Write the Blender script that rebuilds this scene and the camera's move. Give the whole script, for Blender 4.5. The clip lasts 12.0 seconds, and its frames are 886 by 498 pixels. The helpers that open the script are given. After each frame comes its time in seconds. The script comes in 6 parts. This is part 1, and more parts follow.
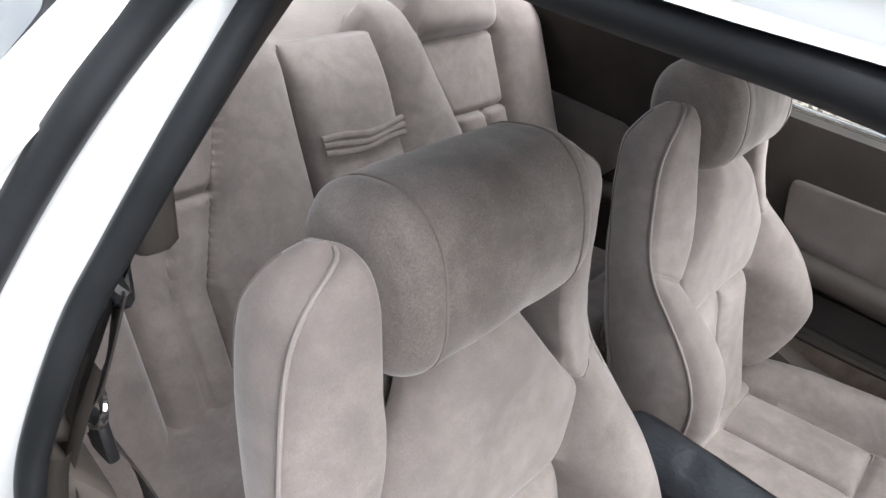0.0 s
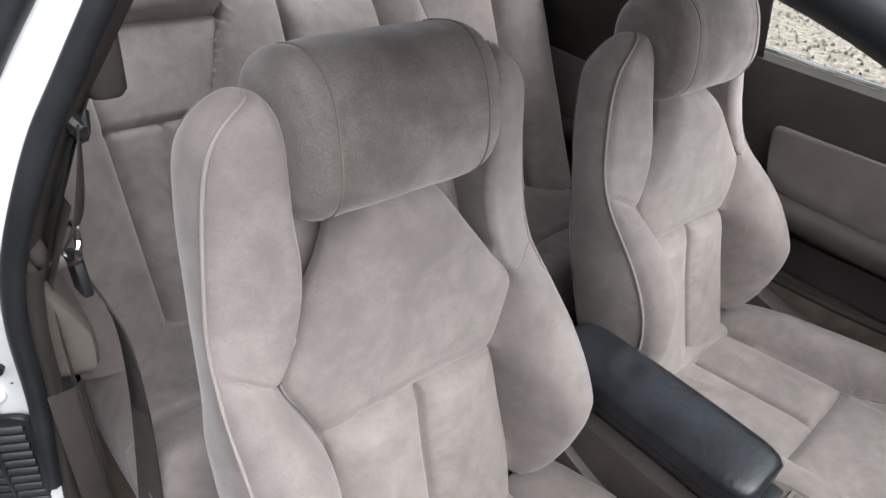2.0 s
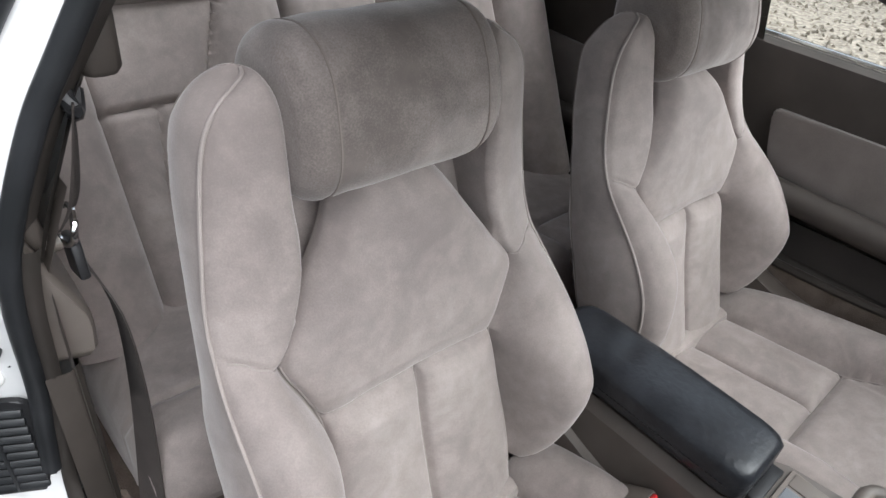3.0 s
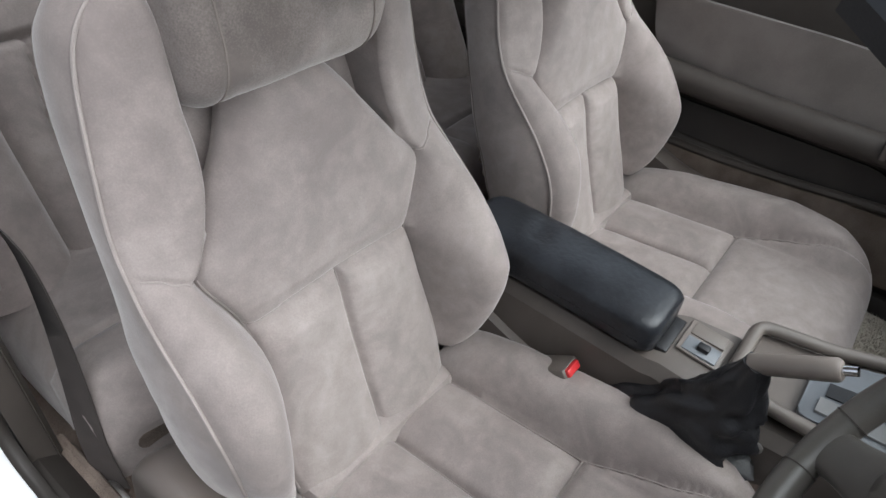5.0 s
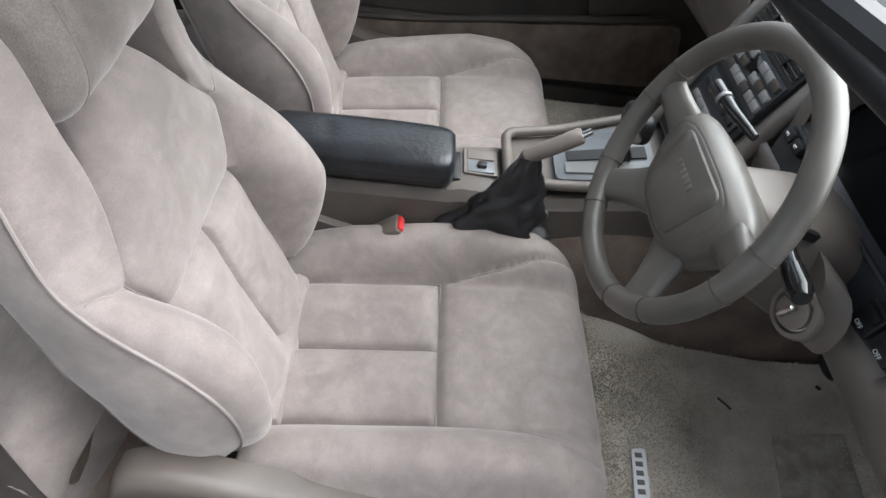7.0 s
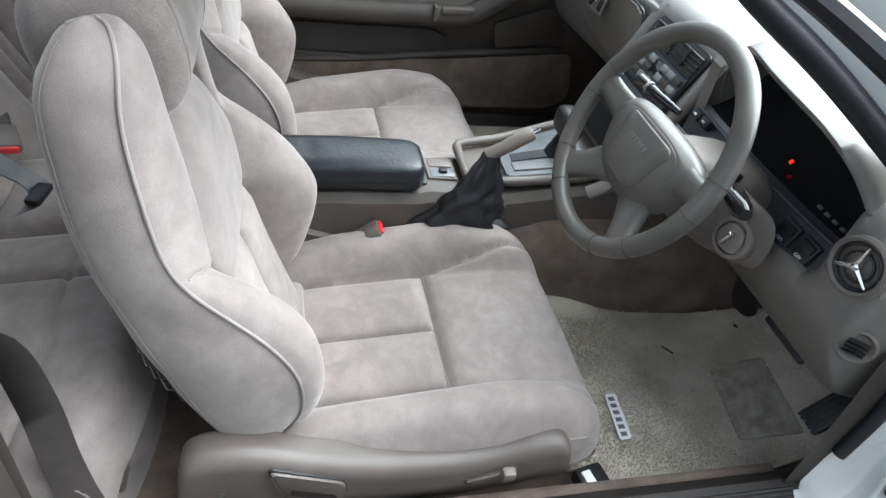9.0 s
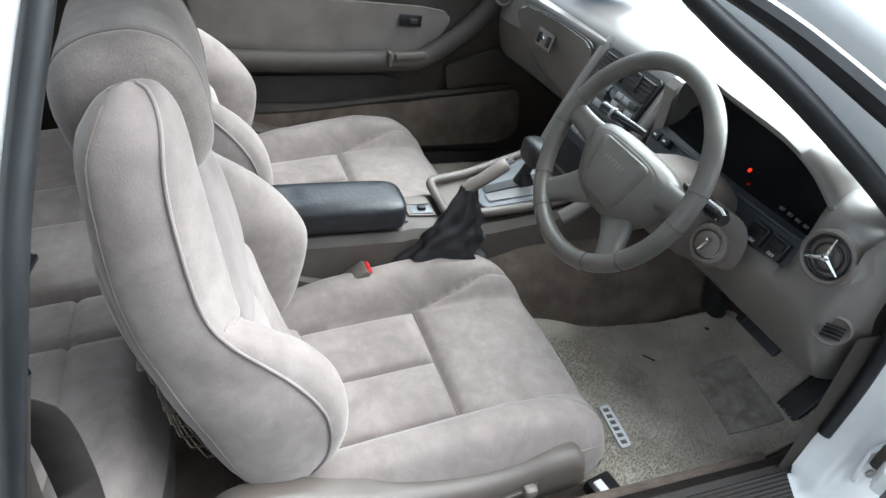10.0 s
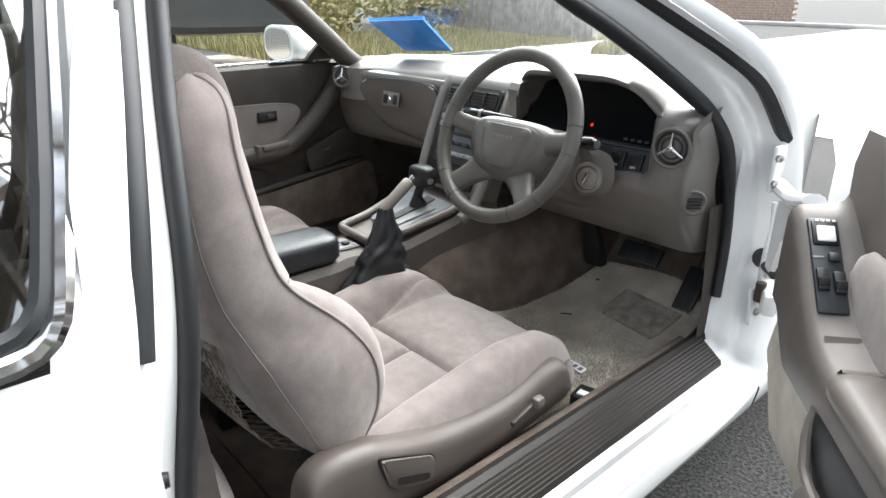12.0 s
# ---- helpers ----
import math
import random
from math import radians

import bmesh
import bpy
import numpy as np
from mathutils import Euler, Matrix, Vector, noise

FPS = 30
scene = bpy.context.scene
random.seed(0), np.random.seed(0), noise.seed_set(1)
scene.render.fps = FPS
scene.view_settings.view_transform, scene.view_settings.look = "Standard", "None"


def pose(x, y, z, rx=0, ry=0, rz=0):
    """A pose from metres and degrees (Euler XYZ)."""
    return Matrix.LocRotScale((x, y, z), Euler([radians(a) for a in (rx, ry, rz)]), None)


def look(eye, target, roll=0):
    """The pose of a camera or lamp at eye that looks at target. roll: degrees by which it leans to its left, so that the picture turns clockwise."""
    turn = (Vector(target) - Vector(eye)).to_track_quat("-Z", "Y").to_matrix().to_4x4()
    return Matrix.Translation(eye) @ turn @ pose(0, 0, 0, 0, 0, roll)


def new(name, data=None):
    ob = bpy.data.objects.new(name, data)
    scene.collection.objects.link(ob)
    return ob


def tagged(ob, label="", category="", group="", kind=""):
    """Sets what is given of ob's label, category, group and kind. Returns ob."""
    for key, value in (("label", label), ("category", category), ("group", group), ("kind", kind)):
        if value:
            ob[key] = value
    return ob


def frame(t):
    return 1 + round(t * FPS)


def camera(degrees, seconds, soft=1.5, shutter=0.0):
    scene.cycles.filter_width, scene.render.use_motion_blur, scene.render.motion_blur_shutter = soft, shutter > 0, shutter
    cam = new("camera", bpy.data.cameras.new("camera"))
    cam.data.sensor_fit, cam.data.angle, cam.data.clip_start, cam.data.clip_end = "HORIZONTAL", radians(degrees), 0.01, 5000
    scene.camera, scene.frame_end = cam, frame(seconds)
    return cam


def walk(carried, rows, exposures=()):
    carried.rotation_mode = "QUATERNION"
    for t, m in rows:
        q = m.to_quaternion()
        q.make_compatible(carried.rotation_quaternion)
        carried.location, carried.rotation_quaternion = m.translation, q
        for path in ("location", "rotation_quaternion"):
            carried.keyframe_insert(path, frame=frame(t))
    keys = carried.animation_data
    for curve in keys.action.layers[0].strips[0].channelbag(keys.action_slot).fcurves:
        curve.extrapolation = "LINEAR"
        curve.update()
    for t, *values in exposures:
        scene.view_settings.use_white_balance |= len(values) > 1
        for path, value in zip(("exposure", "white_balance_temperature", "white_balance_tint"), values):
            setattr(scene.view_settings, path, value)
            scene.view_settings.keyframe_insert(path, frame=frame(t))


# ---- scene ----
cam = camera(68.4, 12.0)
PATH = [
    (0, (0.724, -0.616, 1.319), (-0.58, -1.636, 0.197), 9.6),
    (0.5, (0.71, -0.497, 1.325), (-0.487, -1.6, 0.164), 8.8),
    (1, (0.71, -0.456, 1.316), (-0.473, -1.561, 0.141), 9.5),
    (1.5, (0.715, -0.422, 1.294), (-0.463, -1.548, 0.135), 9.1),
    (2, (0.72, -0.402, 1.282), (-0.456, -1.542, 0.134), 7.8),
    (2.5, (0.72, -0.403, 1.277), (-0.446, -1.549, 0.125), 7.4),
    (3, (0.722, -0.402, 1.27), (-0.449, -1.521, 0.098), 7.8),
    (5, (0.736, -0.362, 1.251), (-0.504, -1.207, -0.072), 6.7),
    (5.5, (0.741, -0.387, 1.253), (-0.544, -1.048, -0.129), 7.3),
    (6, (0.765, -0.432, 1.28), (-0.578, -0.827, -0.149), 8.5),
    (6.5, (0.837, -0.479, 1.318), (-0.529, -0.627, -0.136), 6.8),
    (7, (0.934, -0.543, 1.331), (-0.426, -0.406, -0.129), 9.5),
    (7.2, (0.962, -0.563, 1.34), (-0.371, -0.373, -0.138), 10.7),
    (8.8, (1.101, -0.746, 1.323), (-0.336, -0.255, 0.022), 12.5),
    (9, (1.107, -0.761, 1.321), (-0.34, -0.248, 0.04), 12.3),
    (9.5, (1.121, -0.806, 1.317), (-0.361, -0.238, 0.1), 11.2),
    (10, (1.119, -0.871, 1.32), (-0.355, -0.169, 0.164), 10.4),
    (10.5, (1.106, -0.967, 1.313), (-0.321, -0.021, 0.279), 7.8),
    (11, (1.138, -1.066, 1.269), (-0.269, 0.061, 0.403), 4.8),
    (11.5, (1.213, -1.16, 1.185), (-0.171, 0.039, 0.38), 0.6),
    (12, (1.272, -1.225, 1.144), (-0.113, 0.01, 0.396), 0.1),
]
EXPOSURES = [(0, 1.5, 6080, 10), (1.5, 1.37, 6050, 10), (3.2, 1.26, 6050, 10), (5.0, 1.18, 5980, 9), (7.0, 1.66, 6050, 9), (8.8, 1.94, 5780, 4), (11, 2.14, 5860, 4), (12, 2.14, 6220, 8)]
walk(cam, [(t, look(eye, target, roll)) for t, eye, target, roll in PATH], EXPOSURES)

# ---- world and light ----
world = bpy.data.worlds.new("overcast_sky")
scene.world = world
world.use_nodes = True
wn, wl = world.node_tree.nodes, world.node_tree.links
sky = wn.new("ShaderNodeTexSky")
sky.sky_type = "NISHITA"
sky.sun_disc = False
sky.sun_elevation, sky.sun_rotation = radians(50), radians(-13)
sky.dust_density, sky.ozone_density = 4.0, 1.0
grey = wn.new("ShaderNodeHueSaturation")
grey.inputs["Saturation"].default_value = 0.25
wl.new(sky.outputs[0], grey.inputs["Color"])
wl.new(grey.outputs[0], wn["Background"].inputs["Color"])
wn["Background"].inputs["Strength"].default_value = 0.15
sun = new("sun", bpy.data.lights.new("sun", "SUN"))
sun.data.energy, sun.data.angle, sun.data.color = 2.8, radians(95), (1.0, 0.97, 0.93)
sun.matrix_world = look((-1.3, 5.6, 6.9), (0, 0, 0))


# ---- materials ----
def material(name, dark, light, rough=0.6, metal=0.0, patch=6.0, grain=300.0, bump=0.1, depth=0.002, warp=0.0, **extra):
    """Two colours mixed by broad patches and a fine grain, with the grain as relief."""
    m = bpy.data.materials.new(name)
    m.use_nodes = True
    n, l = m.node_tree.nodes, m.node_tree.links
    b = n["Principled BSDF"]
    where = n.new("ShaderNodeTexCoord")
    broad, fine = n.new("ShaderNodeTexNoise"), n.new("ShaderNodeTexNoise")
    broad.inputs["Scale"].default_value, broad.inputs["Detail"].default_value = patch, 4.0
    broad.inputs["Distortion"].default_value = warp
    fine.inputs["Scale"].default_value, fine.inputs["Detail"].default_value = grain, 3.0
    for tex in (broad, fine):
        l.new(where.outputs["Object"], tex.inputs["Vector"])
    ramp = n.new("ShaderNodeValToRGB")
    ramp.color_ramp.elements[0].position, ramp.color_ramp.elements[1].position = 0.35, 0.68
    ramp.color_ramp.elements[0].color, ramp.color_ramp.elements[1].color = (*dark, 1), (*light, 1)
    add = n.new("ShaderNodeMath")
    add.operation = "MULTIPLY_ADD"
    add.inputs[1].default_value, add.inputs[2].default_value = 0.35, -0.17
    l.new(fine.outputs["Fac"], add.inputs[0])
    total = n.new("ShaderNodeMath")
    l.new(broad.outputs["Fac"], total.inputs[0])
    l.new(add.outputs[0], total.inputs[1])
    l.new(total.outputs[0], ramp.inputs["Fac"])
    l.new(ramp.outputs["Color"], b.inputs["Base Color"])
    b.inputs["Roughness"].default_value, b.inputs["Metallic"].default_value = rough, metal
    if bump:
        bp = n.new("ShaderNodeBump")
        bp.inputs["Strength"].default_value, bp.inputs["Distance"].default_value = bump, depth
        l.new(fine.outputs["Fac"], bp.inputs["Height"])
        l.new(bp.outputs["Normal"], b.inputs["Normal"])
    for key, value in extra.items():
        b.inputs[key.replace("_", " ")].default_value = value
    return m


def velour(name, dark, light, patch=5.0):
    """Brushed pile cloth: broad rubbed zones, smears of turned nap, fine pile, a soft sheen at grazing angles."""
    m = material(name, dark, light, 0.95, patch=patch, grain=520, bump=0.35, depth=0.0008, warp=0.5, Sheen_Weight=0.4, Sheen_Roughness=0.4)
    n, l = m.node_tree.nodes, m.node_tree.links
    b = n["Principled BSDF"]
    b.inputs["Sheen Tint"].default_value = (1.0, 0.95, 0.92, 1)
    where = next(k for k in n if k.type == "TEX_COORD")
    nap, smear = n.new("ShaderNodeTexNoise"), n.new("ShaderNodeTexNoise")
    nap.inputs["Scale"].default_value, nap.inputs["Detail"].default_value, nap.inputs["Roughness"].default_value = 34.0, 6.0, 0.7
    smear.inputs["Scale"].default_value, smear.inputs["Detail"].default_value, smear.inputs["Distortion"].default_value = 13.0, 5.0, 1.4
    mixed = n.new("ShaderNodeMath")
    mixed.operation = "MULTIPLY"
    for tex in (nap, smear):
        l.new(where.outputs["Object"], tex.inputs["Vector"])
    l.new(nap.outputs["Fac"], mixed.inputs[0])
    l.new(smear.outputs["Fac"], mixed.inputs[1])
    span = n.new("ShaderNodeMapRange")
    span.inputs["From Min"].default_value, span.inputs["From Max"].default_value = 0.14, 0.36
    span.inputs["To Min"].default_value, span.inputs["To Max"].default_value = 0.85, 1.1
    l.new(mixed.outputs[0], span.inputs["Value"])
    tint = n.new("ShaderNodeMix")
    tint.data_type, tint.blend_type = "RGBA", "MULTIPLY"
    tint.inputs["Factor"].default_value = 1.0
    ramp = next(k for k in n if k.type == "VALTORGB")
    l.new(ramp.outputs["Color"], tint.inputs["A"])
    l.new(span.outputs["Result"], tint.inputs["B"])
    l.new(tint.outputs["Result"], b.inputs["Base Color"])
    return m


def clear_glass(name, tint, base=0.03, edge=0.3):
    m = bpy.data.materials.new(name)
    m.use_nodes = True
    n, l = m.node_tree.nodes, m.node_tree.links
    n.remove(n["Principled BSDF"])
    see, shine, mix, tilt, power, scale = (n.new("ShaderNode" + k) for k in ("BsdfTransparent", "BsdfGlossy", "MixShader", "LayerWeight", "Math", "Math"))
    see.inputs["Color"].default_value = (*tint, 1)
    shine.inputs["Roughness"].default_value = 0.02
    tilt.inputs["Blend"].default_value = 0.5
    power.operation, scale.operation = "POWER", "MULTIPLY_ADD"
    power.inputs[1].default_value = 4.0
    scale.inputs[1].default_value, scale.inputs[2].default_value = edge, base
    l.new(tilt.outputs["Facing"], power.inputs[0])
    l.new(power.outputs[0], scale.inputs[0])
    l.new(scale.outputs[0], mix.inputs[0])
    l.new(see.outputs[0], mix.inputs[1])
    l.new(shine.outputs[0], mix.inputs[2])
    l.new(mix.outputs[0], n["Material Output"].inputs["Surface"])
    return m


VELOUR = velour("velour", (0.212, 0.180, 0.166), (0.288, 0.249, 0.231))
VELOUR_DARK = velour("dark_velour", (0.138, 0.116, 0.104), (0.285, 0.248, 0.228), 7.0)
HEADLINER = material("headliner_cloth", (0.4, 0.37, 0.34), (0.48, 0.45, 0.42), 0.95, patch=9, grain=500)
# Velour of the far inserts, with the far side's shade in its colour.
VELOUR_SHADED = material("shaded_velour", (0.114, 0.098, 0.088), (0.166, 0.144, 0.131), 0.95, patch=9, grain=650, bump=0.2, depth=0.0006, Sheen_Weight=0.2)
PIPING = material("piping", (0.215, 0.187, 0.172), (0.285, 0.25, 0.232), 0.9, grain=800)
SEAM = material("seam_thread", (0.16, 0.135, 0.12), (0.2, 0.17, 0.15), 0.9)
PLASTIC = material("taupe_plastic", (0.101, 0.087, 0.076), (0.129, 0.111, 0.096), 0.48, patch=14, grain=1400, bump=0.25, depth=0.0004)
PLASTIC_PALE = material("pale_taupe_plastic", (0.131, 0.112, 0.097), (0.162, 0.140, 0.122), 0.45, patch=12, grain=1400, bump=0.2, depth=0.0004)
VALANCE_SKIN = material("brown_taupe_plastic", (0.086, 0.071, 0.061), (0.107, 0.089, 0.077), 0.45, patch=12, grain=1400, bump=0.2, depth=0.0004)
# PLASTIC made browner and darker, with the shade low in the cabin painted in.
CONSOLE_SKIN = material("shaded_console_plastic", (0.072, 0.061, 0.052), (0.092, 0.078, 0.068), 0.5, patch=14, grain=1400, bump=0.25, depth=0.0004)
# For dark parts, and for taupe trim with far-side shade in its colour.
PLASTIC_DARK = material("dark_shaded_taupe_plastic", (0.040, 0.034, 0.029), (0.052, 0.044, 0.038), 0.6, patch=12, grain=1400, bump=0.25, depth=0.0004, Specular_IOR_Level=0.3)
# Door plastic darkened to the shade inside the map pocket.
POCKET_SHADE = material("pocket_shade", (0.02, 0.017, 0.015), (0.028, 0.024, 0.021), 0.7, patch=12, grain=1400, bump=0.2, depth=0.0004)
DASH = material("dash_vinyl", (0.110, 0.100, 0.089), (0.141, 0.128, 0.115), 0.36, patch=9, grain=1100, bump=0.35, depth=0.0005, Coat_Weight=0.5, Coat_Roughness=0.3)
WHEEL_SKIN = material("wheel_leather", (0.067, 0.062, 0.054), (0.090, 0.082, 0.072), 0.38, patch=18, grain=900, bump=0.3, depth=0.0005)
BLACK_LEATHER = material("black_leather", (0.009, 0.010, 0.012), (0.02, 0.022, 0.026), 0.36, patch=14, grain=110, bump=0.55, depth=0.0016, Specular_IOR_Level=0.4)
BLACK_VINYL = material("black_vinyl", (0.008, 0.008, 0.009), (0.016, 0.016, 0.018), 0.42, patch=20, grain=300, bump=0.3)
RUBBER = material("black_rubber", (0.010, 0.011, 0.012), (0.018, 0.019, 0.021), 0.45, patch=16, grain=900, bump=0.15, depth=0.0003, Specular_IOR_Level=0.4)
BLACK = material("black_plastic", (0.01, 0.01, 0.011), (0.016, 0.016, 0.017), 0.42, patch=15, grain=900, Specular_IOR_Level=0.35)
GLOSS_BLACK = material("gloss_black_plastic", (0.008, 0.008, 0.009), (0.012, 0.012, 0.013), 0.16, bump=0.0)
GREY_PANEL = material("blue_grey_panel", (0.02, 0.023, 0.027), (0.03, 0.034, 0.039), 0.38, patch=15, grain=900)
GREY_BUTTON = material("grey_button", (0.16, 0.16, 0.158), (0.2, 0.2, 0.197), 0.4, patch=15, grain=900)
TRAY_GREY = material("grey_console_plate", (0.11, 0.12, 0.13), (0.15, 0.16, 0.17), 0.3, patch=15, grain=900)
SILVER = material("silver", (0.5, 0.5, 0.5), (0.62, 0.62, 0.61), 0.25, 1.0, patch=30, grain=500, bump=0.03)
CHROME = material("chrome", (0.75, 0.75, 0.75), (0.85, 0.85, 0.85), 0.08, 1.0, bump=0.0)
PAINT = material("white_paint", (0.66, 0.67, 0.665), (0.72, 0.72, 0.71), 0.22, patch=3, grain=60, bump=0.02, Coat_Weight=0.6)
CARPET = material("brown_carpet", (0.11, 0.084, 0.067), (0.19, 0.149, 0.122), 1.0, patch=16, grain=420, bump=1.0, depth=0.004)
MAT = material("mat_carpet", (0.450, 0.405, 0.333), (0.648, 0.594, 0.504), 1.0, patch=11, grain=380, bump=1.0, depth=0.005)
MAT_PAD = material("heel_pad", (0.21, 0.188, 0.158), (0.36, 0.325, 0.275), 0.9, patch=40, grain=500, bump=0.8, depth=0.003)
SCUFF = material("scuff_plate", (0.023, 0.020, 0.017), (0.031, 0.026, 0.023), 0.55, patch=10, grain=900, Specular_IOR_Level=0.3)
WEBBING = material("belt_webbing", (0.038, 0.031, 0.028), (0.054, 0.045, 0.04), 0.75, patch=30, grain=900, bump=0.4)
BELT_GREY = material("grey_webbing", (0.11, 0.108, 0.112), (0.15, 0.148, 0.152), 0.7, patch=30, grain=900, bump=0.4)
RED = material("red_button", (0.55, 0.025, 0.03), (0.62, 0.05, 0.05), 0.35)
BLUE = material("blue_card", (0.02, 0.17, 0.55), (0.03, 0.25, 0.72), 0.35, patch=12)
STEEL = material("worn_steel", (0.3, 0.29, 0.27), (0.5, 0.48, 0.45), 0.4, 1.0, patch=25)
LABEL = material("pale_marking", (0.62, 0.63, 0.65), (0.7, 0.71, 0.72), 0.6)
MARKING = material("grey_marking", (0.1, 0.093, 0.084), (0.12, 0.11, 0.1), 0.5)
MESH_NET = material("tan_fur_trim", (0.17, 0.14, 0.11), (0.36, 0.31, 0.26), 1.0, patch=60, grain=400, bump=1.0, depth=0.004)
ROAD = material("pale_road", (0.3, 0.3, 0.3), (0.42, 0.42, 0.41), 0.85, patch=0.8, grain=60, bump=0.5, depth=0.006)
ASPHALT = material("asphalt", (0.018, 0.018, 0.018), (0.085, 0.083, 0.078), 0.95, patch=110, grain=300, bump=1.0, depth=0.006, Specular_IOR_Level=0.15)
LITTER = material("leaf_litter", (0.15, 0.127, 0.1), (0.36, 0.318, 0.26), 1.0, patch=26, grain=180, bump=0.8, depth=0.01)
GRASS = material("dry_grass", (0.14, 0.13, 0.055), (0.32, 0.28, 0.13), 0.9, patch=8, grain=60)
LEAF = material("dark_foliage", (0.02, 0.035, 0.014), (0.06, 0.085, 0.03), 0.6, patch=8, grain=60)
BARK = material("bark", (0.05, 0.04, 0.032), (0.1, 0.085, 0.07), 0.95, patch=8, grain=40, bump=0.8, depth=0.01)
BRICK = material("tan_brick", (0.26, 0.185, 0.14), (0.4, 0.3, 0.235), 0.9, patch=9, grain=90, bump=0.5)
FENCE = material("weathered_boards", (0.13, 0.125, 0.115), (0.24, 0.23, 0.215), 0.9, patch=5, grain=50, bump=0.5)
CONCRETE = material("concrete", (0.36, 0.35, 0.33), (0.48, 0.47, 0.45), 0.9, patch=2, grain=60, bump=0.4)
GLASS = clear_glass("window_glass", (0.93, 0.97, 0.95))
QUARTER_GLASS = clear_glass("tinted_glass", (0.7, 0.73, 0.72), 0.25, 0.6)
DARK_GLASS = material("instrument_glass", (0.006, 0.007, 0.008), (0.009, 0.01, 0.011), 0.12, bump=0.0)
PARKED_PAINT = material("dark_paint", (0.03, 0.031, 0.033), (0.045, 0.046, 0.048), 0.3, patch=3, grain=60, bump=0.02)
LENS = material("lamp_lens", (0.7, 0.7, 0.68), (0.8, 0.8, 0.78), 0.15)
LIT_RED = bpy.data.materials.new("red_warning_lamp")
LIT_RED.use_nodes = True
LIT_RED.node_tree.nodes["Principled BSDF"].inputs["Base Color"].default_value = (0.6, 0.01, 0.0, 1)
LIT_RED.node_tree.nodes["Principled BSDF"].inputs["Emission Color"].default_value = (1.0, 0.03, 0.01, 1)
LIT_RED.node_tree.nodes["Principled BSDF"].inputs["Emission Strength"].default_value = 0.25

# ---- helpers of this scene ----
ORIGIN = {}


def thing(name, at, label, category, group="", kind=""):
    ob = new(name)
    ob.location = at
    ob.empty_display_size = 0.05
    ORIGIN[ob.name] = Vector(at)
    return tagged(ob, label, category, group, kind)


def part(name, bm, mat, parent=None, label="", sharp=38):
    """Links a bmesh in world coordinates as one mesh under a thing or a part."""
    at = ORIGIN[parent.name] if parent else Vector((0, 0, 0))
    bmesh.ops.recalc_face_normals(bm, faces=bm.faces[:])
    for v in bm.verts:
        v.co -= at
    limit = radians(sharp)
    for e in bm.edges:
        if len(e.link_faces) == 2 and e.calc_face_angle(0) > limit:
            e.smooth = False
    for f in bm.faces:
        f.smooth = True
    me = bpy.data.meshes.new(name)
    bm.to_mesh(me)
    bm.free()
    me.materials.append(mat)
    ob = new(name, me)
    ob.parent = parent
    ORIGIN[ob.name] = at
    if label:
        ob["label"] = label
    return ob


def box(c, size, r=0.004, turn=None, seg=2, bm=None):
    """A block with rounded edges at c, turned by a matrix about its centre."""
    one = bmesh.new()
    bmesh.ops.create_cube(one, size=1)
    for v in one.verts:
        v.co = Vector((v.co.x * size[0], v.co.y * size[1], v.co.z * size[2]))
    if r:
        bmesh.ops.bevel(one, geom=one.edges[:], offset=min(r, 0.48 * min(size)), segments=seg, affect="EDGES", profile=0.5)
    m = Matrix.Translation(c) @ (turn.to_4x4() if turn else Matrix())
    bmesh.ops.transform(one, matrix=m, verts=one.verts[:])
    return join(bm, one)


def join(bm, one):
    if bm is None:
        return one
    me = bpy.data.meshes.new("tmp")
    one.to_mesh(me)
    one.free()
    bm.from_mesh(me)
    bpy.data.meshes.remove(me)
    return bm


def loft(rows, ring=True, caps=True, bm=None, closed=False):
    """A skin over rows of points; ring: each row closes on itself; closed: the last row meets the first."""
    bm = bm or bmesh.new()
    vs = [[bm.verts.new(p) for p in row] for row in rows]
    n = len(rows[0])
    pairs = list(zip(vs, vs[1:])) + ([(vs[-1], vs[0])] if closed else [])
    for a, b in pairs:
        for i in range(n if ring else n - 1):
            j = (i + 1) % n
            bm.faces.new((a[i], a[j], b[j], b[i]))
    if caps and ring and not closed:
        bm.faces.new(vs[0])
        bm.faces.new(vs[-1][::-1])
    return bm


def spline(points, n, closed=False):
    """n points along a smooth curve through the given ones, evenly spaced."""
    p = [Vector(q) for q in points]
    k = len(p)
    fine = []
    for i in range(k if closed else k - 1):
        a, b, c, d = (p[(i - 1) % k] if closed or i else p[0], p[i], p[(i + 1) % k], p[(i + 2) % k] if closed or i + 2 < k else p[-1])
        for s in range(12):
            t = s / 12
            fine.append(0.5 * (2 * b + (c - a) * t + (2 * a - 5 * b + 4 * c - d) * t * t + (3 * b - a - 3 * c + d) * t**3))
    if not closed:
        fine.append(p[-1])
    else:
        fine.append(fine[0])
    far = [0.0]
    for a, b in zip(fine, fine[1:]):
        far.append(far[-1] + (b - a).length)
    out, j = [], 0
    for i in range(n):
        want = far[-1] * i / (n if closed else n - 1)
        while j < len(far) - 2 and far[j + 1] < want:
            j += 1
        t = (want - far[j]) / max(far[j + 1] - far[j], 1e-9)
        out.append(fine[j].lerp(fine[j + 1], min(1, t)))
    return out


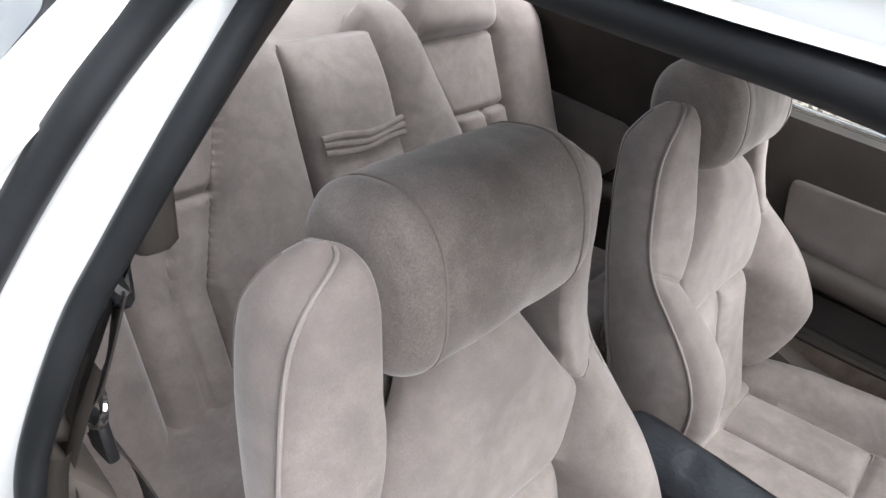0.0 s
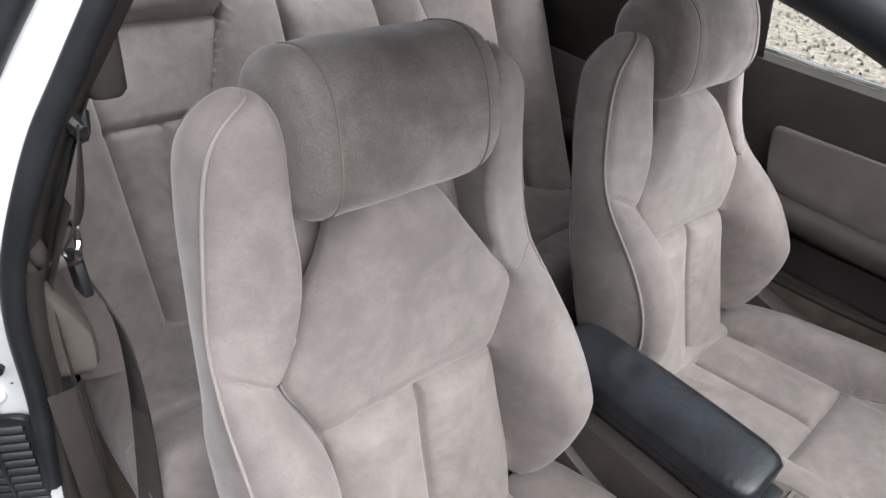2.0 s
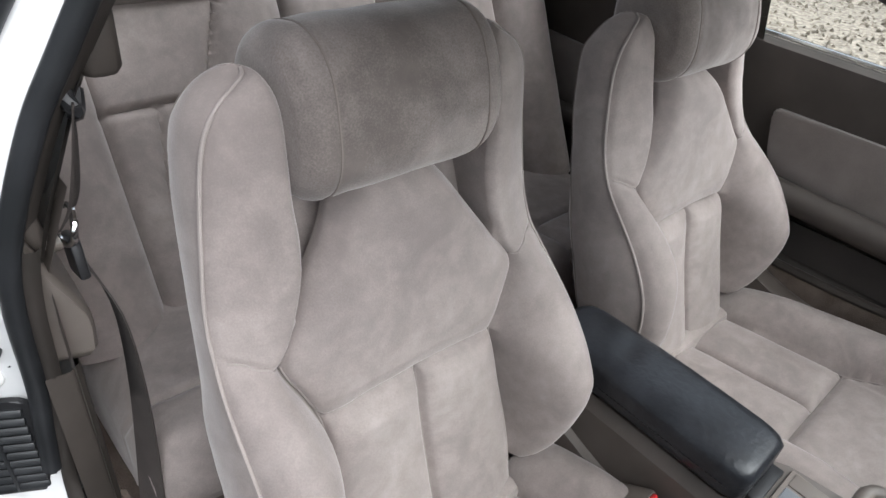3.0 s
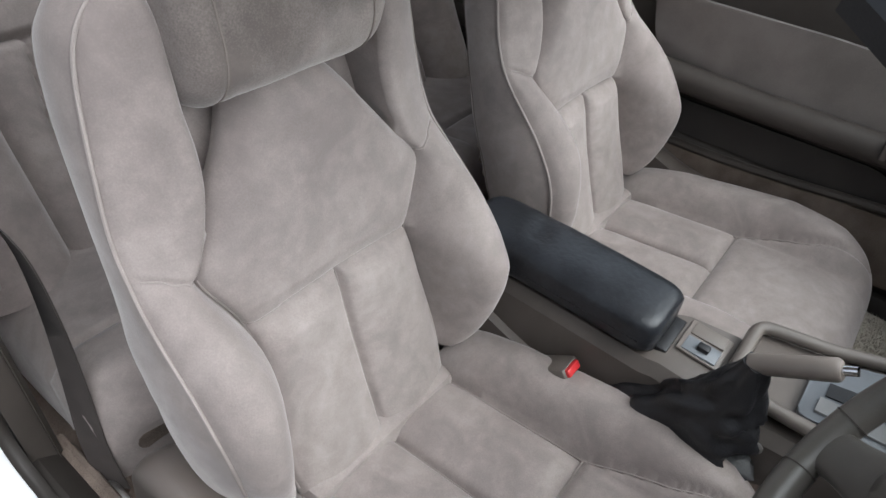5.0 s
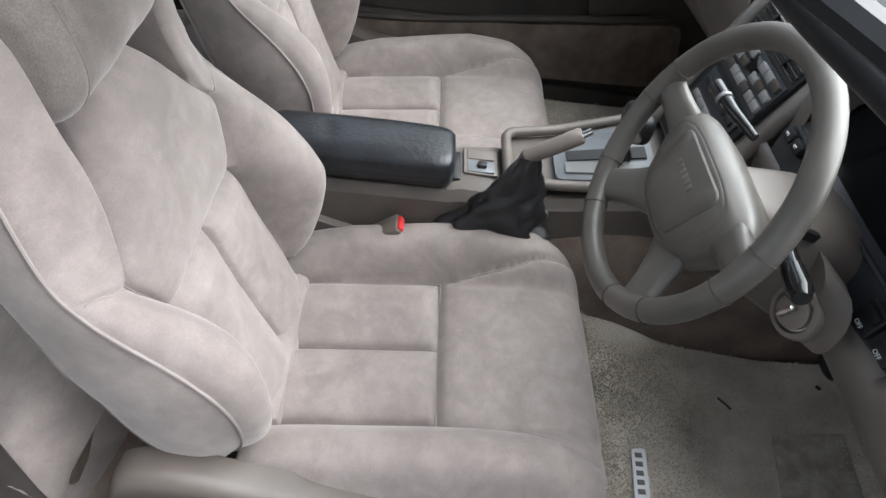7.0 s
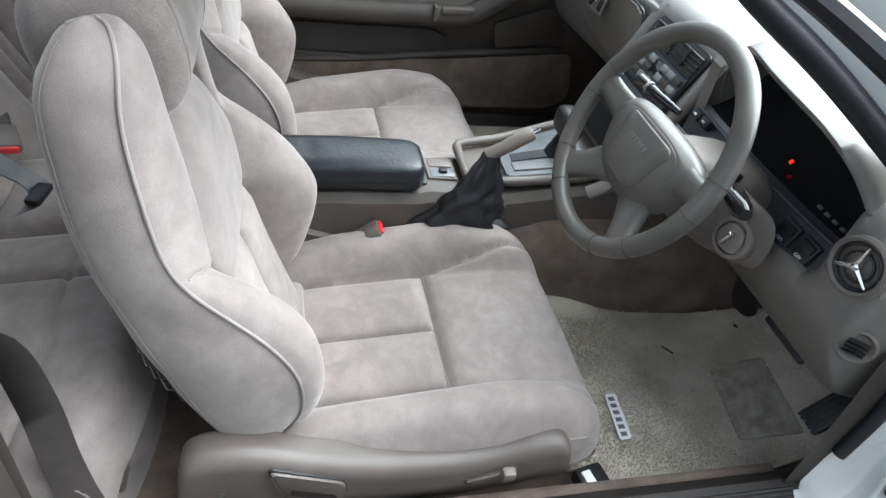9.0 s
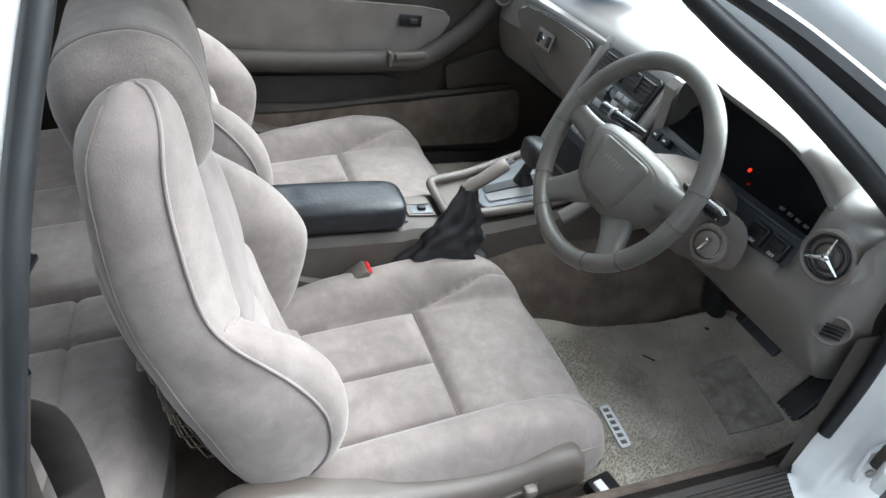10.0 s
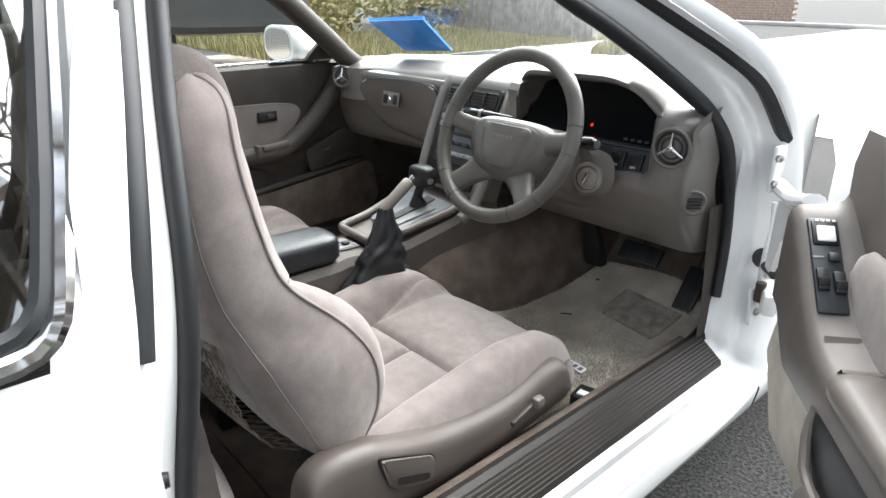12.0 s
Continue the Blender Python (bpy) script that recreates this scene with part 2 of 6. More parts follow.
def tube(points, r, sides=8, bm=None, closed=False, flat=1.0, up=(0, 0, 1)):
    """A round or flattened tube along points; r may be a list."""
    p = [Vector(q) for q in points]
    k = len(p)
    rows = []
    for i in range(k):
        t = (p[(i + 1) % k] if closed or i + 1 < k else p[i]) - (p[i - 1] if closed or i else p[i])
        t.normalize()
        u = Vector(up).cross(t)
        if u.length < 1e-3:
            u = Vector((1, 0, 0)).cross(t)
        u.normalize()
        w = t.cross(u)
        rr = r[i] if isinstance(r, (list, tuple)) else r
        rows.append([p[i] + rr * (math.cos(a) * u + flat * math.sin(a) * w) for a in (2 * math.pi * s / sides for s in range(sides))])
    return loft(rows, True, True, bm, closed)


def letters(text, size, at, turn, depth=0.0004):
    """Raised letters, centred at a point and turned by a matrix."""
    cu = bpy.data.curves.new("letters", "FONT")
    cu.body, cu.size, cu.align_x, cu.align_y, cu.extrude, cu.resolution_u = text, size, "CENTER", "CENTER", depth, 2
    ob = bpy.data.objects.new("letters", cu)
    me = bpy.data.meshes.new_from_object(ob)
    bm = bmesh.new()
    bm.from_mesh(me)
    bpy.data.objects.remove(ob)
    bpy.data.curves.remove(cu)
    bpy.data.meshes.remove(me)
    bmesh.ops.transform(bm, matrix=Matrix.Translation(at) @ turn.to_4x4(), verts=bm.verts[:])
    return bm


def lathe(profile, c, axis, sides=32, bm=None):
    """Profile rows of (radius, height along axis) turned about the axis at c."""
    q = Vector(axis).to_track_quat("Z", "Y")
    rows = [[Vector(c) + q @ Vector((r * math.cos(a), r * math.sin(a), h)) for a in (2 * math.pi * s / sides for s in range(sides))] for r, h in profile]
    return loft(rows, True, True, bm)


def lerp_table(table, v):
    """Smooth interpolation in rows of (key, value)."""
    if v <= table[0][0]:
        return table[0][1]
    for (a, fa), (b, fb) in zip(table, table[1:]):
        if v <= b:
            t = (v - a) / (b - a)
            return fa + (fb - fa) * t
    return table[-1][1]


def curve_table(table, v):
    """Catmull-Rom interpolation in rows of (key, value)."""
    if v <= table[0][0]:
        return table[0][1]
    if v >= table[-1][0]:
        return table[-1][1]
    for i in range(len(table) - 1):
        (a, fa), (b, fb) = table[i], table[i + 1]
        if v <= b:
            ma = (fb - table[i - 1][1]) / (b - table[i - 1][0]) if i else (fb - fa) / (b - a)
            mb = (table[i + 2][1] - fa) / (table[i + 2][0] - a) if i + 2 < len(table) else (fb - fa) / (b - a)
            h = b - a
            t = (v - a) / h
            return (2 * t**3 - 3 * t * t + 1) * fa + (t**3 - 2 * t * t + t) * h * ma + (3 * t * t - 2 * t**3) * fb + (t**3 - t * t) * h * mb


def oval(cx, cy, rx, ry, n, power):
    """Points of a superellipse, as (x, y)."""
    out = []
    for i in range(n):
        a = 2 * math.pi * i / n
        c, s = math.cos(a), math.sin(a)
        out.append((cx + rx * math.copysign(abs(c) ** (2 / power), c), cy + ry * math.copysign(abs(s) ** (2 / power), s)))
    return out


def sheet(fn, nu, nv, thick=None, bm=None):
    """A surface of points fn(u, v), u and v from 0 to 1; with thick, closed to a slab along that vector."""
    rows = [[Vector(fn(i / nu, j / nv)) for i in range(nu + 1)] for j in range(nv + 1)]
    if thick is None:
        return loft(rows, False, False, bm)
    t = Vector(thick)
    full = [row + [p + t for p in row[::-1]] for row in rows]
    return loft(full, True, True, bm)


def prism(outline, normal, depth, bm=None, bevel=0.0, seg=2):
    """A slab from an outline of points, pushed along normal, its face edges rounded."""
    one = bmesh.new()
    nrm = Vector(normal).normalized()
    a = [one.verts.new(Vector(p)) for p in outline]
    b = [one.verts.new(Vector(p) + nrm * depth) for p in outline]
    k = len(a)
    one.faces.new(a[::-1])
    top = one.faces.new(b)
    for i in range(k):
        one.faces.new((a[i], a[(i + 1) % k], b[(i + 1) % k], b[i]))
    if bevel:
        bmesh.ops.bevel(one, geom=list(top.edges), offset=bevel, segments=seg, affect="EDGES", profile=0.5)
    return join(bm, one)


def rounded(corners, r, n=4):
    """An outline with its corners rounded by r."""
    p = [Vector(c) for c in corners]
    out = []
    for i, b in enumerate(p):
        a, c = p[i - 1], p[(i + 1) % len(p)]
        u, w = (a - b), (c - b)
        rr = min(r, 0.48 * u.length, 0.48 * w.length)
        s, e = b + u.normalized() * rr, b + w.normalized() * rr
        for k in range(n + 1):
            t = k / n
            out.append((1 - t) ** 2 * s + 2 * t * (1 - t) * b + t * t * e)
    return out


def seg_dist(x, z, a, b):
    ax, az, bx, bz = *a, *b
    dx, dz = bx - ax, bz - az
    t = max(0.0, min(1.0, ((x - ax) * dx + (z - az) * dz) / (dx * dx + dz * dz + 1e-12)))
    return math.hypot(x - ax - t * dx, z - az - t * dz)


def groove(x, z, lines, depth, width):
    """Depth of the nearest sewn seam at (x, z)."""
    d = min((seg_dist(x, z, a, b) for line in lines for a, b in zip(line, line[1:])), default=9)
    return depth * math.exp(-((d / width) ** 2)) + 0.35 * depth * math.exp(-((d / (3.5 * width)) ** 2))

# ---- ground ----
def ground_z(x, y):
    """Level road, with a low bank on the car's near side."""
    rise = max(0.0, min(1.0, (-1.35 - x) / 2.2)) * max(0.0, min(1.0, (4.4 - y) / 1.6))
    return 0.22 * rise * rise * (3 - 2 * rise) + (0.05 * noise.noise((x * 0.7, y * 0.7, 0)) * rise)


XS = [-400, -120, -40, -15, -8] + [-6 + 0.3 * i for i in range(18)] + [-0.4 + 0.6 * i for i in range(14)] + [10, 18, 40, 120, 400]
YS = [-400, -120, -40, -15, -8] + [-6 + 0.8 * i for i in range(28)] + [20, 32, 60, 120, 400]
part("ground", loft([[(x, y, ground_z(x, y)) for x in XS] for y in YS], False, False), ASPHALT)
tagged(bpy.data.objects["ground"], "coarse grey asphalt with pale stone chips", "ground", kind="structure")
bank = part("leaf_bank", loft([[(-1.3 - 0.3 * i, -6 + 0.6 * j, ground_z(-1.3 - 0.3 * i, -6 + 0.6 * j) + 0.012) for i in range(24)] for j in range(18)], False, False), LITTER)
tagged(bank, "bank covered with dry brown leaves beside the car", "ground", kind="structure")

road = part("road", loft([[(x, y, ground_z(x, y) + 0.006) for x in [-5.6 + 0.8 * i for i in range(24)]] for y in [4.6 + 0.9 * j for j in range(20)]], False, False), ROAD)
tagged(road, "pale worn road surface ahead of the car", "road", kind="structure")

# ---- car body ----
LOOP = [(0.695, 0.10, 0.375), (0.70, -0.20, 0.37), (0.70, -0.60, 0.37), (0.70, -0.95, 0.375), (0.70, -1.06, 0.43), (0.69, -1.075, 0.53), (0.68, -1.065, 0.64),
        (0.676, -1.040, 0.78), (0.662, -1.024, 0.87), (0.623, -1.006, 0.98), (0.588, -0.991, 1.05), (0.542, -0.968, 1.14), (0.506, -0.948, 1.212), (0.495, -0.922, 1.252), (0.492, -0.86, 1.267),
        (0.490, -0.75, 1.263), (0.488, -0.65, 1.262), (0.476, -0.54, 1.250), (0.466, -0.46, 1.232), (0.467, -0.38, 1.198), (0.497, -0.25, 1.127), (0.531, -0.16, 1.076), (0.570, -0.07, 1.016), (0.608, 0.02, 0.951), (0.634, 0.08, 0.90),
        (0.653, 0.13, 0.83), (0.665, 0.158, 0.72), (0.672, 0.165, 0.60), (0.68, 0.145, 0.47), (0.69, 0.12, 0.40)]
EDGE = spline(LOOP, 220, closed=True)
CENTRE = Vector((0.62, -0.45, 0.75))


def edge_frames():
    """Outward normal of the body side and the way out of the opening, along its edge, evened out."""
    k = len(EDGE)
    raw = []
    for i in range(k):
        p = EDGE[i]
        t = (EDGE[(i + 2) % k] - EDGE[i - 2]).normalized()
        lean = max(0.0, min(1.0, (p.z - 0.85) / 0.4))
        n = Vector((math.cos(0.9 * lean), 0, math.sin(0.9 * lean)))
        b = t.cross(n).normalized()
        raw.append((p, n, -b if b.dot(p - CENTRE) < 0 else b))
    return [(raw[i][0], raw[i][1], sum((raw[(i + d) % k][2] for d in range(-6, 7)), Vector()).normalized()) for i in range(k)]


FRAMES = edge_frames()


def rim(points, lo=0, hi=None, bm=None, size=None):
    """A skin along the opening's edge through section points (out of the opening, outward)."""
    k = len(EDGE)
    rows = []
    for i in range(lo, hi if hi is not None else k):
        p, n, b = FRAMES[i % k]
        s = size(p) if size else 1.0
        rows.append([p + s * (b * q[0] + n * q[1]) for q in points])
    return loft(rows, False, False, bm, closed=hi is None)


def jamb(p):
    return lerp_table([(0.3, 1.0), (0.95, 1.0), (1.2, 0.5), (1.255, 0.34)], p.z)


body = thing("coupe_car", (0, -0.5, 0.2), "white two-door coupe body with its driver door open", "car")
part("door_opening_flange", rim([(0.004, -0.012), (0.012, 0.002), (0.03, 0.012), (0.036, 0.03), (0.05, 0.036), (0.062, 0.05), (0.075, 0.085), (0.098, 0.104), (0.114, 0.106)], size=jamb), PAINT, body, "white painted door jamb", sharp=80)
SEALED = [i for i in range(len(EDGE)) if EDGE[i].z > 0.47]
def seal_point(i):
    p, n, b = FRAMES[i]
    high = max(0.0, min(1.0, (p.z - 1.13) / 0.08)) * max(0.0, min(1.0, (p.y + 0.9) / 0.15))
    return p + 0.0015 * high * b + 0.001 * high * n


part("inner_weatherstrip", tube([seal_point(i) for i in range(min(SEALED), max(SEALED) + 1)], [0.0118 - 0.0022 * max(0.0, min(1.0, (FRAMES[i][0].z - 1.13) / 0.08)) + 0.0045 * max(0.0, min(1.0, (FRAMES[i][0].y + 0.36) / 0.15)) * max(0.0, min(1.0, (FRAMES[i][0].z - 0.70) / 0.1)) for i in range(min(SEALED), max(SEALED) + 1)], 12, up=(1, 0, 0)), RUBBER, body, "black rubber weatherstrip")
UPPER = [i for i in range(len(EDGE)) if EDGE[i].z > 0.86]
part("rear_channel", tube(spline([(0.722, -1.096, 0.835), (0.690, -1.072, 0.94), (0.639, -1.045, 1.046), (0.59, -1.022, 1.13), (0.545, -1.001, 1.195), (0.522, -0.975, 1.235), (0.512, -0.92, 1.262)], 40), 0.0158, 12, flat=0.8, up=(1, 0, 0)), RUBBER, body, "black rubber channel")
part("front_channel", tube(spline([(0.548, -0.376, 1.206), (0.60, -0.26, 1.160), (0.66, -0.105, 1.082), (0.695, -0.007, 1.03), (0.72, 0.098, 0.968), (0.735, 0.21, 0.858), (0.737, 0.275, 0.81)], 30), [0.011 + 0.0005 * min(k, 10) for k in range(30)], 8), RUBBER, body, "black rubber channel")

# sill: carpet edge, ribbed scuff plate, white flange, rocker
def along_sill(section, y0, y1, bm=None):
    return loft([[(x, y, z) for x, z in section] for y in [y0 + (y1 - y0) * k / 12 for k in range(13)]], False, False, bm)


part("sill_trim", along_sill([(0.60, 0.30), (0.628, 0.345), (0.645, 0.374), (0.665, 0.386), (0.684, 0.380)], 0.16, -1.10), SCUFF, body, "brown plastic sill trim")
plate = along_sill([(0.676, 0.381)] + [(0.68 + 0.0031 * k, 0.3835 - 0.0022 * k - 0.0022 * (k % 2)) for k in range(17)] + [(0.734, 0.335)], 0.115, -1.06)
part("scuff_plate", plate, SCUFF, body, "ribbed brown scuff plate")
part("rocker", along_sill([(0.715, 0.342), (0.738, 0.334), (0.750, 0.328), (0.752, 0.312), (0.762, 0.306), (0.79, 0.29), (0.797, 0.27), (0.79, 0.22), (0.775, 0.197), (0.70, 0.19)], 0.34, -1.4), PAINT, body, "white painted rocker panel")
part("rocker_joint", tube([(x + 0.0006, 0.19, z + 0.0006) for x, z in ((0.738, 0.334), (0.750, 0.328), (0.752, 0.312), (0.762, 0.306), (0.79, 0.29), (0.797, 0.27), (0.79, 0.22))], 0.0022, 6, up=(0, 1, 0)), BLACK, body, "dark panel joint")
part("carpet_edge", tube([(0.628, 0.12 - 0.1 * k, 0.352) for k in range(13)], 0.012, 8), CARPET, body, "brown carpet edge")

# floor, tunnel, bulkhead
part("floor_pan", loft([[(x, y, 0.285 + max(0, y - 0.12) * 0.35 + (0.035 if y < -0.85 else 0)) for x in (-0.68, -0.3, 0, 0.3, 0.63)] for y in (-1.6, -1.2, -0.86, -0.84, -0.3, 0.12, 0.35)], False, False), CARPET, body, "brown carpet")
part("firewall", loft([[(x, y, z) for x in (-0.7, -0.2, 0.2, 0.7)] for y, z in ((0.30, 0.31), (0.44, 0.42), (0.50, 0.62), (0.46, 0.86))], False, False), CARPET, body, "dark carpeted firewall")
TUNNEL = [(-0.75, 0.085, 0.40), (-0.4, 0.088, 0.42), (-0.2, 0.11, 0.47), (0.0, 0.15, 0.50), (0.2, 0.19, 0.53), (0.45, 0.23, 0.55)]
part("tunnel", loft([[(-0.02 - w - 0.05, y, 0.28), (-0.02 - w, y, h - 0.06), (-0.02 - 0.7 * w, y, h), (-0.02 + 0.7 * w, y, h), (-0.02 + w, y, h - 0.06), (-0.02 + w + 0.05, y, 0.28)] for y, w, h in TUNNEL], False, False), CARPET, body, "brown carpeted tunnel", sharp=60)
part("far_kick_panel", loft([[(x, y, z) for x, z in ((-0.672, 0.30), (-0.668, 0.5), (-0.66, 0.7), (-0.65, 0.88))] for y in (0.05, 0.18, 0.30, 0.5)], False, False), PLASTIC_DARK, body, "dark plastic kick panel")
part("far_sill_trim", loft([[(x, y, z) for x, z in ((-0.638, 0.284), (-0.646, 0.315), (-0.655, 0.332), (-0.70, 0.338), (-0.735, 0.30), (-0.74, 0.20))] for y in (0.32, -0.1, -0.6, -1.15)], False, False), SCUFF, body, "brown plastic sill trim")
part("under_dash", loft([[(x, y, z) for x in (-0.66, -0.2, 0.2, 0.64)] for y, z in ((0.15, 0.615), (0.3, 0.64), (0.48, 0.66))], False, False), PLASTIC_DARK, body, "dark under-dash cover")
part("kick_panel", loft([[(x, y, z) for x, z in ((0.672, 0.36), (0.668, 0.5), (0.655, 0.7))] for y in (0.10, 0.18, 0.30, 0.5)], False, False), PLASTIC_DARK, body, "dark plastic kick panel")

# roof with headliner, rails, far pillar trims
def roof_point(u, v, drop):
    y = -0.36 - 0.92 * v
    half = 0.455 + 0.045 * min(1.0, v * 3)
    x = half * (2 * u - 1)
    z = 1.274 + 0.06 * (1 - (2 * u - 1) ** 2) - 0.04 * max(0, v - 0.6) - 0.45 * max(0, 0.16 - v)
    drop *= 1 - (2 * u - 1) ** 4
    x *= 1 - drop
    return (x, y, z - drop)


part("roof_panel", sheet(lambda u, v: roof_point(u, v, 0), 16, 14), PAINT, body, "white roof")
part("headliner", sheet(lambda u, v: roof_point(u, v, 0.03), 12, 10), HEADLINER, body, "grey headliner")
part("roof_rail_trim", tube(spline([(-0.49, -1.0, 1.235), (-0.49, -0.7, 1.25), (-0.475, -0.5, 1.225), (-0.48, -0.32, 1.15), (-0.57, -0.10, 1.015), (-0.625, 0.03, 0.925), (-0.635, 0.10, 0.88)], 24), 0.034, 10, up=(1, 0, 0)), PLASTIC_DARK, body, "dark plastic pillar trim")
part("pillar_trim", rim([(0.0, -0.012), (0.02, -0.03), (0.05, -0.035)], min(UPPER), max(UPPER) + 1), PLASTIC_DARK, body, "dark plastic pillar trim")
part("far_roof_rail", loft([[(-0.49 - a, y, 1.262 + h) for a, h in ((0, 0.01), (0.03, 0.0), (0.05, -0.03))] for y in (-0.36, -0.7, -1.1, -1.4)], False, False), PAINT, body)

# windscreen, its base and the bonnet
def screen_point(u, v):
    x = (2 * u - 1)
    y0, z0 = 0.50 - 0.30 * x * x, 0.925 - 0.015 * x * x
    y1, z1 = -0.34 - 0.10 * x * x, 1.255 - 0.02 * x * x
    return ((0.66 - 0.21 * v) * x, y0 + (y1 - y0) * v, z0 + (z1 - z0) * v + 0.03 * math.sin(3.14 * v))


glass = part("windscreen", sheet(screen_point, 16, 8), GLASS, body, "clear windscreen with wiper smears")
glass.visible_shadow = False
part("bonnet", sheet(lambda u, v: (0.74 * (2 * u - 1) * (1 - 0.06 * v), 0.50 - 0.28 * (2 * u - 1) ** 2 * (1 - v) + 1.15 * v, 0.925 + 0.01 * math.sin(3.14 * v) - 0.19 * v * v - 0.05 * abs(2 * u - 1) ** 3), 16, 14), PAINT, body, "white bonnet")
part("cowl", sheet(lambda u, v: (0.66 * (2 * u - 1), 0.47 - 0.28 * (2 * u - 1) ** 2 + 0.08 * v, 0.915 + 0.004 * v), 12, 2), BLACK, body, "black cowl")
for s in (1, -1):
    part("front_wing", loft([[(s * x, y, z) for x, z in ((0.67, 0.90), (0.73, 0.895), (0.775, 0.86), (0.80, 0.78), (0.80, 0.60), (0.79, 0.45), (0.79, 0.25))] for y in (0.36, 0.7, 1.1, 1.6)], False, False), PAINT, body, "white front wing")
part("hinge_pillar", loft([[(x, y, z) for x, y in ((0.675, 0.165), (0.70, 0.20), (0.715, 0.235), (0.735, 0.26), (0.74, 0.31), (0.742, 0.37))] for z in (0.30, 0.42, 0.55, 0.7, 0.82, 0.90)], False, False), PAINT, body, "white painted hinge pillar")

# rear quarter on the driver's side
def quarter(y, top):
    return [(0.775, y, 0.20), (0.80, y, 0.40), (0.815, y, 0.60), (0.812, y, 0.75), (0.80, y, 0.84), (0.785, y, top)]


part("quarter_panel", loft([quarter(y, 0.885) for y in (-1.115, -1.2, -1.5, -1.9, -2.4, -2.9)], False, False), PAINT, body, "white rear quarter panel")
def pillar_point(y, z):
    lean = max(0.0, z - 0.88)
    return (0.79 - 0.62 * lean - 0.5 * lean * lean, y + 0.36 * lean, z)


part("pillar_panel", loft([[pillar_point(y, z) for y in (-1.174, -1.115)] for z in (0.86, 0.95, 1.05, 1.15, 1.25)], False, False), PAINT, body, "white painted pillar")
QW = [(-1.165, 0.90), (-1.165, 1.00), (-1.17, 1.19), (-1.30, 1.205), (-1.50, 1.15), (-1.72, 0.98), (-1.78, 0.895), (-1.4, 0.885)]
pane = part("quarter_window", prism([pillar_point(q.x, q.y) for q in rounded([(y, z, 0) for y, z in QW], 0.03)], (-0.9, 0, -0.5), 0.004), QUARTER_GLASS, body, "dark reflecting quarter window glass")
pane.visible_shadow = False
part("chrome_surround", tube([Vector(pillar_point(q.x, q.y)) + Vector((0.004, 0, 0)) for q in rounded([(y, z, 0) for y, z in QW], 0.03)], 0.0095, 8, closed=True, up=(1, 0, 0)), CHROME, body, "chrome window surround")
part("window_rubber", tube([Vector(pillar_point(q.x - 0.012 * (1 if q.x > -1.4 else -1), q.y + 0.012 * (1 if q.y < 1 else -1))) + Vector((0.002, 0, 0)) for q in rounded([(y, z, 0) for y, z in QW], 0.03)], 0.009, 6, closed=True, up=(1, 0, 0)), RUBBER, body, "black rubber")
part("bump_stop", loft([[(x, -1.135 + yy, 0.768 + zz) for yy, zz in oval(0, 0, 0.010 * q, 0.026 * q, 18, 2.6)] for x, q in ((0.755, 1.1), (0.79, 1.1), (0.797, 0.9), (0.80, 0.5))]), RUBBER, body, "black rubber bump stop")
part("striker", box((0.692, -1.104, 0.678), (0.016, 0.02, 0.05), 0.004), BLACK, body, "black door switch")
part("switch_stem", tube([(0.70, -1.11, 0.690), (0.708, -1.085, 0.690)], [0.012, 0.008], 10), BLACK, body)
part("courtesy_lamp", loft([[(0.716 + x, -1.115 + d, 0.645 + z) for x, z in oval(0, 0, 0.016 * q, 0.02 * q, 18, 2.4)] for d, q in ((0, 1.1), (0.012, 1), (0.018, 0.6))]), LENS, body, "clear courtesy lamp")
vent = thing("jamb_vent", (0.73, -1.11, 0.52), "black slatted air vent in the door jamb", "air vent")
VX = Vector((0.085, -0.046, 0)).normalized()
VN = Vector((0.476, 0.879, 0))
V0 = Vector((0.688, -1.088, 0.43))
part("frame", prism(rounded([V0, V0 + VX * 0.095, V0 + VX * 0.095 + Vector((0, 0, 0.178)), V0 + Vector((0, 0, 0.178))], 0.022), VN, 0.008, bevel=0.003), BLACK, vent)
VT = Matrix((VX, VN, (0, 0, 1))).transposed()
for k in range(10):
    part("slat", box(V0 + VX * 0.0475 + VN * 0.010 + Vector((0, 0, 0.018 + 0.0158 * k)), (0.074, 0.008, 0.010), 0.002, VT @ Matrix.Rotation(0.5, 3, "X")), RUBBER, vent)
part("bar", box(V0 + VX * 0.0475 + VN * 0.013 + Vector((0, 0, 0.089)), (0.004, 0.006, 0.155), 0.001, VT), RUBBER, vent)

# far side: window, quarter trim, rear deck
far_glass = part("passenger_window", sheet(lambda u, v: (-0.70 + 0.22 * v + 0.02 * math.sin(3.14 * v), 0.08 - 0.34 * v * 1.3 - u * (1.05 - 0.44 * v), 0.88 + 0.36 * v), 10, 6), GLASS, body, "passenger side window")
far_glass.visible_shadow = False
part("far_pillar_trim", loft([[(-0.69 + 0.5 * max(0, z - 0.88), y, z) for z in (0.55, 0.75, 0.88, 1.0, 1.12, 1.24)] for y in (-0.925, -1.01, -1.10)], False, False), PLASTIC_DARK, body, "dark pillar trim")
for s in (-1, 1):
    # Same trim on both sides; the far one's shade is put into its plastic.
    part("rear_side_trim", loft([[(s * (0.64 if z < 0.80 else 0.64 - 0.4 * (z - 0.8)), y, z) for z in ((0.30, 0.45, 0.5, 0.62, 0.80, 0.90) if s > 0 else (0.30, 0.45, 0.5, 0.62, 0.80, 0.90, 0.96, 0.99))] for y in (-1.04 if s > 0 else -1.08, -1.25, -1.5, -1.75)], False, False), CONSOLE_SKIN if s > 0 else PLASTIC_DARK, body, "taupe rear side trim")
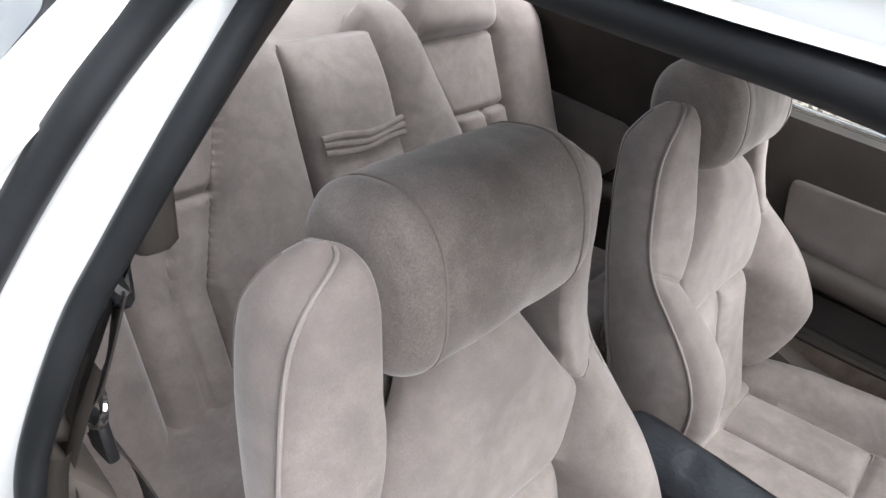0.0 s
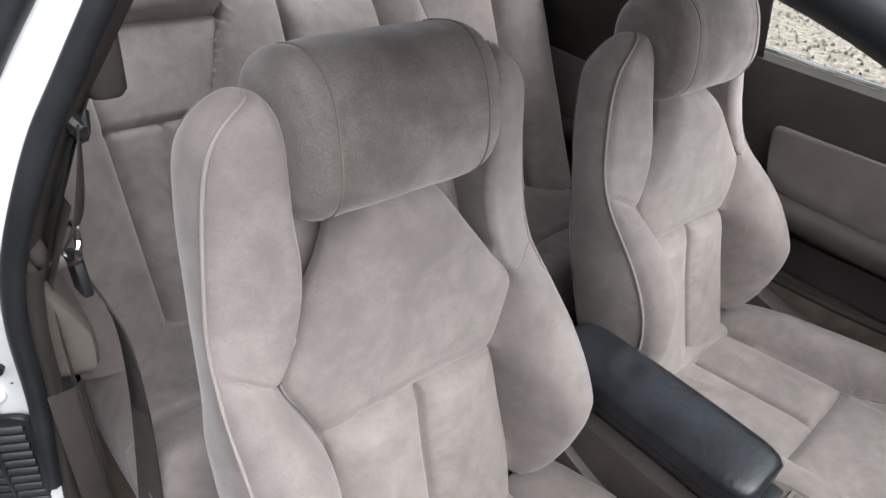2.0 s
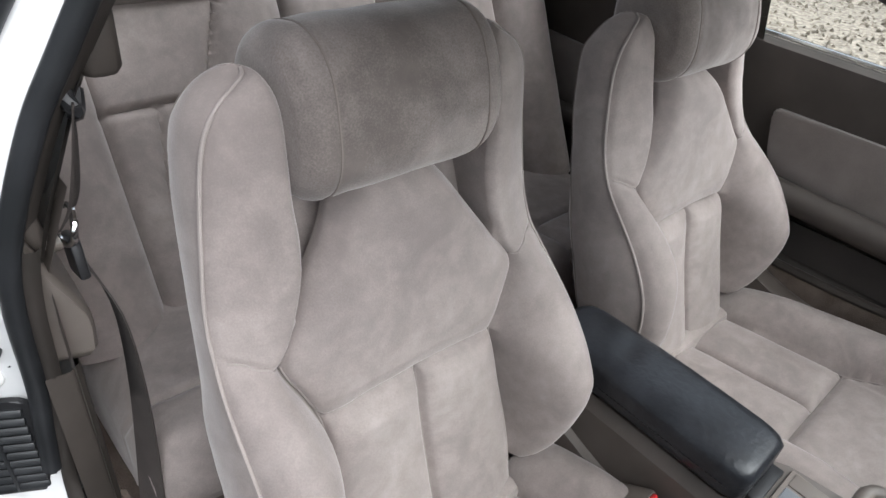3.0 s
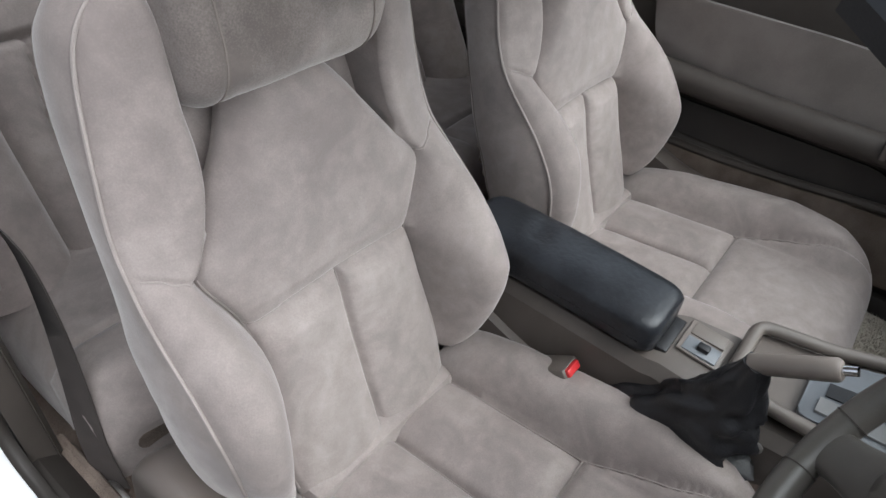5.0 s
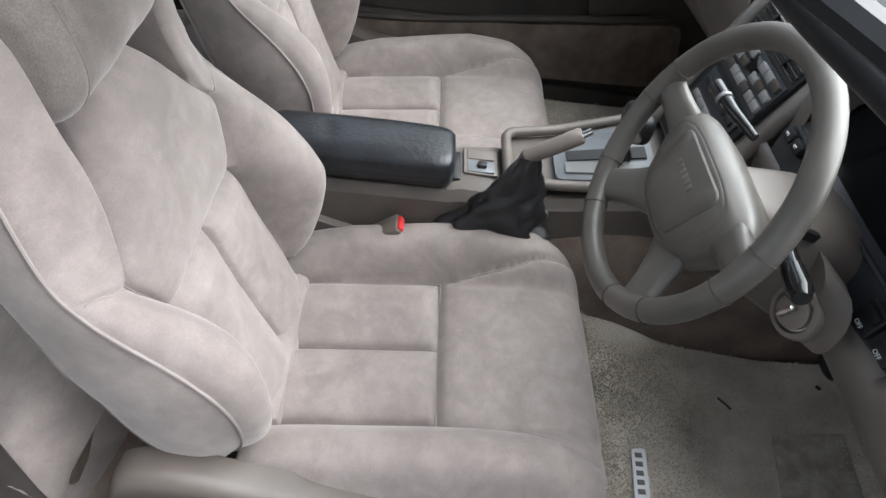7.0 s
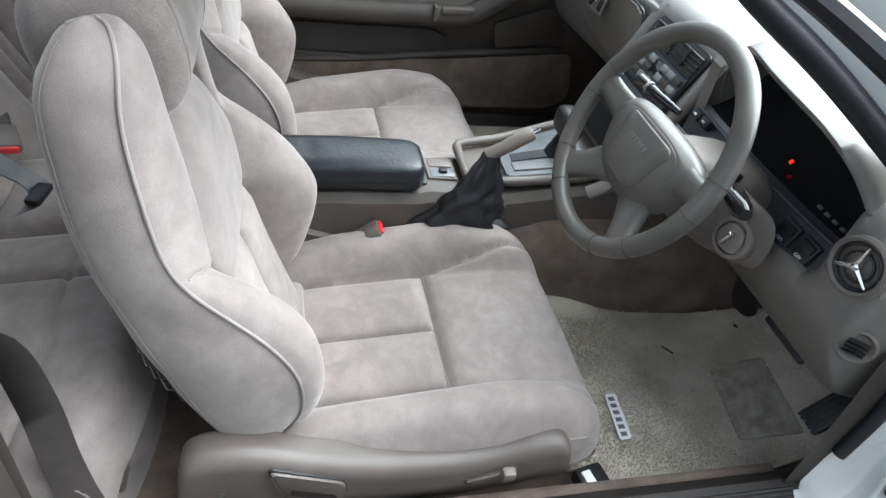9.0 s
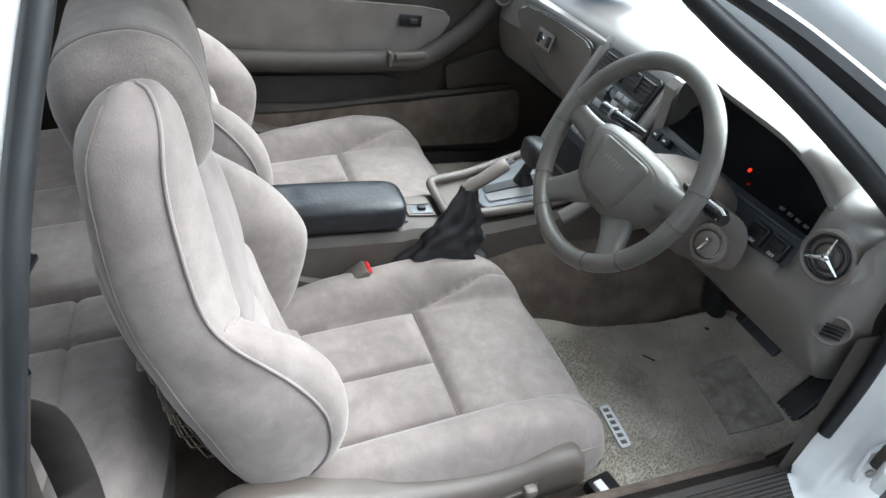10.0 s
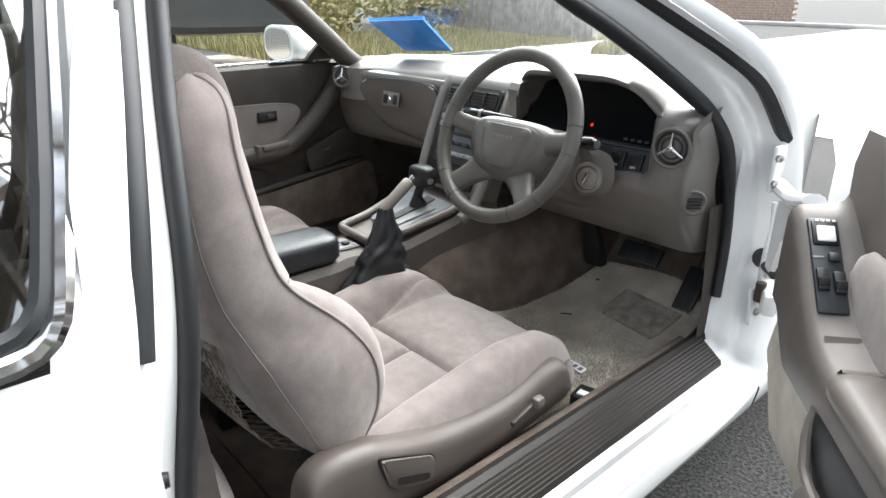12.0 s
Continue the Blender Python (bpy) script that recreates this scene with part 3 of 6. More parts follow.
part("quarter_insert", prism([(-0.642, p.x, p.y) for p in rounded([(-1.46, 0.62, 0), (-1.46, 0.775, 0), (-1.20, 0.77, 0), (-1.165, 0.72, 0), (-1.24, 0.615, 0)], 0.03)], (1, 0, 0), 0.013, bevel=0.006, seg=3), VELOUR_SHADED, body, "taupe velour side insert", sharp=60)
part("quarter_armrest", tube(spline([(-0.63, -1.46, 0.595), (-0.622, -1.3, 0.597), (-0.625, -1.15, 0.60), (-0.64, -1.08, 0.605)], 16), 0.026, 10, up=(1, 0, 0)), PLASTIC_DARK, body, "dark rear arm ledge")
part("parcel_shelf", box((0, -1.85, 0.915), (1.2, 0.42, 0.02), 0.006), VELOUR, body, "taupe carpeted parcel shelf")
rear = part("rear_window", sheet(lambda u, v: (0.55 * (2 * u - 1), -1.28 - 0.79 * v, 1.262 - 0.325 * v), 6, 4), GLASS, body, "rear window")
rear.visible_shadow = False
part("boot_lid", box((0, -2.4, 0.90), (1.3, 0.8, 0.03), 0.01), PAINT, body)
part("far_body_side", loft([[(-x, y, z) for x, z in ((0.79, 0.2), (0.81, 0.5), (0.81, 0.75), (0.76, 0.87), (0.70, 0.885))] for y in (0.36, -0.4, -1.2, -2.0, -2.8)], False, False), PAINT, body, "white far body side")
part("rear_panel", box((0, -1.68, 0.6), (1.28, 0.02, 0.62), 0.004), PLASTIC_DARK, body)

# ---- seats ----
PAD_Y = [(0.385, -0.708), (0.424, -0.725), (0.55, -0.770), (0.66, -0.803), (0.765, -0.826), (0.85, -0.848), (0.872, -0.857), (0.89, -0.870), (0.905, -0.890), (0.92, -0.915)]
PAD_W = [(0.385, 0.150), (0.474, 0.158), (0.55, 0.152), (0.60, 0.144), (0.655, 0.139), (0.70, 0.155), (0.735, 0.172), (0.752, 0.176), (0.775, 0.164), (0.80, 0.144), (0.845, 0.110), (0.88, 0.085), (0.905, 0.066), (0.92, 0.055)]
BACK_SEAMS = [[(-0.132, 0.658), (-0.08, 0.664), (0, 0.668), (0.08, 0.668), (0.137, 0.662)], [(0, 0.667), (0, 0.40)]]
BOL_OUT = [(0.385, 0.20), (0.43, 0.232), (0.50, 0.256), (0.60, 0.266), (0.66, 0.262), (0.70, 0.252), (0.75, 0.241), (0.80, 0.233), (0.90, 0.224), (0.97, 0.218), (1.02, 0.212), (1.06, 0.205)]
PIL_IN = [(0.70, 0.172), (0.752, 0.171), (0.77, 0.161), (0.795, 0.149), (0.84, 0.135), (0.88, 0.131), (0.92, 0.133), (1.0, 0.132), (1.06, 0.134)]
SHELL_B = [(0.43, -0.785), (0.46, -0.803), (0.484, -0.846), (0.60, -0.906), (0.723, -0.953), (0.80, -0.970), (0.886, -0.978), (1.0, -0.978), (1.06, -0.965)]
PIPE_X = [(0.43, 0.206), (0.45, 0.216), (0.50, 0.230), (0.55, 0.238), (0.60, 0.242), (0.663, 0.243), (0.72, 0.241), (0.747, 0.239), (0.777, 0.234), (0.809, 0.231), (0.869, 0.223), (0.929, 0.215), (0.974, 0.208), (1.0, 0.202), (1.018, 0.194), (1.03, 0.184), (1.04, 0.168), (1.047, 0.150), (1.055, 0.142), (1.06, 0.14)]
PIPE_Y = [(0.43, -0.752), (0.45, -0.738), (0.50, -0.718), (0.55, -0.714), (0.60, -0.720), (0.65, -0.742), (0.70, -0.780), (0.74, -0.822), (0.777, -0.857), (0.80, -0.868), (0.85, -0.879), (0.90, -0.886), (0.95, -0.892), (1.0, -0.892), (1.03, -0.888), (1.06, -0.888)]
EDGE_Y = [(0.43, -0.740), (0.55, -0.782), (0.65, -0.812), (0.74, -0.834), (0.77, -0.838), (0.80, -0.842), (0.86, -0.854), (0.92, -0.866), (1.0, -0.880), (1.06, -0.892)]
SWELL = [(0.43, 0.020), (0.45, 0.036), (0.50, 0.050), (0.55, 0.062), (0.60, 0.068), (0.65, 0.070), (0.70, 0.060), (0.735, 0.040), (0.76, 0.018), (0.78, 0.012), (0.84, 0.012), (0.95, 0.014), (1.06, 0.008)]
CUSH_Z = [(-0.745, 0.383), (-0.69, 0.398), (-0.58, 0.411), (-0.46, 0.424), (-0.33, 0.434), (-0.26, 0.431), (-0.22, 0.418), (-0.196, 0.392), (-0.182, 0.35), (-0.18, 0.32)]
CUSH_W = [(-0.745, 0.262), (-0.35, 0.268), (-0.26, 0.262), (-0.21, 0.246), (-0.18, 0.22)]
CUSH_SEAMS = [[(-0.142, -0.74), (-0.143, -0.46), (-0.165, -0.34), (-0.205, -0.22)], [(0.14, -0.74), (0.141, -0.46), (0.155, -0.34), (0.19, -0.22)], [(-0.143, -0.46), (0.141, -0.46)], [(0, -0.70), (0, -0.468)]]
TUB_TOP = [(-0.89, 0.40), (-0.886, 0.455), (-0.872, 0.488), (-0.83, 0.503), (-0.77, 0.495), (-0.70, 0.467), (-0.62, 0.444), (-0.50, 0.432), (-0.42, 0.438), (-0.35, 0.456), (-0.315, 0.460), (-0.297, 0.450), (-0.288, 0.425), (-0.284, 0.395)]
TUB_LOW = [(-0.89, 0.36), (-0.87, 0.34), (-0.60, 0.335), (-0.45, 0.345), (-0.30, 0.368), (-0.284, 0.38)]


def front_seat(x0, label, cut=0.0):
    seat = thing("front_seat", (x0, -0.5, 0.29), label, "car seat", "front seats")

    # side wings: bolster below, shoulder panel above, piped along the front edge
    def wing_row(z, s):
        """Section of a wing, round from the sewn inner edge over the front, the piping and the side to the back."""
        xi = curve_table(PAD_W, z) if z < 0.752 else curve_table(PIL_IN, z) + 0.005 * max(0.0, 1 - (z - 0.752) / 0.02)
        xq, yq, yi = max(xi + 0.002, curve_table(PIPE_X, z)), sum(curve_table(PIPE_Y, z + d) for d in (-0.024, -0.012, 0.0, 0.012, 0.024)) / 5 + (0.024 * max(0.0, 1 - abs(z - 0.60) / 0.15) if s < 0 else 0.0), curve_table(EDGE_Y, z)
        xo, yb, h = max(xq + 0.004, curve_table(BOL_OUT, z) + 0.004 + (0.006 if s < 0 else 0.0)), curve_table(SHELL_B, z) + 0.002, curve_table(SWELL, z)
        row = []
        for k in range(27):
            e = k / 26
            y = yi + (yq - yi) * e + h * math.sin(math.pi * e**0.78) ** 0.8
            zs = 0.752 + 0.026 * e
            y -= (1 - e**6) * (0.006 * math.exp(-(((z - zs) / 0.0045) ** 2)) + 0.003 * math.exp(-(((z - zs) / 0.016) ** 2)))
            y -= 0.005 * math.exp(-(((1 - e) * (xq - xi) / 0.005) ** 2)) + 0.006 * math.exp(-((e * (xq - xi) / 0.006) ** 2))
            row.append((xi + (xq - xi) * e, y))
        xb = xo - lerp_table([(0.45, 0.016), (0.60, 0.042), (0.75, 0.034), (0.90, 0.018), (1.06, 0.014)], z)
        for k in range(1, 19):
            f = k / 18
            x = xq + (xo - xq) * (1 - (1 - f) ** 2.6) - (xo - xb) * f * f
            corner = max(0.0, (f - 0.72) / 0.28)
            row.append((x - 0.034 * (1 - (1 - corner**2.4) ** 0.5), yq - 0.004 + (yb - yq + 0.004) * f - 0.004 * math.exp(-((f / 0.05) ** 2))))
        inner = xi - 0.02 * max(0.0, min(1.0, (0.80 - z) / 0.04))
        row += [(xb + (inner + 0.012 - xb) * q, yb) for q in (0.55, 0.8, 1.0)]
        row += [(inner, yb + 0.012), (inner, 0.5 * (yb + yi)), (inner, yi - 0.016), (inner + 0.2 * (xi - inner), yi - 0.008)]
        top, low = max(0.0, (z - 0.99) / 0.0675), max(0.0, (0.475 - z) / 0.045)
        wide, deep = max(0.02, 1 - top**2.6 - 0.18 * low**2) ** 0.5, max(0.06, 1 - top**3.2 - 0.12 * low**2) ** 0.5
        cx, cy = 0.5 * (xi + xo) - 0.010 * top, 0.5 * (yi + yb) - 0.004
        out = []
        for x, y in row:
            x, y = cx + (x - cx) * wide, cy + (y - cy) * deep
            ripple = 0.0016 * noise.noise((9 * x + 3 * s, 9 * y, 9 * z)) + 0.0008 * noise.noise((31 * x, 31 * y + s, 31 * z))
            fall = 0.38 * max(0.0, min(1.0, (z - 0.93) / 0.10)) * max(0.0, -0.895 - y)
            high = max(0.0, min(1.0, (z - 0.80) / 0.20))
            out.append((x0 + s * (x + ripple), y + ripple - 0.5 * cut * high, z - fall - cut * high))
        return out

    heights = sorted([0.432 + 0.0075 * k for k in range(42)] + [0.741 + 0.0022 * k for k in range(23)] + [0.796 + 0.0075 * k for k in range(27)] + [0.996 + 0.0615 * math.sin(k * math.pi / 40) for k in range(21)])
    wings = {}
    for s in (1, -1):
        rows = [wing_row(z, s) for z in heights]
        wing = part("side_wing", loft(rows), VELOUR, seat, sharp=75)
        wings[s] = rows
        part("wing_seam", tube([Vector(row[41]) + Vector((s * 0.0004, 0, 0)) for row in rows[4:-6]], 0.0013, 5), SEAM, wing)
        seam = []
        for k in range(27):
            i = min(range(len(heights)), key=lambda q: abs(heights[q] - 0.752 - 0.026 * k / 26))
            seam.append(Vector(rows[i][k]) + Vector((0, 0.0008, 0)))
        part("shoulder_seam", tube(spline(seam[2:25:3], 24), 0.0012, 5), PIPING, wing)
        pipe = [Vector(row[26]) + Vector((s * 0.0008, 0.0014, 0)) for row in rows[2:-3]]
        for _ in range(5):
            pipe = [pipe[0]] + [(p + 2 * q + r) / 4 for p, q, r in zip(pipe, pipe[1:], pipe[2:])] + [pipe[-1]]
        part("piping", tube(spline(pipe[::3], 110), 0.0024, 7), PIPING, wing, "raised piping")
    rows = []
    for k in range(33):
        z = 0.462 + 0.428 * k / 32
        yb = curve_table(SHELL_B, z)
        end = max(0.0, 1 - min(k, 32 - k) / 4) ** 2
        rows.append([(x0 + x, yy, z) for x, yy in oval(0, yb + 0.028, 0.205 - 0.01 * end, 0.036 - 0.018 * end, 40, 4.5)])
    part("back_panel", loft(rows), VELOUR, seat, sharp=75)

    # sagging net pocket behind the lower back
    def net_point(u, v):
        z = 0.44 + 0.25 * v
        return (x0 + 0.185 * (2 * u - 1), curve_table(SHELL_B, z) - 0.006 - 0.036 * math.sin(math.pi * min(1.0, 0.15 + v)) * (1 - 0.3 * (2 * u - 1) ** 2), z - 0.02 * math.sin(math.pi * u) * v)

    strands = None
    for k in range(-9, 19):
        for way in (1, -1):
            pts = [net_point(u, v) for u, v in (((k + way * 9 * q / 18) / 18 + (0.5 if way < 0 else 0), q / 18) for q in range(19)) if 0 <= u <= 1]
            if len(pts) > 2:
                strands = tube(pts, 0.0013, 4, strands)
    part("pocket_net", strands, MESH_NET, seat, "tan knotted net pocket")
    part("net_hem", tube([net_point(q / 20, 1.0) for q in range(21)], 0.005, 6), MESH_NET, seat, "frayed elastic hem")

    # front of the backrest: ribbed centre pad between the bolsters
    def face(x, z):
        xs, y = curve_table(PAD_W, z), curve_table(PAD_Y, z)
        a = abs(x)
        e = min(1.0, a / xs)
        if z < 0.667:
            y += 0.013 * max(0.0, 1 - ((a - 0.07) / 0.075) ** 2) * min(1.0, (0.667 - z) / 0.03)
        else:
            y += 0.009 * (1 - e**4) * min(1.0, (z - 0.667) / 0.03)
        y -= groove(x, z, BACK_SEAMS, 0.010, 0.0045)
        y += 0.0022 * noise.noise((7 * x, 1.7, 7 * z)) + 0.0009 * noise.noise((26 * x, 4.1, 26 * z))
        near = xs - a
        upper = max(0.0, min(1.0, (z - 0.765) / 0.02))
        y -= 0.03 * upper * max(0.0, 1 - near / 0.03) ** 2.5
        return y - 0.013 * (1 - upper) * math.exp(-((near / 0.0045) ** 2)) - 0.006 * (1 - upper) * math.exp(-((near / 0.016) ** 2))

    rows = []
    for k in range(161):
        z = 0.385 + 0.535 * k / 160
        xs = curve_table(PAD_W, z)
        row = [(x0 + xs * (2 * i / 120 - 1), face(xs * (2 * i / 120 - 1), z), z) for i in range(121)]
        yy = curve_table(PAD_Y, z) - 0.045
        rows.append(row + [(x0 + xs - 0.004, yy, z), (x0 - xs + 0.004, yy, z)])
    back = part("back_cushion", loft(rows), VELOUR, seat, sharp=80)

    def sew(points):
        part("seam", tube(spline([(x0 + x, face(x, z) + 0.0022, z) for x, z in points], 40), 0.0014, 5), PIPING, back)

    sew(BACK_SEAMS[0])
    sew([(0, 0.66 - 0.02 * q) for q in range(13)])
    for s in (1, -1):
        sew([(s * (curve_table(PAD_W, 0.41 + 0.02 * q) - 0.002), 0.41 + 0.02 * q) for q in range(18)])

    # head restraint: a roll with domed ends between the wings
    tilt = radians(14)

    def roll_row(x):
        out = max(0.0, (abs(x) - 0.094) / 0.040)
        size = (1 - 0.72 * min(1.0, out) ** 2.4) ** 0.5 - (0.026 if x > 0 else 0.006) * math.exp(-(((abs(x) - 0.096) / 0.0045) ** 2)) - 0.5 * max(0.0, out - 0.9) ** 1.0 * 4
        row = []
        for u, v in oval(0, 0, 0.076, 0.088, 48, 2.5):
            q = 1 + 0.022 * noise.noise((18 * x, 14 * u, 14 * v)) + 0.012 * noise.noise((60 * x, 40 * u, 40 * v)) * (1 if abs(x) > 0.07 else 0.4)
            u, v = u * (0.3 + 0.7 * size) * q, v * (0.25 + 0.75 * size) * q
            row.append(Vector((x0 + x, -0.921 + u * math.cos(tilt) - v * math.sin(tilt), 0.988 + u * math.sin(tilt) + v * math.cos(tilt))))
        return row

    rows = [roll_row(0.1345 * math.copysign(1 - (1 - abs(2 * k / 80 - 1)) ** 1.8, 2 * k / 80 - 1)) for k in range(81)]
    rest = part("head_restraint", loft(rows), VELOUR_DARK, seat, "darker patchy velour head roll", sharp=70)
    for s in (1, -1):
        part("cap_seam", tube([p.lerp(Vector((x0 + s * 0.096, -0.921, 0.988)), -0.004) for p in roll_row(s * 0.096)], 0.0013, 5, closed=True, up=(1, 0, 0)), SEAM, rest, "stitched end cap seam")
        part("post", tube([(x0 + s * 0.06, -0.905, 0.88), (x0 + s * 0.06, -0.91, 0.98)], 0.006, 8), BLACK, rest, "black post")

    # cushion
    def top(x, y):
        zc, w, a = curve_table(CUSH_Z, y), curve_table(CUSH_W, y), abs(x)
        lift = lerp_table([(-0.745, 0.035), (-0.62, 0.055), (-0.4, 0.066), (-0.29, 0.050), (-0.22, 0.02), (-0.18, 0.0)], y)
        g = max(0.0, min(1.0, (a - 0.138) / 0.062))
        g = math.sin(g * math.pi / 2) ** 1.2
        drop = max(0.0, (a - (w - 0.05)) / 0.05)
        rib = 0.009 * max(0.0, 1 - ((a - 0.07) / 0.075) ** 2) * min(1.0, max(0, -0.46 - y) / 0.03) if y < -0.46 else 0.008 * max(0, 1 - (a / 0.15) ** 2) * min(1.0, (y + 0.46) / 0.03)
        return zc + rib + lift * g - 0.055 * drop**2.6 - groove(x, y, CUSH_SEAMS, 0.012, 0.0045)

    rows = []
    for k in range(111):
        y = -0.745 + 0.565 * (1 - (1 - k / 110) ** 1.25)
        zc, w = curve_table(CUSH_Z, y), curve_table(CUSH_W, y)
        row = [(x0 + w * (2 * i / 110 - 1), y, top(w * (2 * i / 110 - 1), y)) for i in range(111)]
        low = min(0.335, zc - 0.01)
        rows.append(row + [(x0 + w - 0.004, y, low), (x0 - w + 0.004, y, low)])
    cushion = part("seat_cushion", loft(rows), VELOUR, seat, sharp=70)
    for line in CUSH_SEAMS:
        part("seam", tube(spline([(x0 + x, y, top(x, y) + 0.0022) for (a, b), (c, d) in zip(line, line[1:]) for x, y in [(a + (c - a) * q / 6, b + (d - b) * q / 6) for q in range(6)]] + [(x0 + line[-1][0], line[-1][1], top(*line[-1]) + 0.0022)], 40), 0.0016, 5), PIPING, cushion)
    for s in (1, -1):
        part("lower_piping", tube(spline([(x0 + s * (curve_table(CUSH_W, y) - 0.001), y, curve_table(CUSH_Z, y) - 0.032 + 0.028 * min(1, (y + 0.745) / 0.3)) for y in [-0.70 + 0.045 * q for q in range(11)]], 30), 0.0028, 6), PIPING, cushion)
    part("gap_filler", box((x0, -0.725, 0.385), (0.30, 0.06, 0.06), 0.02), VELOUR, seat)

    # base
    for s in (1, -1):
        rows = []
        for k in range(61):
            y = -0.89 + 0.606 * (0.5 - 0.5 * math.cos(math.pi * k / 60))
            zt, zb = curve_table(TUB_TOP, y), lerp_table(TUB_LOW, y)
            r, edge = min(0.026, 0.45 * (zt - zb)), 0.012 * max(0.0, 1 - min(k, 60 - k) / 5) ** 2
            prof = [(0.238, zt - 0.010)] + [(0.270 - edge + r * math.sin(q * math.pi / 12), zt - r + r * math.cos(q * math.pi / 12)) for q in range(7)] + [(0.299 - edge, 0.5 * (zt + zb)), (0.294 - edge, zb + 0.008), (0.28 - edge, zb), (0.238, zb)]
            rows.append([(x0 + s * x, y, z) for x, z in prof])
        side = part("side_valance", loft(rows), VALANCE_SKIN, seat, "brown-taupe plastic side cover", sharp=60)
        if s > 0:
            lever = [(-0.766, 0.475), (-0.656, 0.428), (-0.656, 0.378), (-0.747, 0.408)]
            part("recess", prism([(x0 + 0.293, p.x, p.y) for p in rounded([(y + 0.05 * (y + 0.706), z + 0.10 * (z - 0.42), 0) for y, z in lever], 0.014)], (1, 0, 0), 0.005), BLACK, side, "dark gap round the lever")
            part("recline_lever", prism([(x0 + 0.294, p.x, p.y) for p in rounded([(y, z, 0) for y, z in lever], 0.012)], (1, 0, 0), 0.0085, bevel=0.005, seg=3), VALANCE_SKIN, side, "recline lever")
            # Raised dark patch that paints the shade of the lever's finger grip.
            part("hollow_shade", prism([(x0 + 0.300, p.x, p.y) for p in rounded([(-0.735, 0.428, 0), (-0.668, 0.401, 0), (-0.668, 0.387, 0), (-0.735, 0.412, 0)], 0.006)], (1, 0, 0), 0.0032), SCUFF, side)
            part("slide_slot", box((x0 + 0.298, -0.425, 0.404), (0.006, 0.088, 0.015), 0.003, Matrix.Rotation(0.29, 3, "X")), PLASTIC_DARK, side)
            part("slide_bar", box((x0 + 0.300, -0.425, 0.405), (0.008, 0.082, 0.010), 0.003, Matrix.Rotation(0.29, 3, "X")), VALANCE_SKIN, side)
            part("slide_knob", box((x0 + 0.306, -0.402, 0.416), (0.018, 0.022, 0.022), 0.005), PLASTIC_PALE, side, "small adjuster knob")
            part("screw", lathe([(0.0055, 0), (0.0055, 0.002), (0.003, 0.003)], (x0 + 0.297, -0.83, 0.425), (1, 0, 0), 12), STEEL, side)
        part("seat_rail", box((x0 + s * 0.19, -0.52, 0.315), (0.04, 0.62, 0.05), 0.006), BLACK, seat, "black steel rail")
    part("under_frame", box((x0, -0.5, 0.335), (0.44, 0.50, 0.03), 0.008), BLACK, seat)
    return seat


front_seat(0.314, "beige-grey velour bucket seat with winged head restraint, on the driver side")
passenger_seat = front_seat(-0.372, "beige-grey velour bucket seat with winged head restraint, on the passenger side", 0.032)
passenger_seat.matrix_world = pose(-0.372, -0.5 - 0.010, 0.29 - 0.002, 1.2, 0, 0)

# ---- steering wheel ----
WC, WR, WT = Vector((0.318, -0.198, 0.847)), 0.178, radians(24)
WN = Vector((0, -math.cos(WT), math.sin(WT)))
WX = Vector((1, 0, 0))
WY = WN.cross(WX)


def on_wheel(angle, r, h=0.0):
    """A point of the wheel: angle clockwise from the top as the driver sees it, in degrees."""
    a = radians(angle)
    return WC + r * (math.sin(a) * WX + math.cos(a) * WY) + h * WN


wheel = thing("steering_wheel", tuple(WC), "taupe leather four-spoke steering wheel", "steering wheel")
part("wheel_rim", tube([on_wheel(360 * k / 72, WR) for k in range(72)], 0.0162, 16, closed=True, up=tuple(WN)), WHEEL_SKIN, wheel, "leather wheel rim")
HUB = [(0, 0.052), (0.052, 0.051), (0.090, 0.044), (0.112, 0.026), (0.108, -0.006), (0.094, -0.034), (0.076, -0.058), (0.045, -0.073)]
HUB += [(0, -0.078)] + [(-x, y) for x, y in HUB[:0:-1]] + [HUB[0]]
HUB_EDGE = [(p.x, p.y) for p in spline([(x, y, 0) for x, y in HUB], 57)][:-1]
def hub_ring(f, h, drop=0.0):
    return [WC + 1.12 * f * x * WX + (1.06 * f * y - 0.012 - drop) * WY + (h - 0.040) * WN for x, y in HUB_EDGE]


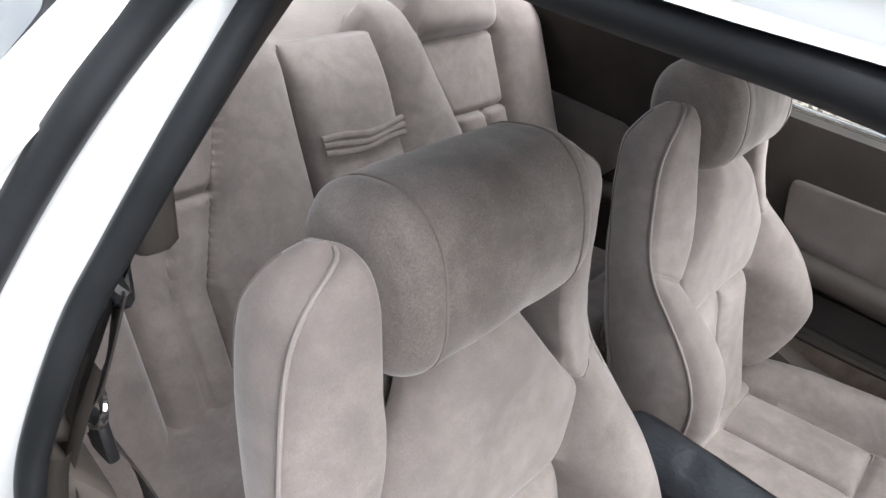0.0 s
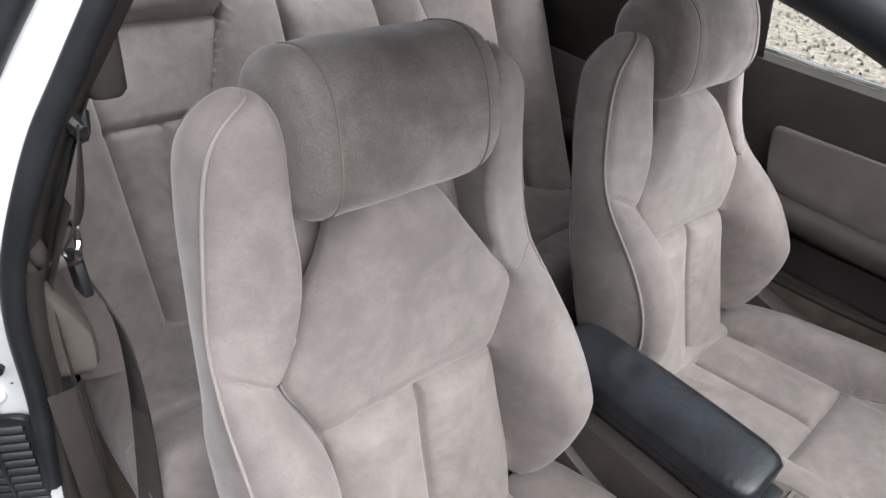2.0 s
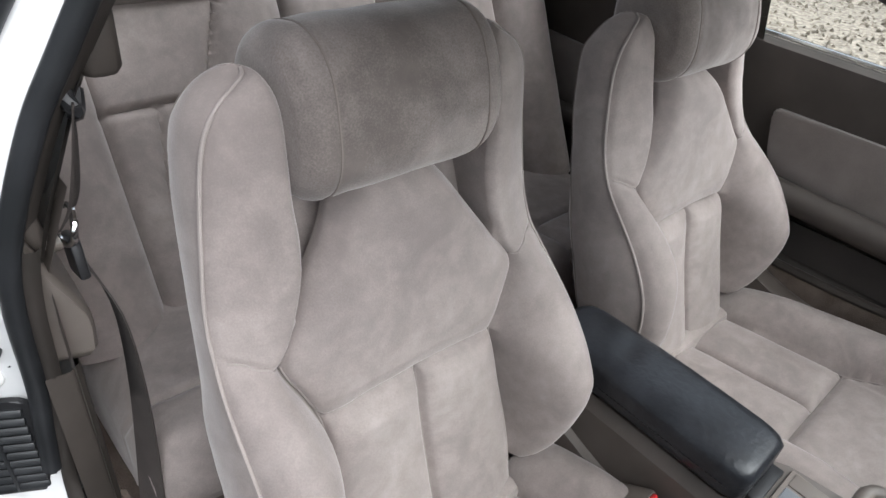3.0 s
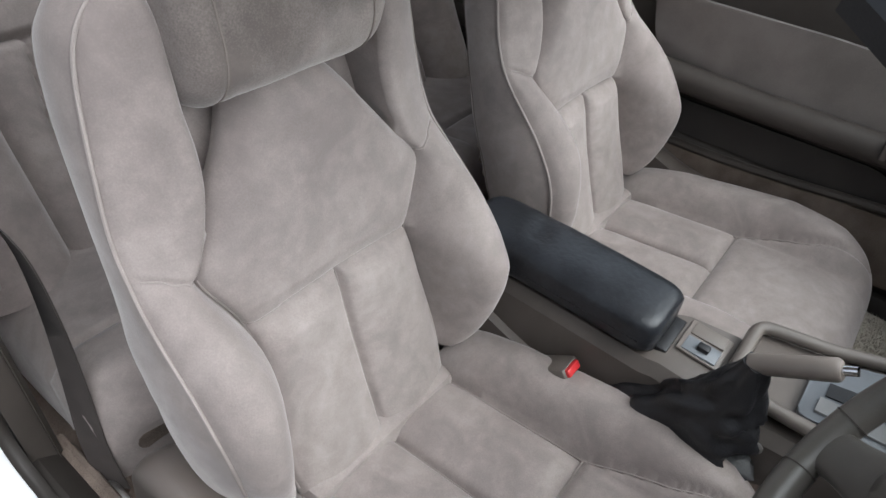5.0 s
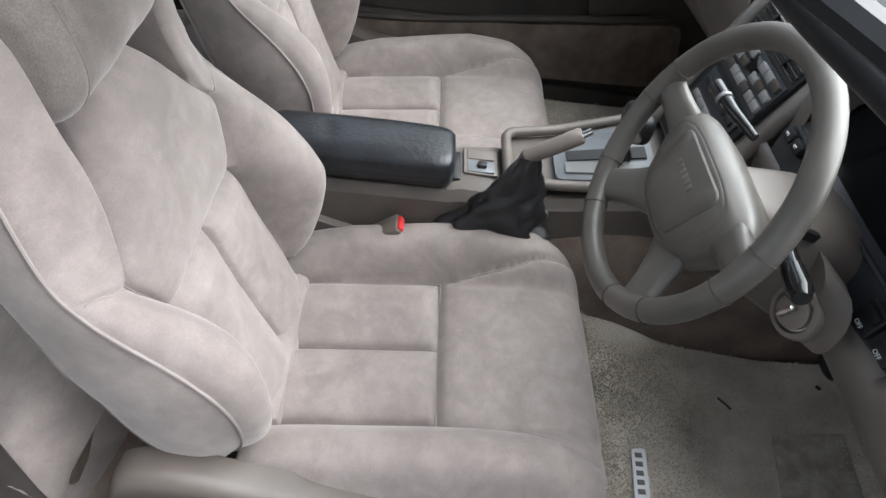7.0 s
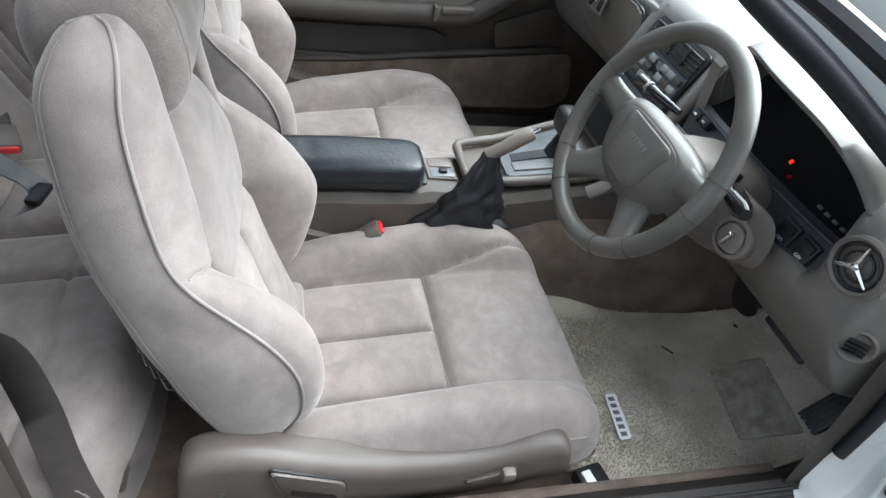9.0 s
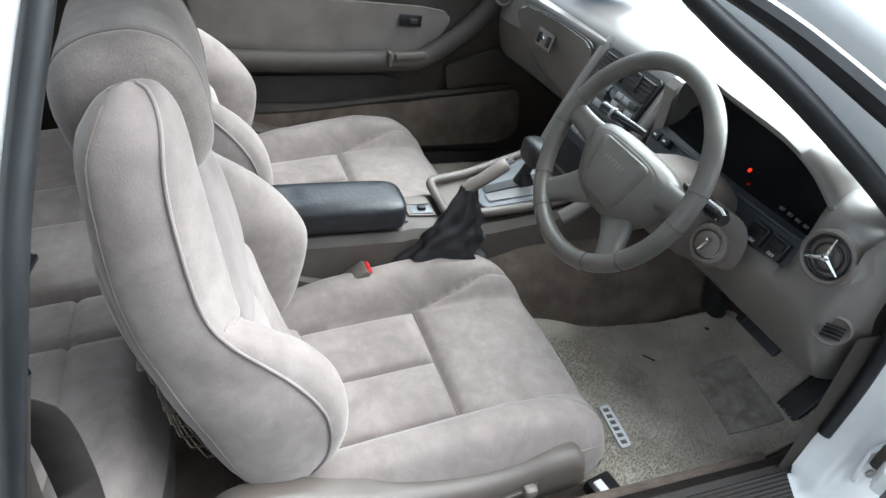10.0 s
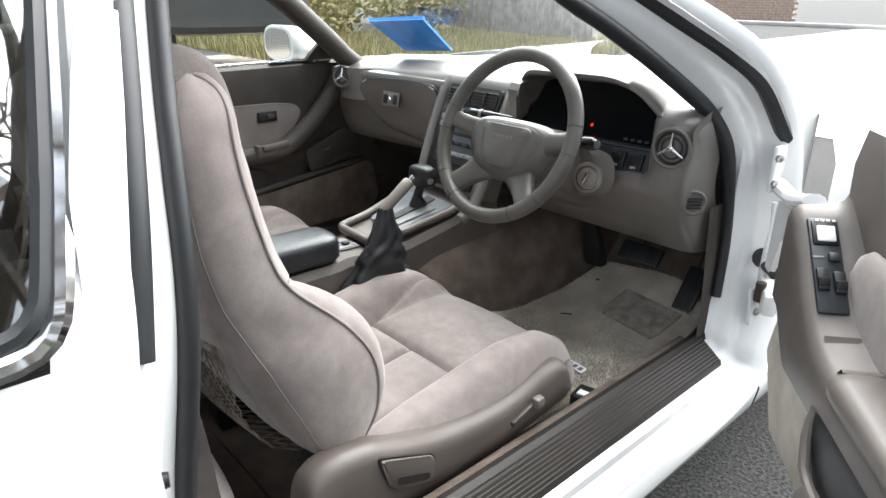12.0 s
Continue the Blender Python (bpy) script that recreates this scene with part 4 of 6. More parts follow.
pad = part("hub_pad", loft([hub_ring(f, h) for f, h in ((0.5, -0.05), (0.8, -0.035), (0.93, -0.014), (0.99, -0.003), (1.0, 0.006), (0.985, 0.013), (0.95, 0.019), (0.86, 0.0285), (0.80, 0.0325), (0.775, 0.0337), (0.755, 0.0338), (0.735, 0.0352), (0.70, 0.0364), (0.4, 0.0392), (0.1, 0.040))]), WHEEL_SKIN, wheel, "moulded centre pad")
for ang, w in ((-85, 0.021), (85, 0.021), (-140, 0.026), (140, 0.026)):
    rows = []
    for k in range(13):
        t = k / 12
        r = 0.045 + (WR - 0.045) * t
        half = w * (2.1 - 2.7 * t + 1.6 * t * t)
        p = on_wheel(ang, r, -0.032 * (1 - t) ** 1.2 - 0.006 * math.sin(math.pi * t)) - 0.010 * (1 - t) * WY
        across = on_wheel(ang + 90, 1) - WC
        rows.append([p + across * x + WN * y for x, y in oval(0, -0.004, half, 0.0155 - 0.002 * t, 24, 2.8)])
    spoke = part("spoke", loft(rows), WHEEL_SKIN, wheel)
    side = 1.35 * w / WR
    for q in (-1, 1):
        a0 = radians(ang) + q * side
        c = on_wheel(math.degrees(a0), WR)
        t = (on_wheel(math.degrees(a0) + 1, WR) - c).normalized()
        u = (c - WC).normalized()
        part("rim_stitch", tube([c + 0.0165 * (math.cos(k * math.pi / 8) * u + math.sin(k * math.pi / 8) * WN) for k in range(16)], 0.0009, 4, closed=True), PLASTIC_DARK, spoke)
PANEL = [(p.x, p.y) for p in rounded([(-0.074, 0.034, 0), (0.074, 0.034, 0), (0.052, -0.060, 0), (-0.052, -0.060, 0)], 0.022, 8)]
panel = part("pad_panel", loft([[WC + f * x * WX + (f * (y + 0.012) - 0.022) * WY + h * WN for x, y in PANEL] for f, h in ((1.02, -0.012), (1.0, -0.0055), (0.985, -0.0022), (0.95, -0.0002), (0.7, 0.0022), (0.4, 0.0035), (0.1, 0.004))]), WHEEL_SKIN, pad, "raised centre panel")
for k in range(6):
    c = WC + (-0.025 + 0.010 * k) * WX - 0.006 * WY + 0.0030 * WN
    part("moulded_mark", box(c, (0.007, 0.009, 0.002), 0.0006, Matrix((WX, WY, WN)).transposed()), MARKING, pad)

# ---- steering column ----
column = thing("steering_column", (0.318, -0.08, 0.80), "taupe plastic steering column shroud with stalks and ignition", "steering column")
def col(d, x, z):
    return WC - d * WN + x * WX + z * WY


part("shroud", loft([[col(d, x, z) for x, z in oval(0.016, -0.014, w, h, 36, 3.4)] for d, w, h in ((0.055, 0.040, 0.038), (0.060, 0.050, 0.048), (0.10, 0.062, 0.060), (0.15, 0.078, 0.072), (0.20, 0.088, 0.078), (0.27, 0.092, 0.080))]), PLASTIC, column)
part("stalk_slot", box((0.398, -0.075, 0.838), (0.010, 0.034, 0.014), 0.003, Matrix.Rotation(-0.3, 3, "X")), BLACK, column)
lock = part("ignition_lock", lathe([(0.036, 0), (0.036, 0.012), (0.033, 0.017), (0.027, 0.018), (0.026, 0.010), (0.022, 0.010), (0.022, 0.020), (0.017, 0.022)], (0.44, -0.045, 0.748), (0.25, -0.9, 0.25), 28), PLASTIC_PALE, column, "ignition lock")
part("lock_housing", loft([[(0.40 + 0.05 * t + x, -0.03 + 0.02 * t - 0.02, 0.76 - 0.0 * t + z) for x, z in oval(0, 0, 0.055 - 0.012 * t, 0.06 - 0.01 * t, 20, 2.5)] for t in (0, 0.5, 1)]), PLASTIC, column)
part("lock_face", lathe([(0.024, 0.010), (0.024, 0.0135), (0.010, 0.0145)], (0.44, -0.045, 0.748), (0.25, -0.9, 0.25), 28), STEEL, lock, "worn steel lock face")
part("key_slot", box((0.447, -0.072, 0.7545), (0.007, 0.01, 0.032), 0.002, Matrix.Rotation(0.4, 3, "Y")), SILVER, lock)
part("wiper_stalk", tube([(0.385, -0.10, 0.835), (0.44, -0.112, 0.842), (0.468, -0.118, 0.844)], [0.006, 0.010, 0.012], 10), GLOSS_BLACK, column, "black stalk")
part("stalk_end", tube([(0.462, -0.117, 0.844), (0.495, -0.122, 0.846), (0.506, -0.124, 0.846)], [0.0125, 0.0145, 0.010], 14), GLOSS_BLACK, column)
part("lamp_stalk", tube([(0.25, -0.10, 0.86), (0.20, -0.115, 0.862), (0.135, -0.12, 0.860)], [0.006, 0.009, 0.0115], 10), GLOSS_BLACK, column, "black stalk with pale markings")
part("stalk_ring", tube([(0.172, -0.1175, 0.861), (0.166, -0.118, 0.861)], 0.0122, 12), GREY_BUTTON, column)
part("label_plate", box((0.392, -0.018, 0.793), (0.004, 0.034, 0.028), 0.001, Matrix.Rotation(-0.35, 3, "Y")), PLASTIC_PALE, column)

# ---- dashboard ----
dash = thing("dashboard", (0, 0.15, 0.6), "taupe moulded dashboard with dark instrument binnacle", "dashboard")


HOOD_Y = [(0.13, 0.055), (0.20, 0.030), (0.30, -0.003), (0.38, -0.024), (0.46, -0.040), (0.505, -0.040), (0.53, -0.026), (0.545, -0.008), (0.556, 0.006), (0.60, 0.012), (0.65, 0.032)]
HOOD_Z = [(0.13, 0.950), (0.20, 0.956), (0.30, 0.962), (0.38, 0.967), (0.46, 0.969), (0.505, 0.961), (0.53, 0.944), (0.545, 0.922), (0.556, 0.902), (0.60, 0.888), (0.65, 0.868)]


def dash_row(x):
    a = abs(x) / 0.66
    back = 0.50 - 0.30 * (x / 0.66) ** 2
    edge = -0.005 + 0.055 * (1 - a * a)
    top = 0.925 - 0.02 * a * a
    if 0.135 < x < 0.641:
        lip = curve_table(HOOD_Z, x) - 0.03 * abs((x - 0.355) / 0.22) ** 14 * (1 if x < 0.2 else 0)
        edge = curve_table(HOOD_Y, x)
        h = lip + 0.014 - top
        rows = [(back, top - 0.005), (back - 0.10, top + 0.006 + 0.2 * h), (0.5 * (back + edge) + 0.02, top + 0.008 + 0.8 * h), (edge + 0.06, top + h), (edge + 0.02, top - 0.004 + h), (edge, top - 0.014 + h)]
        rows += [(edge + 0.001, top - 0.022 + h), (edge + 0.012, top - 0.028 + h), (0.17, top - 0.03 + 0.6 * h)]
    else:
        rows = [(back, top - 0.005), (back - 0.10, top + 0.005), (0.5 * (back + edge) + 0.04, top + 0.014), (edge + 0.06, top + 0.004), (edge + 0.02, top - 0.012), (edge, top - 0.03)]
        rows += [(edge + 0.002, top - 0.05), (edge + 0.008, top - 0.07), (edge + 0.014, top - 0.09)]
    return [(x, y, z) for y, z in rows]


XD = [-0.66 + 0.02 * k for k in range(40)] + [0.1345, 0.1355, 0.145] + [0.155 + 0.01 * k for k in range(40)] + [0.56, 0.565, 0.57, 0.58, 0.59, 0.60, 0.61, 0.62, 0.63, 0.637, 0.6405, 0.645]
part("dash_top", loft([dash_row(x) for x in XD], False, False), DASH, dash, "padded vinyl dash top", sharp=60)
# glove box side
def fascia(x, z, back=0.0):
    return (x, 0.034 + 0.08 * (x + 0.172) - 0.25 * (z - 0.876) + back, z)


part("passenger_fascia", loft([[fascia(x, 0.897, 0.03), fascia(x, 0.893, 0.008), fascia(x, 0.885, 0.002), fascia(x, 0.86), fascia(x, 0.80), fascia(x, 0.73), fascia(x, 0.69, 0.004), fascia(x, 0.665, 0.02), fascia(x, 0.645, 0.06), fascia(x, 0.635, 0.12)] for x in [-0.66 + 0.026 * k for k in range(21)]], False, False), DASH, dash)
GL = [(-0.495, -0.005, 0.845), (-0.47, 0.002, 0.872), (-0.30, 0.020, 0.880), (-0.172, 0.026, 0.876), (-0.155, 0.030, 0.86), (-0.180, 0.062, 0.73), (-0.215, 0.078, 0.69), (-0.44, 0.06, 0.72), (-0.49, 0.02, 0.80)]
lid = part("glove_box_lid", prism(rounded(GL, 0.05), (0, -0.97, 0.2), 0.012, bevel=0.007, seg=3), DASH, dash, "glove box lid")
part("lid_gap", tube([p + Vector((0, -0.0035, 0.001)) for p in rounded(GL, 0.05)], 0.0048, 6, closed=True), BLACK, dash)
latch = part("latch_plate", box((-0.35, 0.006, 0.822), (0.075, 0.006, 0.044), 0.003, Matrix.Rotation(-0.18, 3, "X") @ Matrix.Rotation(0.1, 3, "Z")), PLASTIC_PALE, lid, "taupe latch plate")
for dx in (-0.021, 0.021):
    part("latch_recess", box((-0.35 + dx, 0.0025 + 0.1 * dx, 0.822), (0.018, 0.004, 0.028), 0.002, Matrix.Rotation(-0.18, 3, "X")), BLACK, latch)
part("latch_key", lathe([(0.007, 0), (0.007, 0.004), (0.004, 0.005)], (-0.35, 0.003, 0.822), (0, -1, 0.2), 14), CHROME, latch)
# end pods with round vents
def round_vent(name, c, axis, r):
    v = thing(name, c, "round black air vent with a silver three-arm star", "air vent", "round dash vents")
    part("bezel", lathe([(r, -0.01), (r, 0.004), (r - 0.004, 0.007), (r - 0.008, 0.004), (r - 0.009, -0.004)], c, axis, 32), PLASTIC, v)
    part("well", lathe([(r - 0.008, -0.012), (r - 0.008, -0.002), (r * 0.55, -0.016)], c, axis, 28), BLACK, v)
    q = Vector(axis).to_track_quat("Z", "Y")
    for rr in (0.72, 0.5):
        part("ring", tube([Vector(c) + q @ Vector((rr * r * math.cos(2 * math.pi * k / 28), rr * r * math.sin(2 * math.pi * k / 28), 0.001)) for k in range(28)], 0.0022, 6, closed=True), BLACK, v)
    for k in range(3):
        a = radians(90 + 120 * k)
        part("star_arm", tube([Vector(c) + q @ Vector((t * r * math.cos(a), t * r * math.sin(a), 0.005)) for t in (0.0, 0.35, 0.74)], [0.0055, 0.0035, 0.002], 6), SILVER, v, "silver arm")
    part("hub", lathe([(0.006, 0.002), (0.006, 0.009), (0.003, 0.011)], c, axis, 14), SILVER, v)
    return v


round_vent("round_vent", (0.604, -0.004, 0.838), (0.12, -1, 0.08), 0.043)
round_vent("round_vent", (-0.578, -0.016, 0.870), (0.42, -0.88, 0.2), 0.036)
POD = [(0.925, 0.060), (0.921, 0.040), (0.912, 0.022), (0.898, 0.008), (0.88, 0.001), (0.865, 0.0), (0.83, -0.002), (0.80, -0.004), (0.785, -0.006), (0.765, -0.007), (0.74, -0.004), (0.72, 0.002), (0.69, 0.018), (0.66, 0.036), (0.62, 0.066), (0.585, 0.095)]
COLS = [(0.540, 0.034), (0.546, 0.018), (0.555, 0.006), (0.57, 0.0), (0.60, 0.0), (0.62, 0.004), (0.632, 0.014), (0.640, 0.032), (0.644, 0.06), (0.646, 0.13)]
part("end_pod", loft([[(x, f + (d if x > 0.58 else d * max(0.0, min(1.0, (z - 0.768) / 0.012))), z - 0.5 * max(0.0, z - 0.865) * max(0.0, (x - 0.56) / 0.09)) for x, d in COLS] for z, f in POD], False, False), DASH, dash, "moulded end pod", sharp=80)
part("far_end_pod", loft([[(x, y, z) for x, y in ((-0.47, 0.04), (-0.50, 0.012), (-0.53, -0.002), (-0.56, -0.008), (-0.60, -0.008), (-0.63, 0.006), (-0.648, 0.03), (-0.655, 0.08))] for z in (0.90, 0.893, 0.88, 0.86, 0.83, 0.80)], False, False), DASH, dash)
# binnacle
part("instrument_glass", loft([[(x, y, z) for y, z in ((0.16, 0.945), (0.14, 0.90), (0.10, 0.85), (0.06, 0.825), (0.03, 0.815))] for x in (0.14, 0.2, 0.3, 0.4, 0.5, 0.57)], False, False), DARK_GLASS, dash, "dark digital instrument panel")
for xs, d, dz in ((0.130, 0.024, -0.012), (0.568, -0.012, -0.04)):
    part("binnacle_side", loft([[(xs + k * d, y + 0.004 * k, z - 0.003 * k + dz * max(0.0, (z - 0.77) / 0.17)) for y, z in ((0.16, 0.938), (0.06, 0.938), (0.025, 0.932), (0.012, 0.915), (0.016, 0.87), (0.018, 0.82), (0.012, 0.77))] for k in (0, 1)], False, False), DASH, dash)
part("switch_strip", loft([[(x, y - 0.012 * (1 - ((x - 0.355) / 0.215) ** 2), z) for y, z in ((0.04, 0.822), (0.02, 0.815), (0.002, 0.765))] for x in (0.14, 0.2, 0.28, 0.36, 0.44, 0.5, 0.57)], False, False), GREY_PANEL, dash, "dark switch strip")
part("warning_lamp", box((0.36, 0.058, 0.842), (0.005, 0.004, 0.0075), 0.001, Matrix.Rotation(-0.8, 3, "X")), LIT_RED, dash, "lit red seat belt lamp")
for x in (0.478, 0.520):
    y = -0.004 + 0.012 * ((x - 0.355) / 0.215) ** 2
    tilt = Matrix.Rotation(radians(-20), 3, "X")
    key = part("rocker_switch", box((x, y, 0.792), (0.036, 0.012, 0.036), 0.003, tilt), BLACK, dash, "black rocker switch")
    part("rocker_step", box((x, y - 0.005, 0.801), (0.030, 0.008, 0.014), 0.002, tilt @ Matrix.Rotation(0.25, 3, "X")), BLACK, key)
    part("lettering", letters("OFF", 0.008, (x, y - 0.0105, 0.781), Matrix.Rotation(radians(68), 3, "X")), LABEL, key, "pale OFF lettering")
for x in (0.165, 0.195):
    part("rocker_switch", box((x, 0.006, 0.812), (0.026, 0.016, 0.018), 0.003, Matrix.Rotation(-0.4, 3, "X")), BLACK, dash, "black rocker switch")
    part("switch_mark", box((x, -0.002, 0.815), (0.008, 0.002, 0.004), 0.0005), LABEL, dash)
part("glass_ledge", tube([(0.15 + 0.0415 * k, 0.022 - 0.012 * (1 - ((0.0415 * k - 0.205) / 0.215) ** 2), 0.818) for k in range(11)], 0.004, 6), GREY_PANEL, dash)
for k in range(5):
    part("dial_mark", box((0.46 + 0.018 * k, 0.05, 0.826), (0.011, 0.003, 0.006), 0.001, Matrix.Rotation(-0.7, 3, "X")), GREY_PANEL, dash)
part("knee_panel", loft([[(x, y, z) for y, z in ((0.0, 0.772), (-0.007, 0.765), (-0.004, 0.74), (0.002, 0.72), (0.018, 0.69), (0.036, 0.66), (0.066, 0.62), (0.095, 0.585), (0.16, 0.57))] for x in (0.10, 0.2, 0.3, 0.42, 0.5, 0.541)], False, False), DASH, dash, "knee panel", sharp=70)
small = thing("side_defroster", (0.652, 0.05, 0.72), "small oval slotted vent in the dash end", "air vent")
part("bezel", lathe([(0.028, -0.004), (0.028, 0.003), (0.024, 0.005), (0.019, 0.001)], (0.645, 0.040, 0.722), (0.75, -0.66, 0.12), 24), PLASTIC, small)
for k in range(4):
    part("slot", box((0.649, 0.037, 0.711 + 0.007 * k), (0.006, 0.03, 0.003), 0.001, Matrix.Rotation(-0.75, 3, "Z")), BLACK, small)
# centre stack
SQ = Matrix.Rotation(radians(-22), 3, "X")
SC = Vector((-0.015, 0.015, 0.805))


def stack(x, z, out=0.0):
    """A point of the centre stack: across, up the slope, proud of it."""
    return SC + SQ @ Vector((0.86 * x, -out, z))


part("stack_body", prism(rounded([stack(-0.165, -0.20), stack(0.15, -0.20), stack(0.17, 0.10), stack(-0.165, 0.10)], 0.02), SQ @ Vector((0, 1, 0)), 0.06, bevel=0.0), DASH, dash, "centre stack")
for sx in (-0.150, 0.146):
    part("stack_rib", tube(spline([stack(sx, 0.105, -0.012), stack(sx, 0.06, -0.001), stack(sx, -0.08, 0.001), stack(sx * 0.94, -0.20, 0.004), stack(sx * 0.86, -0.26, 0.03)], 20), 0.017, 12, flat=0.8, up=(0, 1, 0)), DASH, dash, "rounded rib beside the stack", sharp=80)
part("stack_frame", prism(rounded([stack(-0.122, -0.19, 0), stack(0.10, -0.19, 0), stack(0.122, 0.09, 0), stack(-0.122, 0.09, 0)], 0.012), SQ @ Vector((0, -1, 0)), 0.008, bevel=0.003), BLACK, dash)
centre_vent = thing("centre_vents", tuple(stack(0, 0.06)), "pair of black slatted centre air vents", "air vent")
for sx in (-0.058, 0.058):
    part("frame", prism(rounded([stack(sx - 0.05, 0.034, 0.008), stack(sx + 0.05, 0.034, 0.008), stack(sx + 0.05, 0.084, 0.008), stack(sx - 0.05, 0.084, 0.008)], 0.004), SQ @ Vector((0, -1, 0)), 0.002), PLASTIC_DARK, centre_vent)
    for k in range(5):
        part("slat", box(stack(sx, 0.041 + 0.009 * k, 0.011), (0.092, 0.008, 0.003), 0.001, SQ @ Matrix.Rotation(0.3, 3, "X")), BLACK, centre_vent)
    part("tab", box(stack(sx, 0.059, 0.014), (0.006, 0.006, 0.04), 0.001, SQ), BLACK, centre_vent)
heater = thing("heater_panel", tuple(stack(0, 0.0)), "grey heater control panel with square buttons", "control panel")
part("face", prism([stack(-0.11, -0.04, 0.008), stack(0.108, -0.04, 0.008), stack(0.112, 0.03, 0.008), stack(-0.11, 0.03, 0.008)], SQ @ Vector((0, -1, 0)), 0.004), GREY_PANEL, heater)
for r in range(3):
    for k in range(7):
        if (r, k) in ((0, 3), (1, 3)):
            continue
        part("button", box(stack(-0.09 + 0.03 * k, 0.017 - 0.02 * r, 0.014), (0.024, 0.008, 0.014), 0.0015, SQ), GREY_BUTTON if (r + k) % 3 else PLASTIC_DARK, heater)
part("display", box(stack(0.0, 0.008, 0.0125), (0.04, 0.004, 0.028), 0.001, SQ), DARK_GLASS, heater)
radio = thing("car_radio", tuple(stack(0, -0.09)), "dark car stereo with small grey buttons", "car stereo")
part("face", prism([stack(-0.095, -0.125, 0.008), stack(0.09, -0.125, 0.008), stack(0.095, -0.05, 0.008), stack(-0.095, -0.05, 0.008)], SQ @ Vector((0, -1, 0)), 0.006, bevel=0.002), GREY_PANEL, radio)
for r in range(2):
    for k in range(5):
        part("button", box(stack(-0.065 + 0.033 * k, -0.07 - 0.03 * r, 0.016), (0.027, 0.006, 0.012), 0.002, SQ), GREY_BUTTON if r else BLACK, radio)

# ---- rear seat ----
rear_seat = thing("rear_bench", (0, -1.2, 0.3), "beige-grey velour rear bench with two buckets and a centre armrest", "car seat")


def step(a, edge, width):
    t = max(0.0, min(1.0, 0.5 + (a - edge) / width))
    return t * t * (3 - 2 * t)


def rear_back(u, v):
    """Backrest front: u across from -0.62 to 0.62, v up the slope to a top that is higher at the head rests."""
    x = 0.62 * (2 * u - 1)
    a = abs(x)
    ztop = 0.93 + 0.045 * step(a, 0.11, 0.03) + 0.055 * step(a, 0.212, 0.03) - 0.06 * step(a, 0.455, 0.04)
    z = 0.46 + (ztop - 0.46) * v
    a_in = max(0.205, min(0.33, 0.212 + 0.42 * (0.93 - z)))
    y = -1.27 - 0.51 * (z - 0.46)
    mid, half = 0.5 * (a_in + 0.455), 0.5 * (0.455 - a_in)
    if a_in < a < 0.455:
        e = (a - mid) / half
        swell = 0.012 * (1 - e * e)
        if z < 0.775:
            swell += 0.010 * max(0.0, 1 - ((abs(e) - 0.5) / 0.5) ** 2) - 0.010 * math.exp(-(((a - mid) / 0.005) ** 2))
        if z > 0.925:
            swell += 0.042 * (1 - max(0.0, 1 - (z - 0.925) / 0.035) ** 2) ** 0.5 * (1 - abs(e) ** 6) ** 0.5
    elif a > 0.455:
        swell = 0.055 * math.sin(math.pi * min(1.0, (a - 0.455) / 0.165)) ** 0.75
    elif a > 0.105:
        swell = 0.050 * math.sin(math.pi * (a - 0.105) / (a_in - 0.105)) ** 0.55 if a < a_in else 0.0
    else:
        swell = -0.02
    for edge in (0.105, a_in, 0.455):
        swell -= 0.012 * math.exp(-(((a - edge) / 0.006) ** 2))
    if a_in < a < 0.455:
        swell -= 0.014 * math.exp(-(((z - 0.778) / 0.006) ** 2)) + 0.014 * math.exp(-(((z - 0.922) / 0.006) ** 2))
    roll = max(0.0, (v - 0.88) / 0.12)
    y -= 0.075 * (1 - (1 - min(1.0, roll) ** 2.2) ** 0.5)
    return (x, y + 0.9 * swell + 0.002 * noise.noise((9 * x, 2.0, 9 * z)), z + 0.4 * swell)


part("backrest", sheet(rear_back, 210, 120, (0, -0.09, -0.03)), VELOUR, rear_seat, sharp=80)
rows = []
for k in range(33):
    v = k / 32
    z, y = 0.50 + 0.452 * v, -1.275 - 0.235 * v
    d = 0.062 * (1 - max(0.0, (v - 0.80) / 0.20) ** 2.4 * 0.75) - 0.008 * math.exp(-(((v - 0.66) / 0.012) ** 2)) - 0.006 * math.exp(-(((v - 0.62) / 0.012) ** 2))
    rows.append([(x, yy, z) for x, yy in oval(0, y - 0.01, 0.098, d, 32, 3.2)])
armrest = part("centre_armrest", loft(rows), VELOUR, rear_seat, "folded-up centre armrest", sharp=70)
for k in range(3):
    part("pull_strap", tube(spline([(-0.092 + 0.023 * q, -1.376 - 0.5 * (0.806 + 0.010 * k - 0.80) - 0.012 * abs(q - 4) / 4, 0.806 + 0.011 * k + 0.003 * math.sin(0.9 * q + k)) for q in range(9)], 24), 0.0062, 8), VELOUR, armrest, "gathered cloth pull strap")


def rear_cushion(u, v):
    x = 0.60 * (2 * u - 1)
    a = abs(x)
    y = -1.30 + 0.365 * v - 0.045 * v * max(0.0, (a - 0.38) / 0.22) ** 2
    z = 0.475 + 0.045 * v - 0.10 * max(0.0, (v - 0.82) / 0.18) ** 2.5
    swell = 0.018 * (1 - min(1.0, abs(a - 0.33) / 0.2) ** 2)
    if a < 0.11:
        swell = 0.012
    for s in (0.115, 0.25):
        swell -= 0.013 * math.exp(-(((a - s) / 0.007) ** 2))
    swell -= 0.011 * math.exp(-(((v - 0.62) / 0.014) ** 2)) * (1 if a > 0.115 else 0)
    swell -= 0.05 * max(0.0, (a - 0.53) / 0.07) ** 2.5
    return (x, y, z + swell)


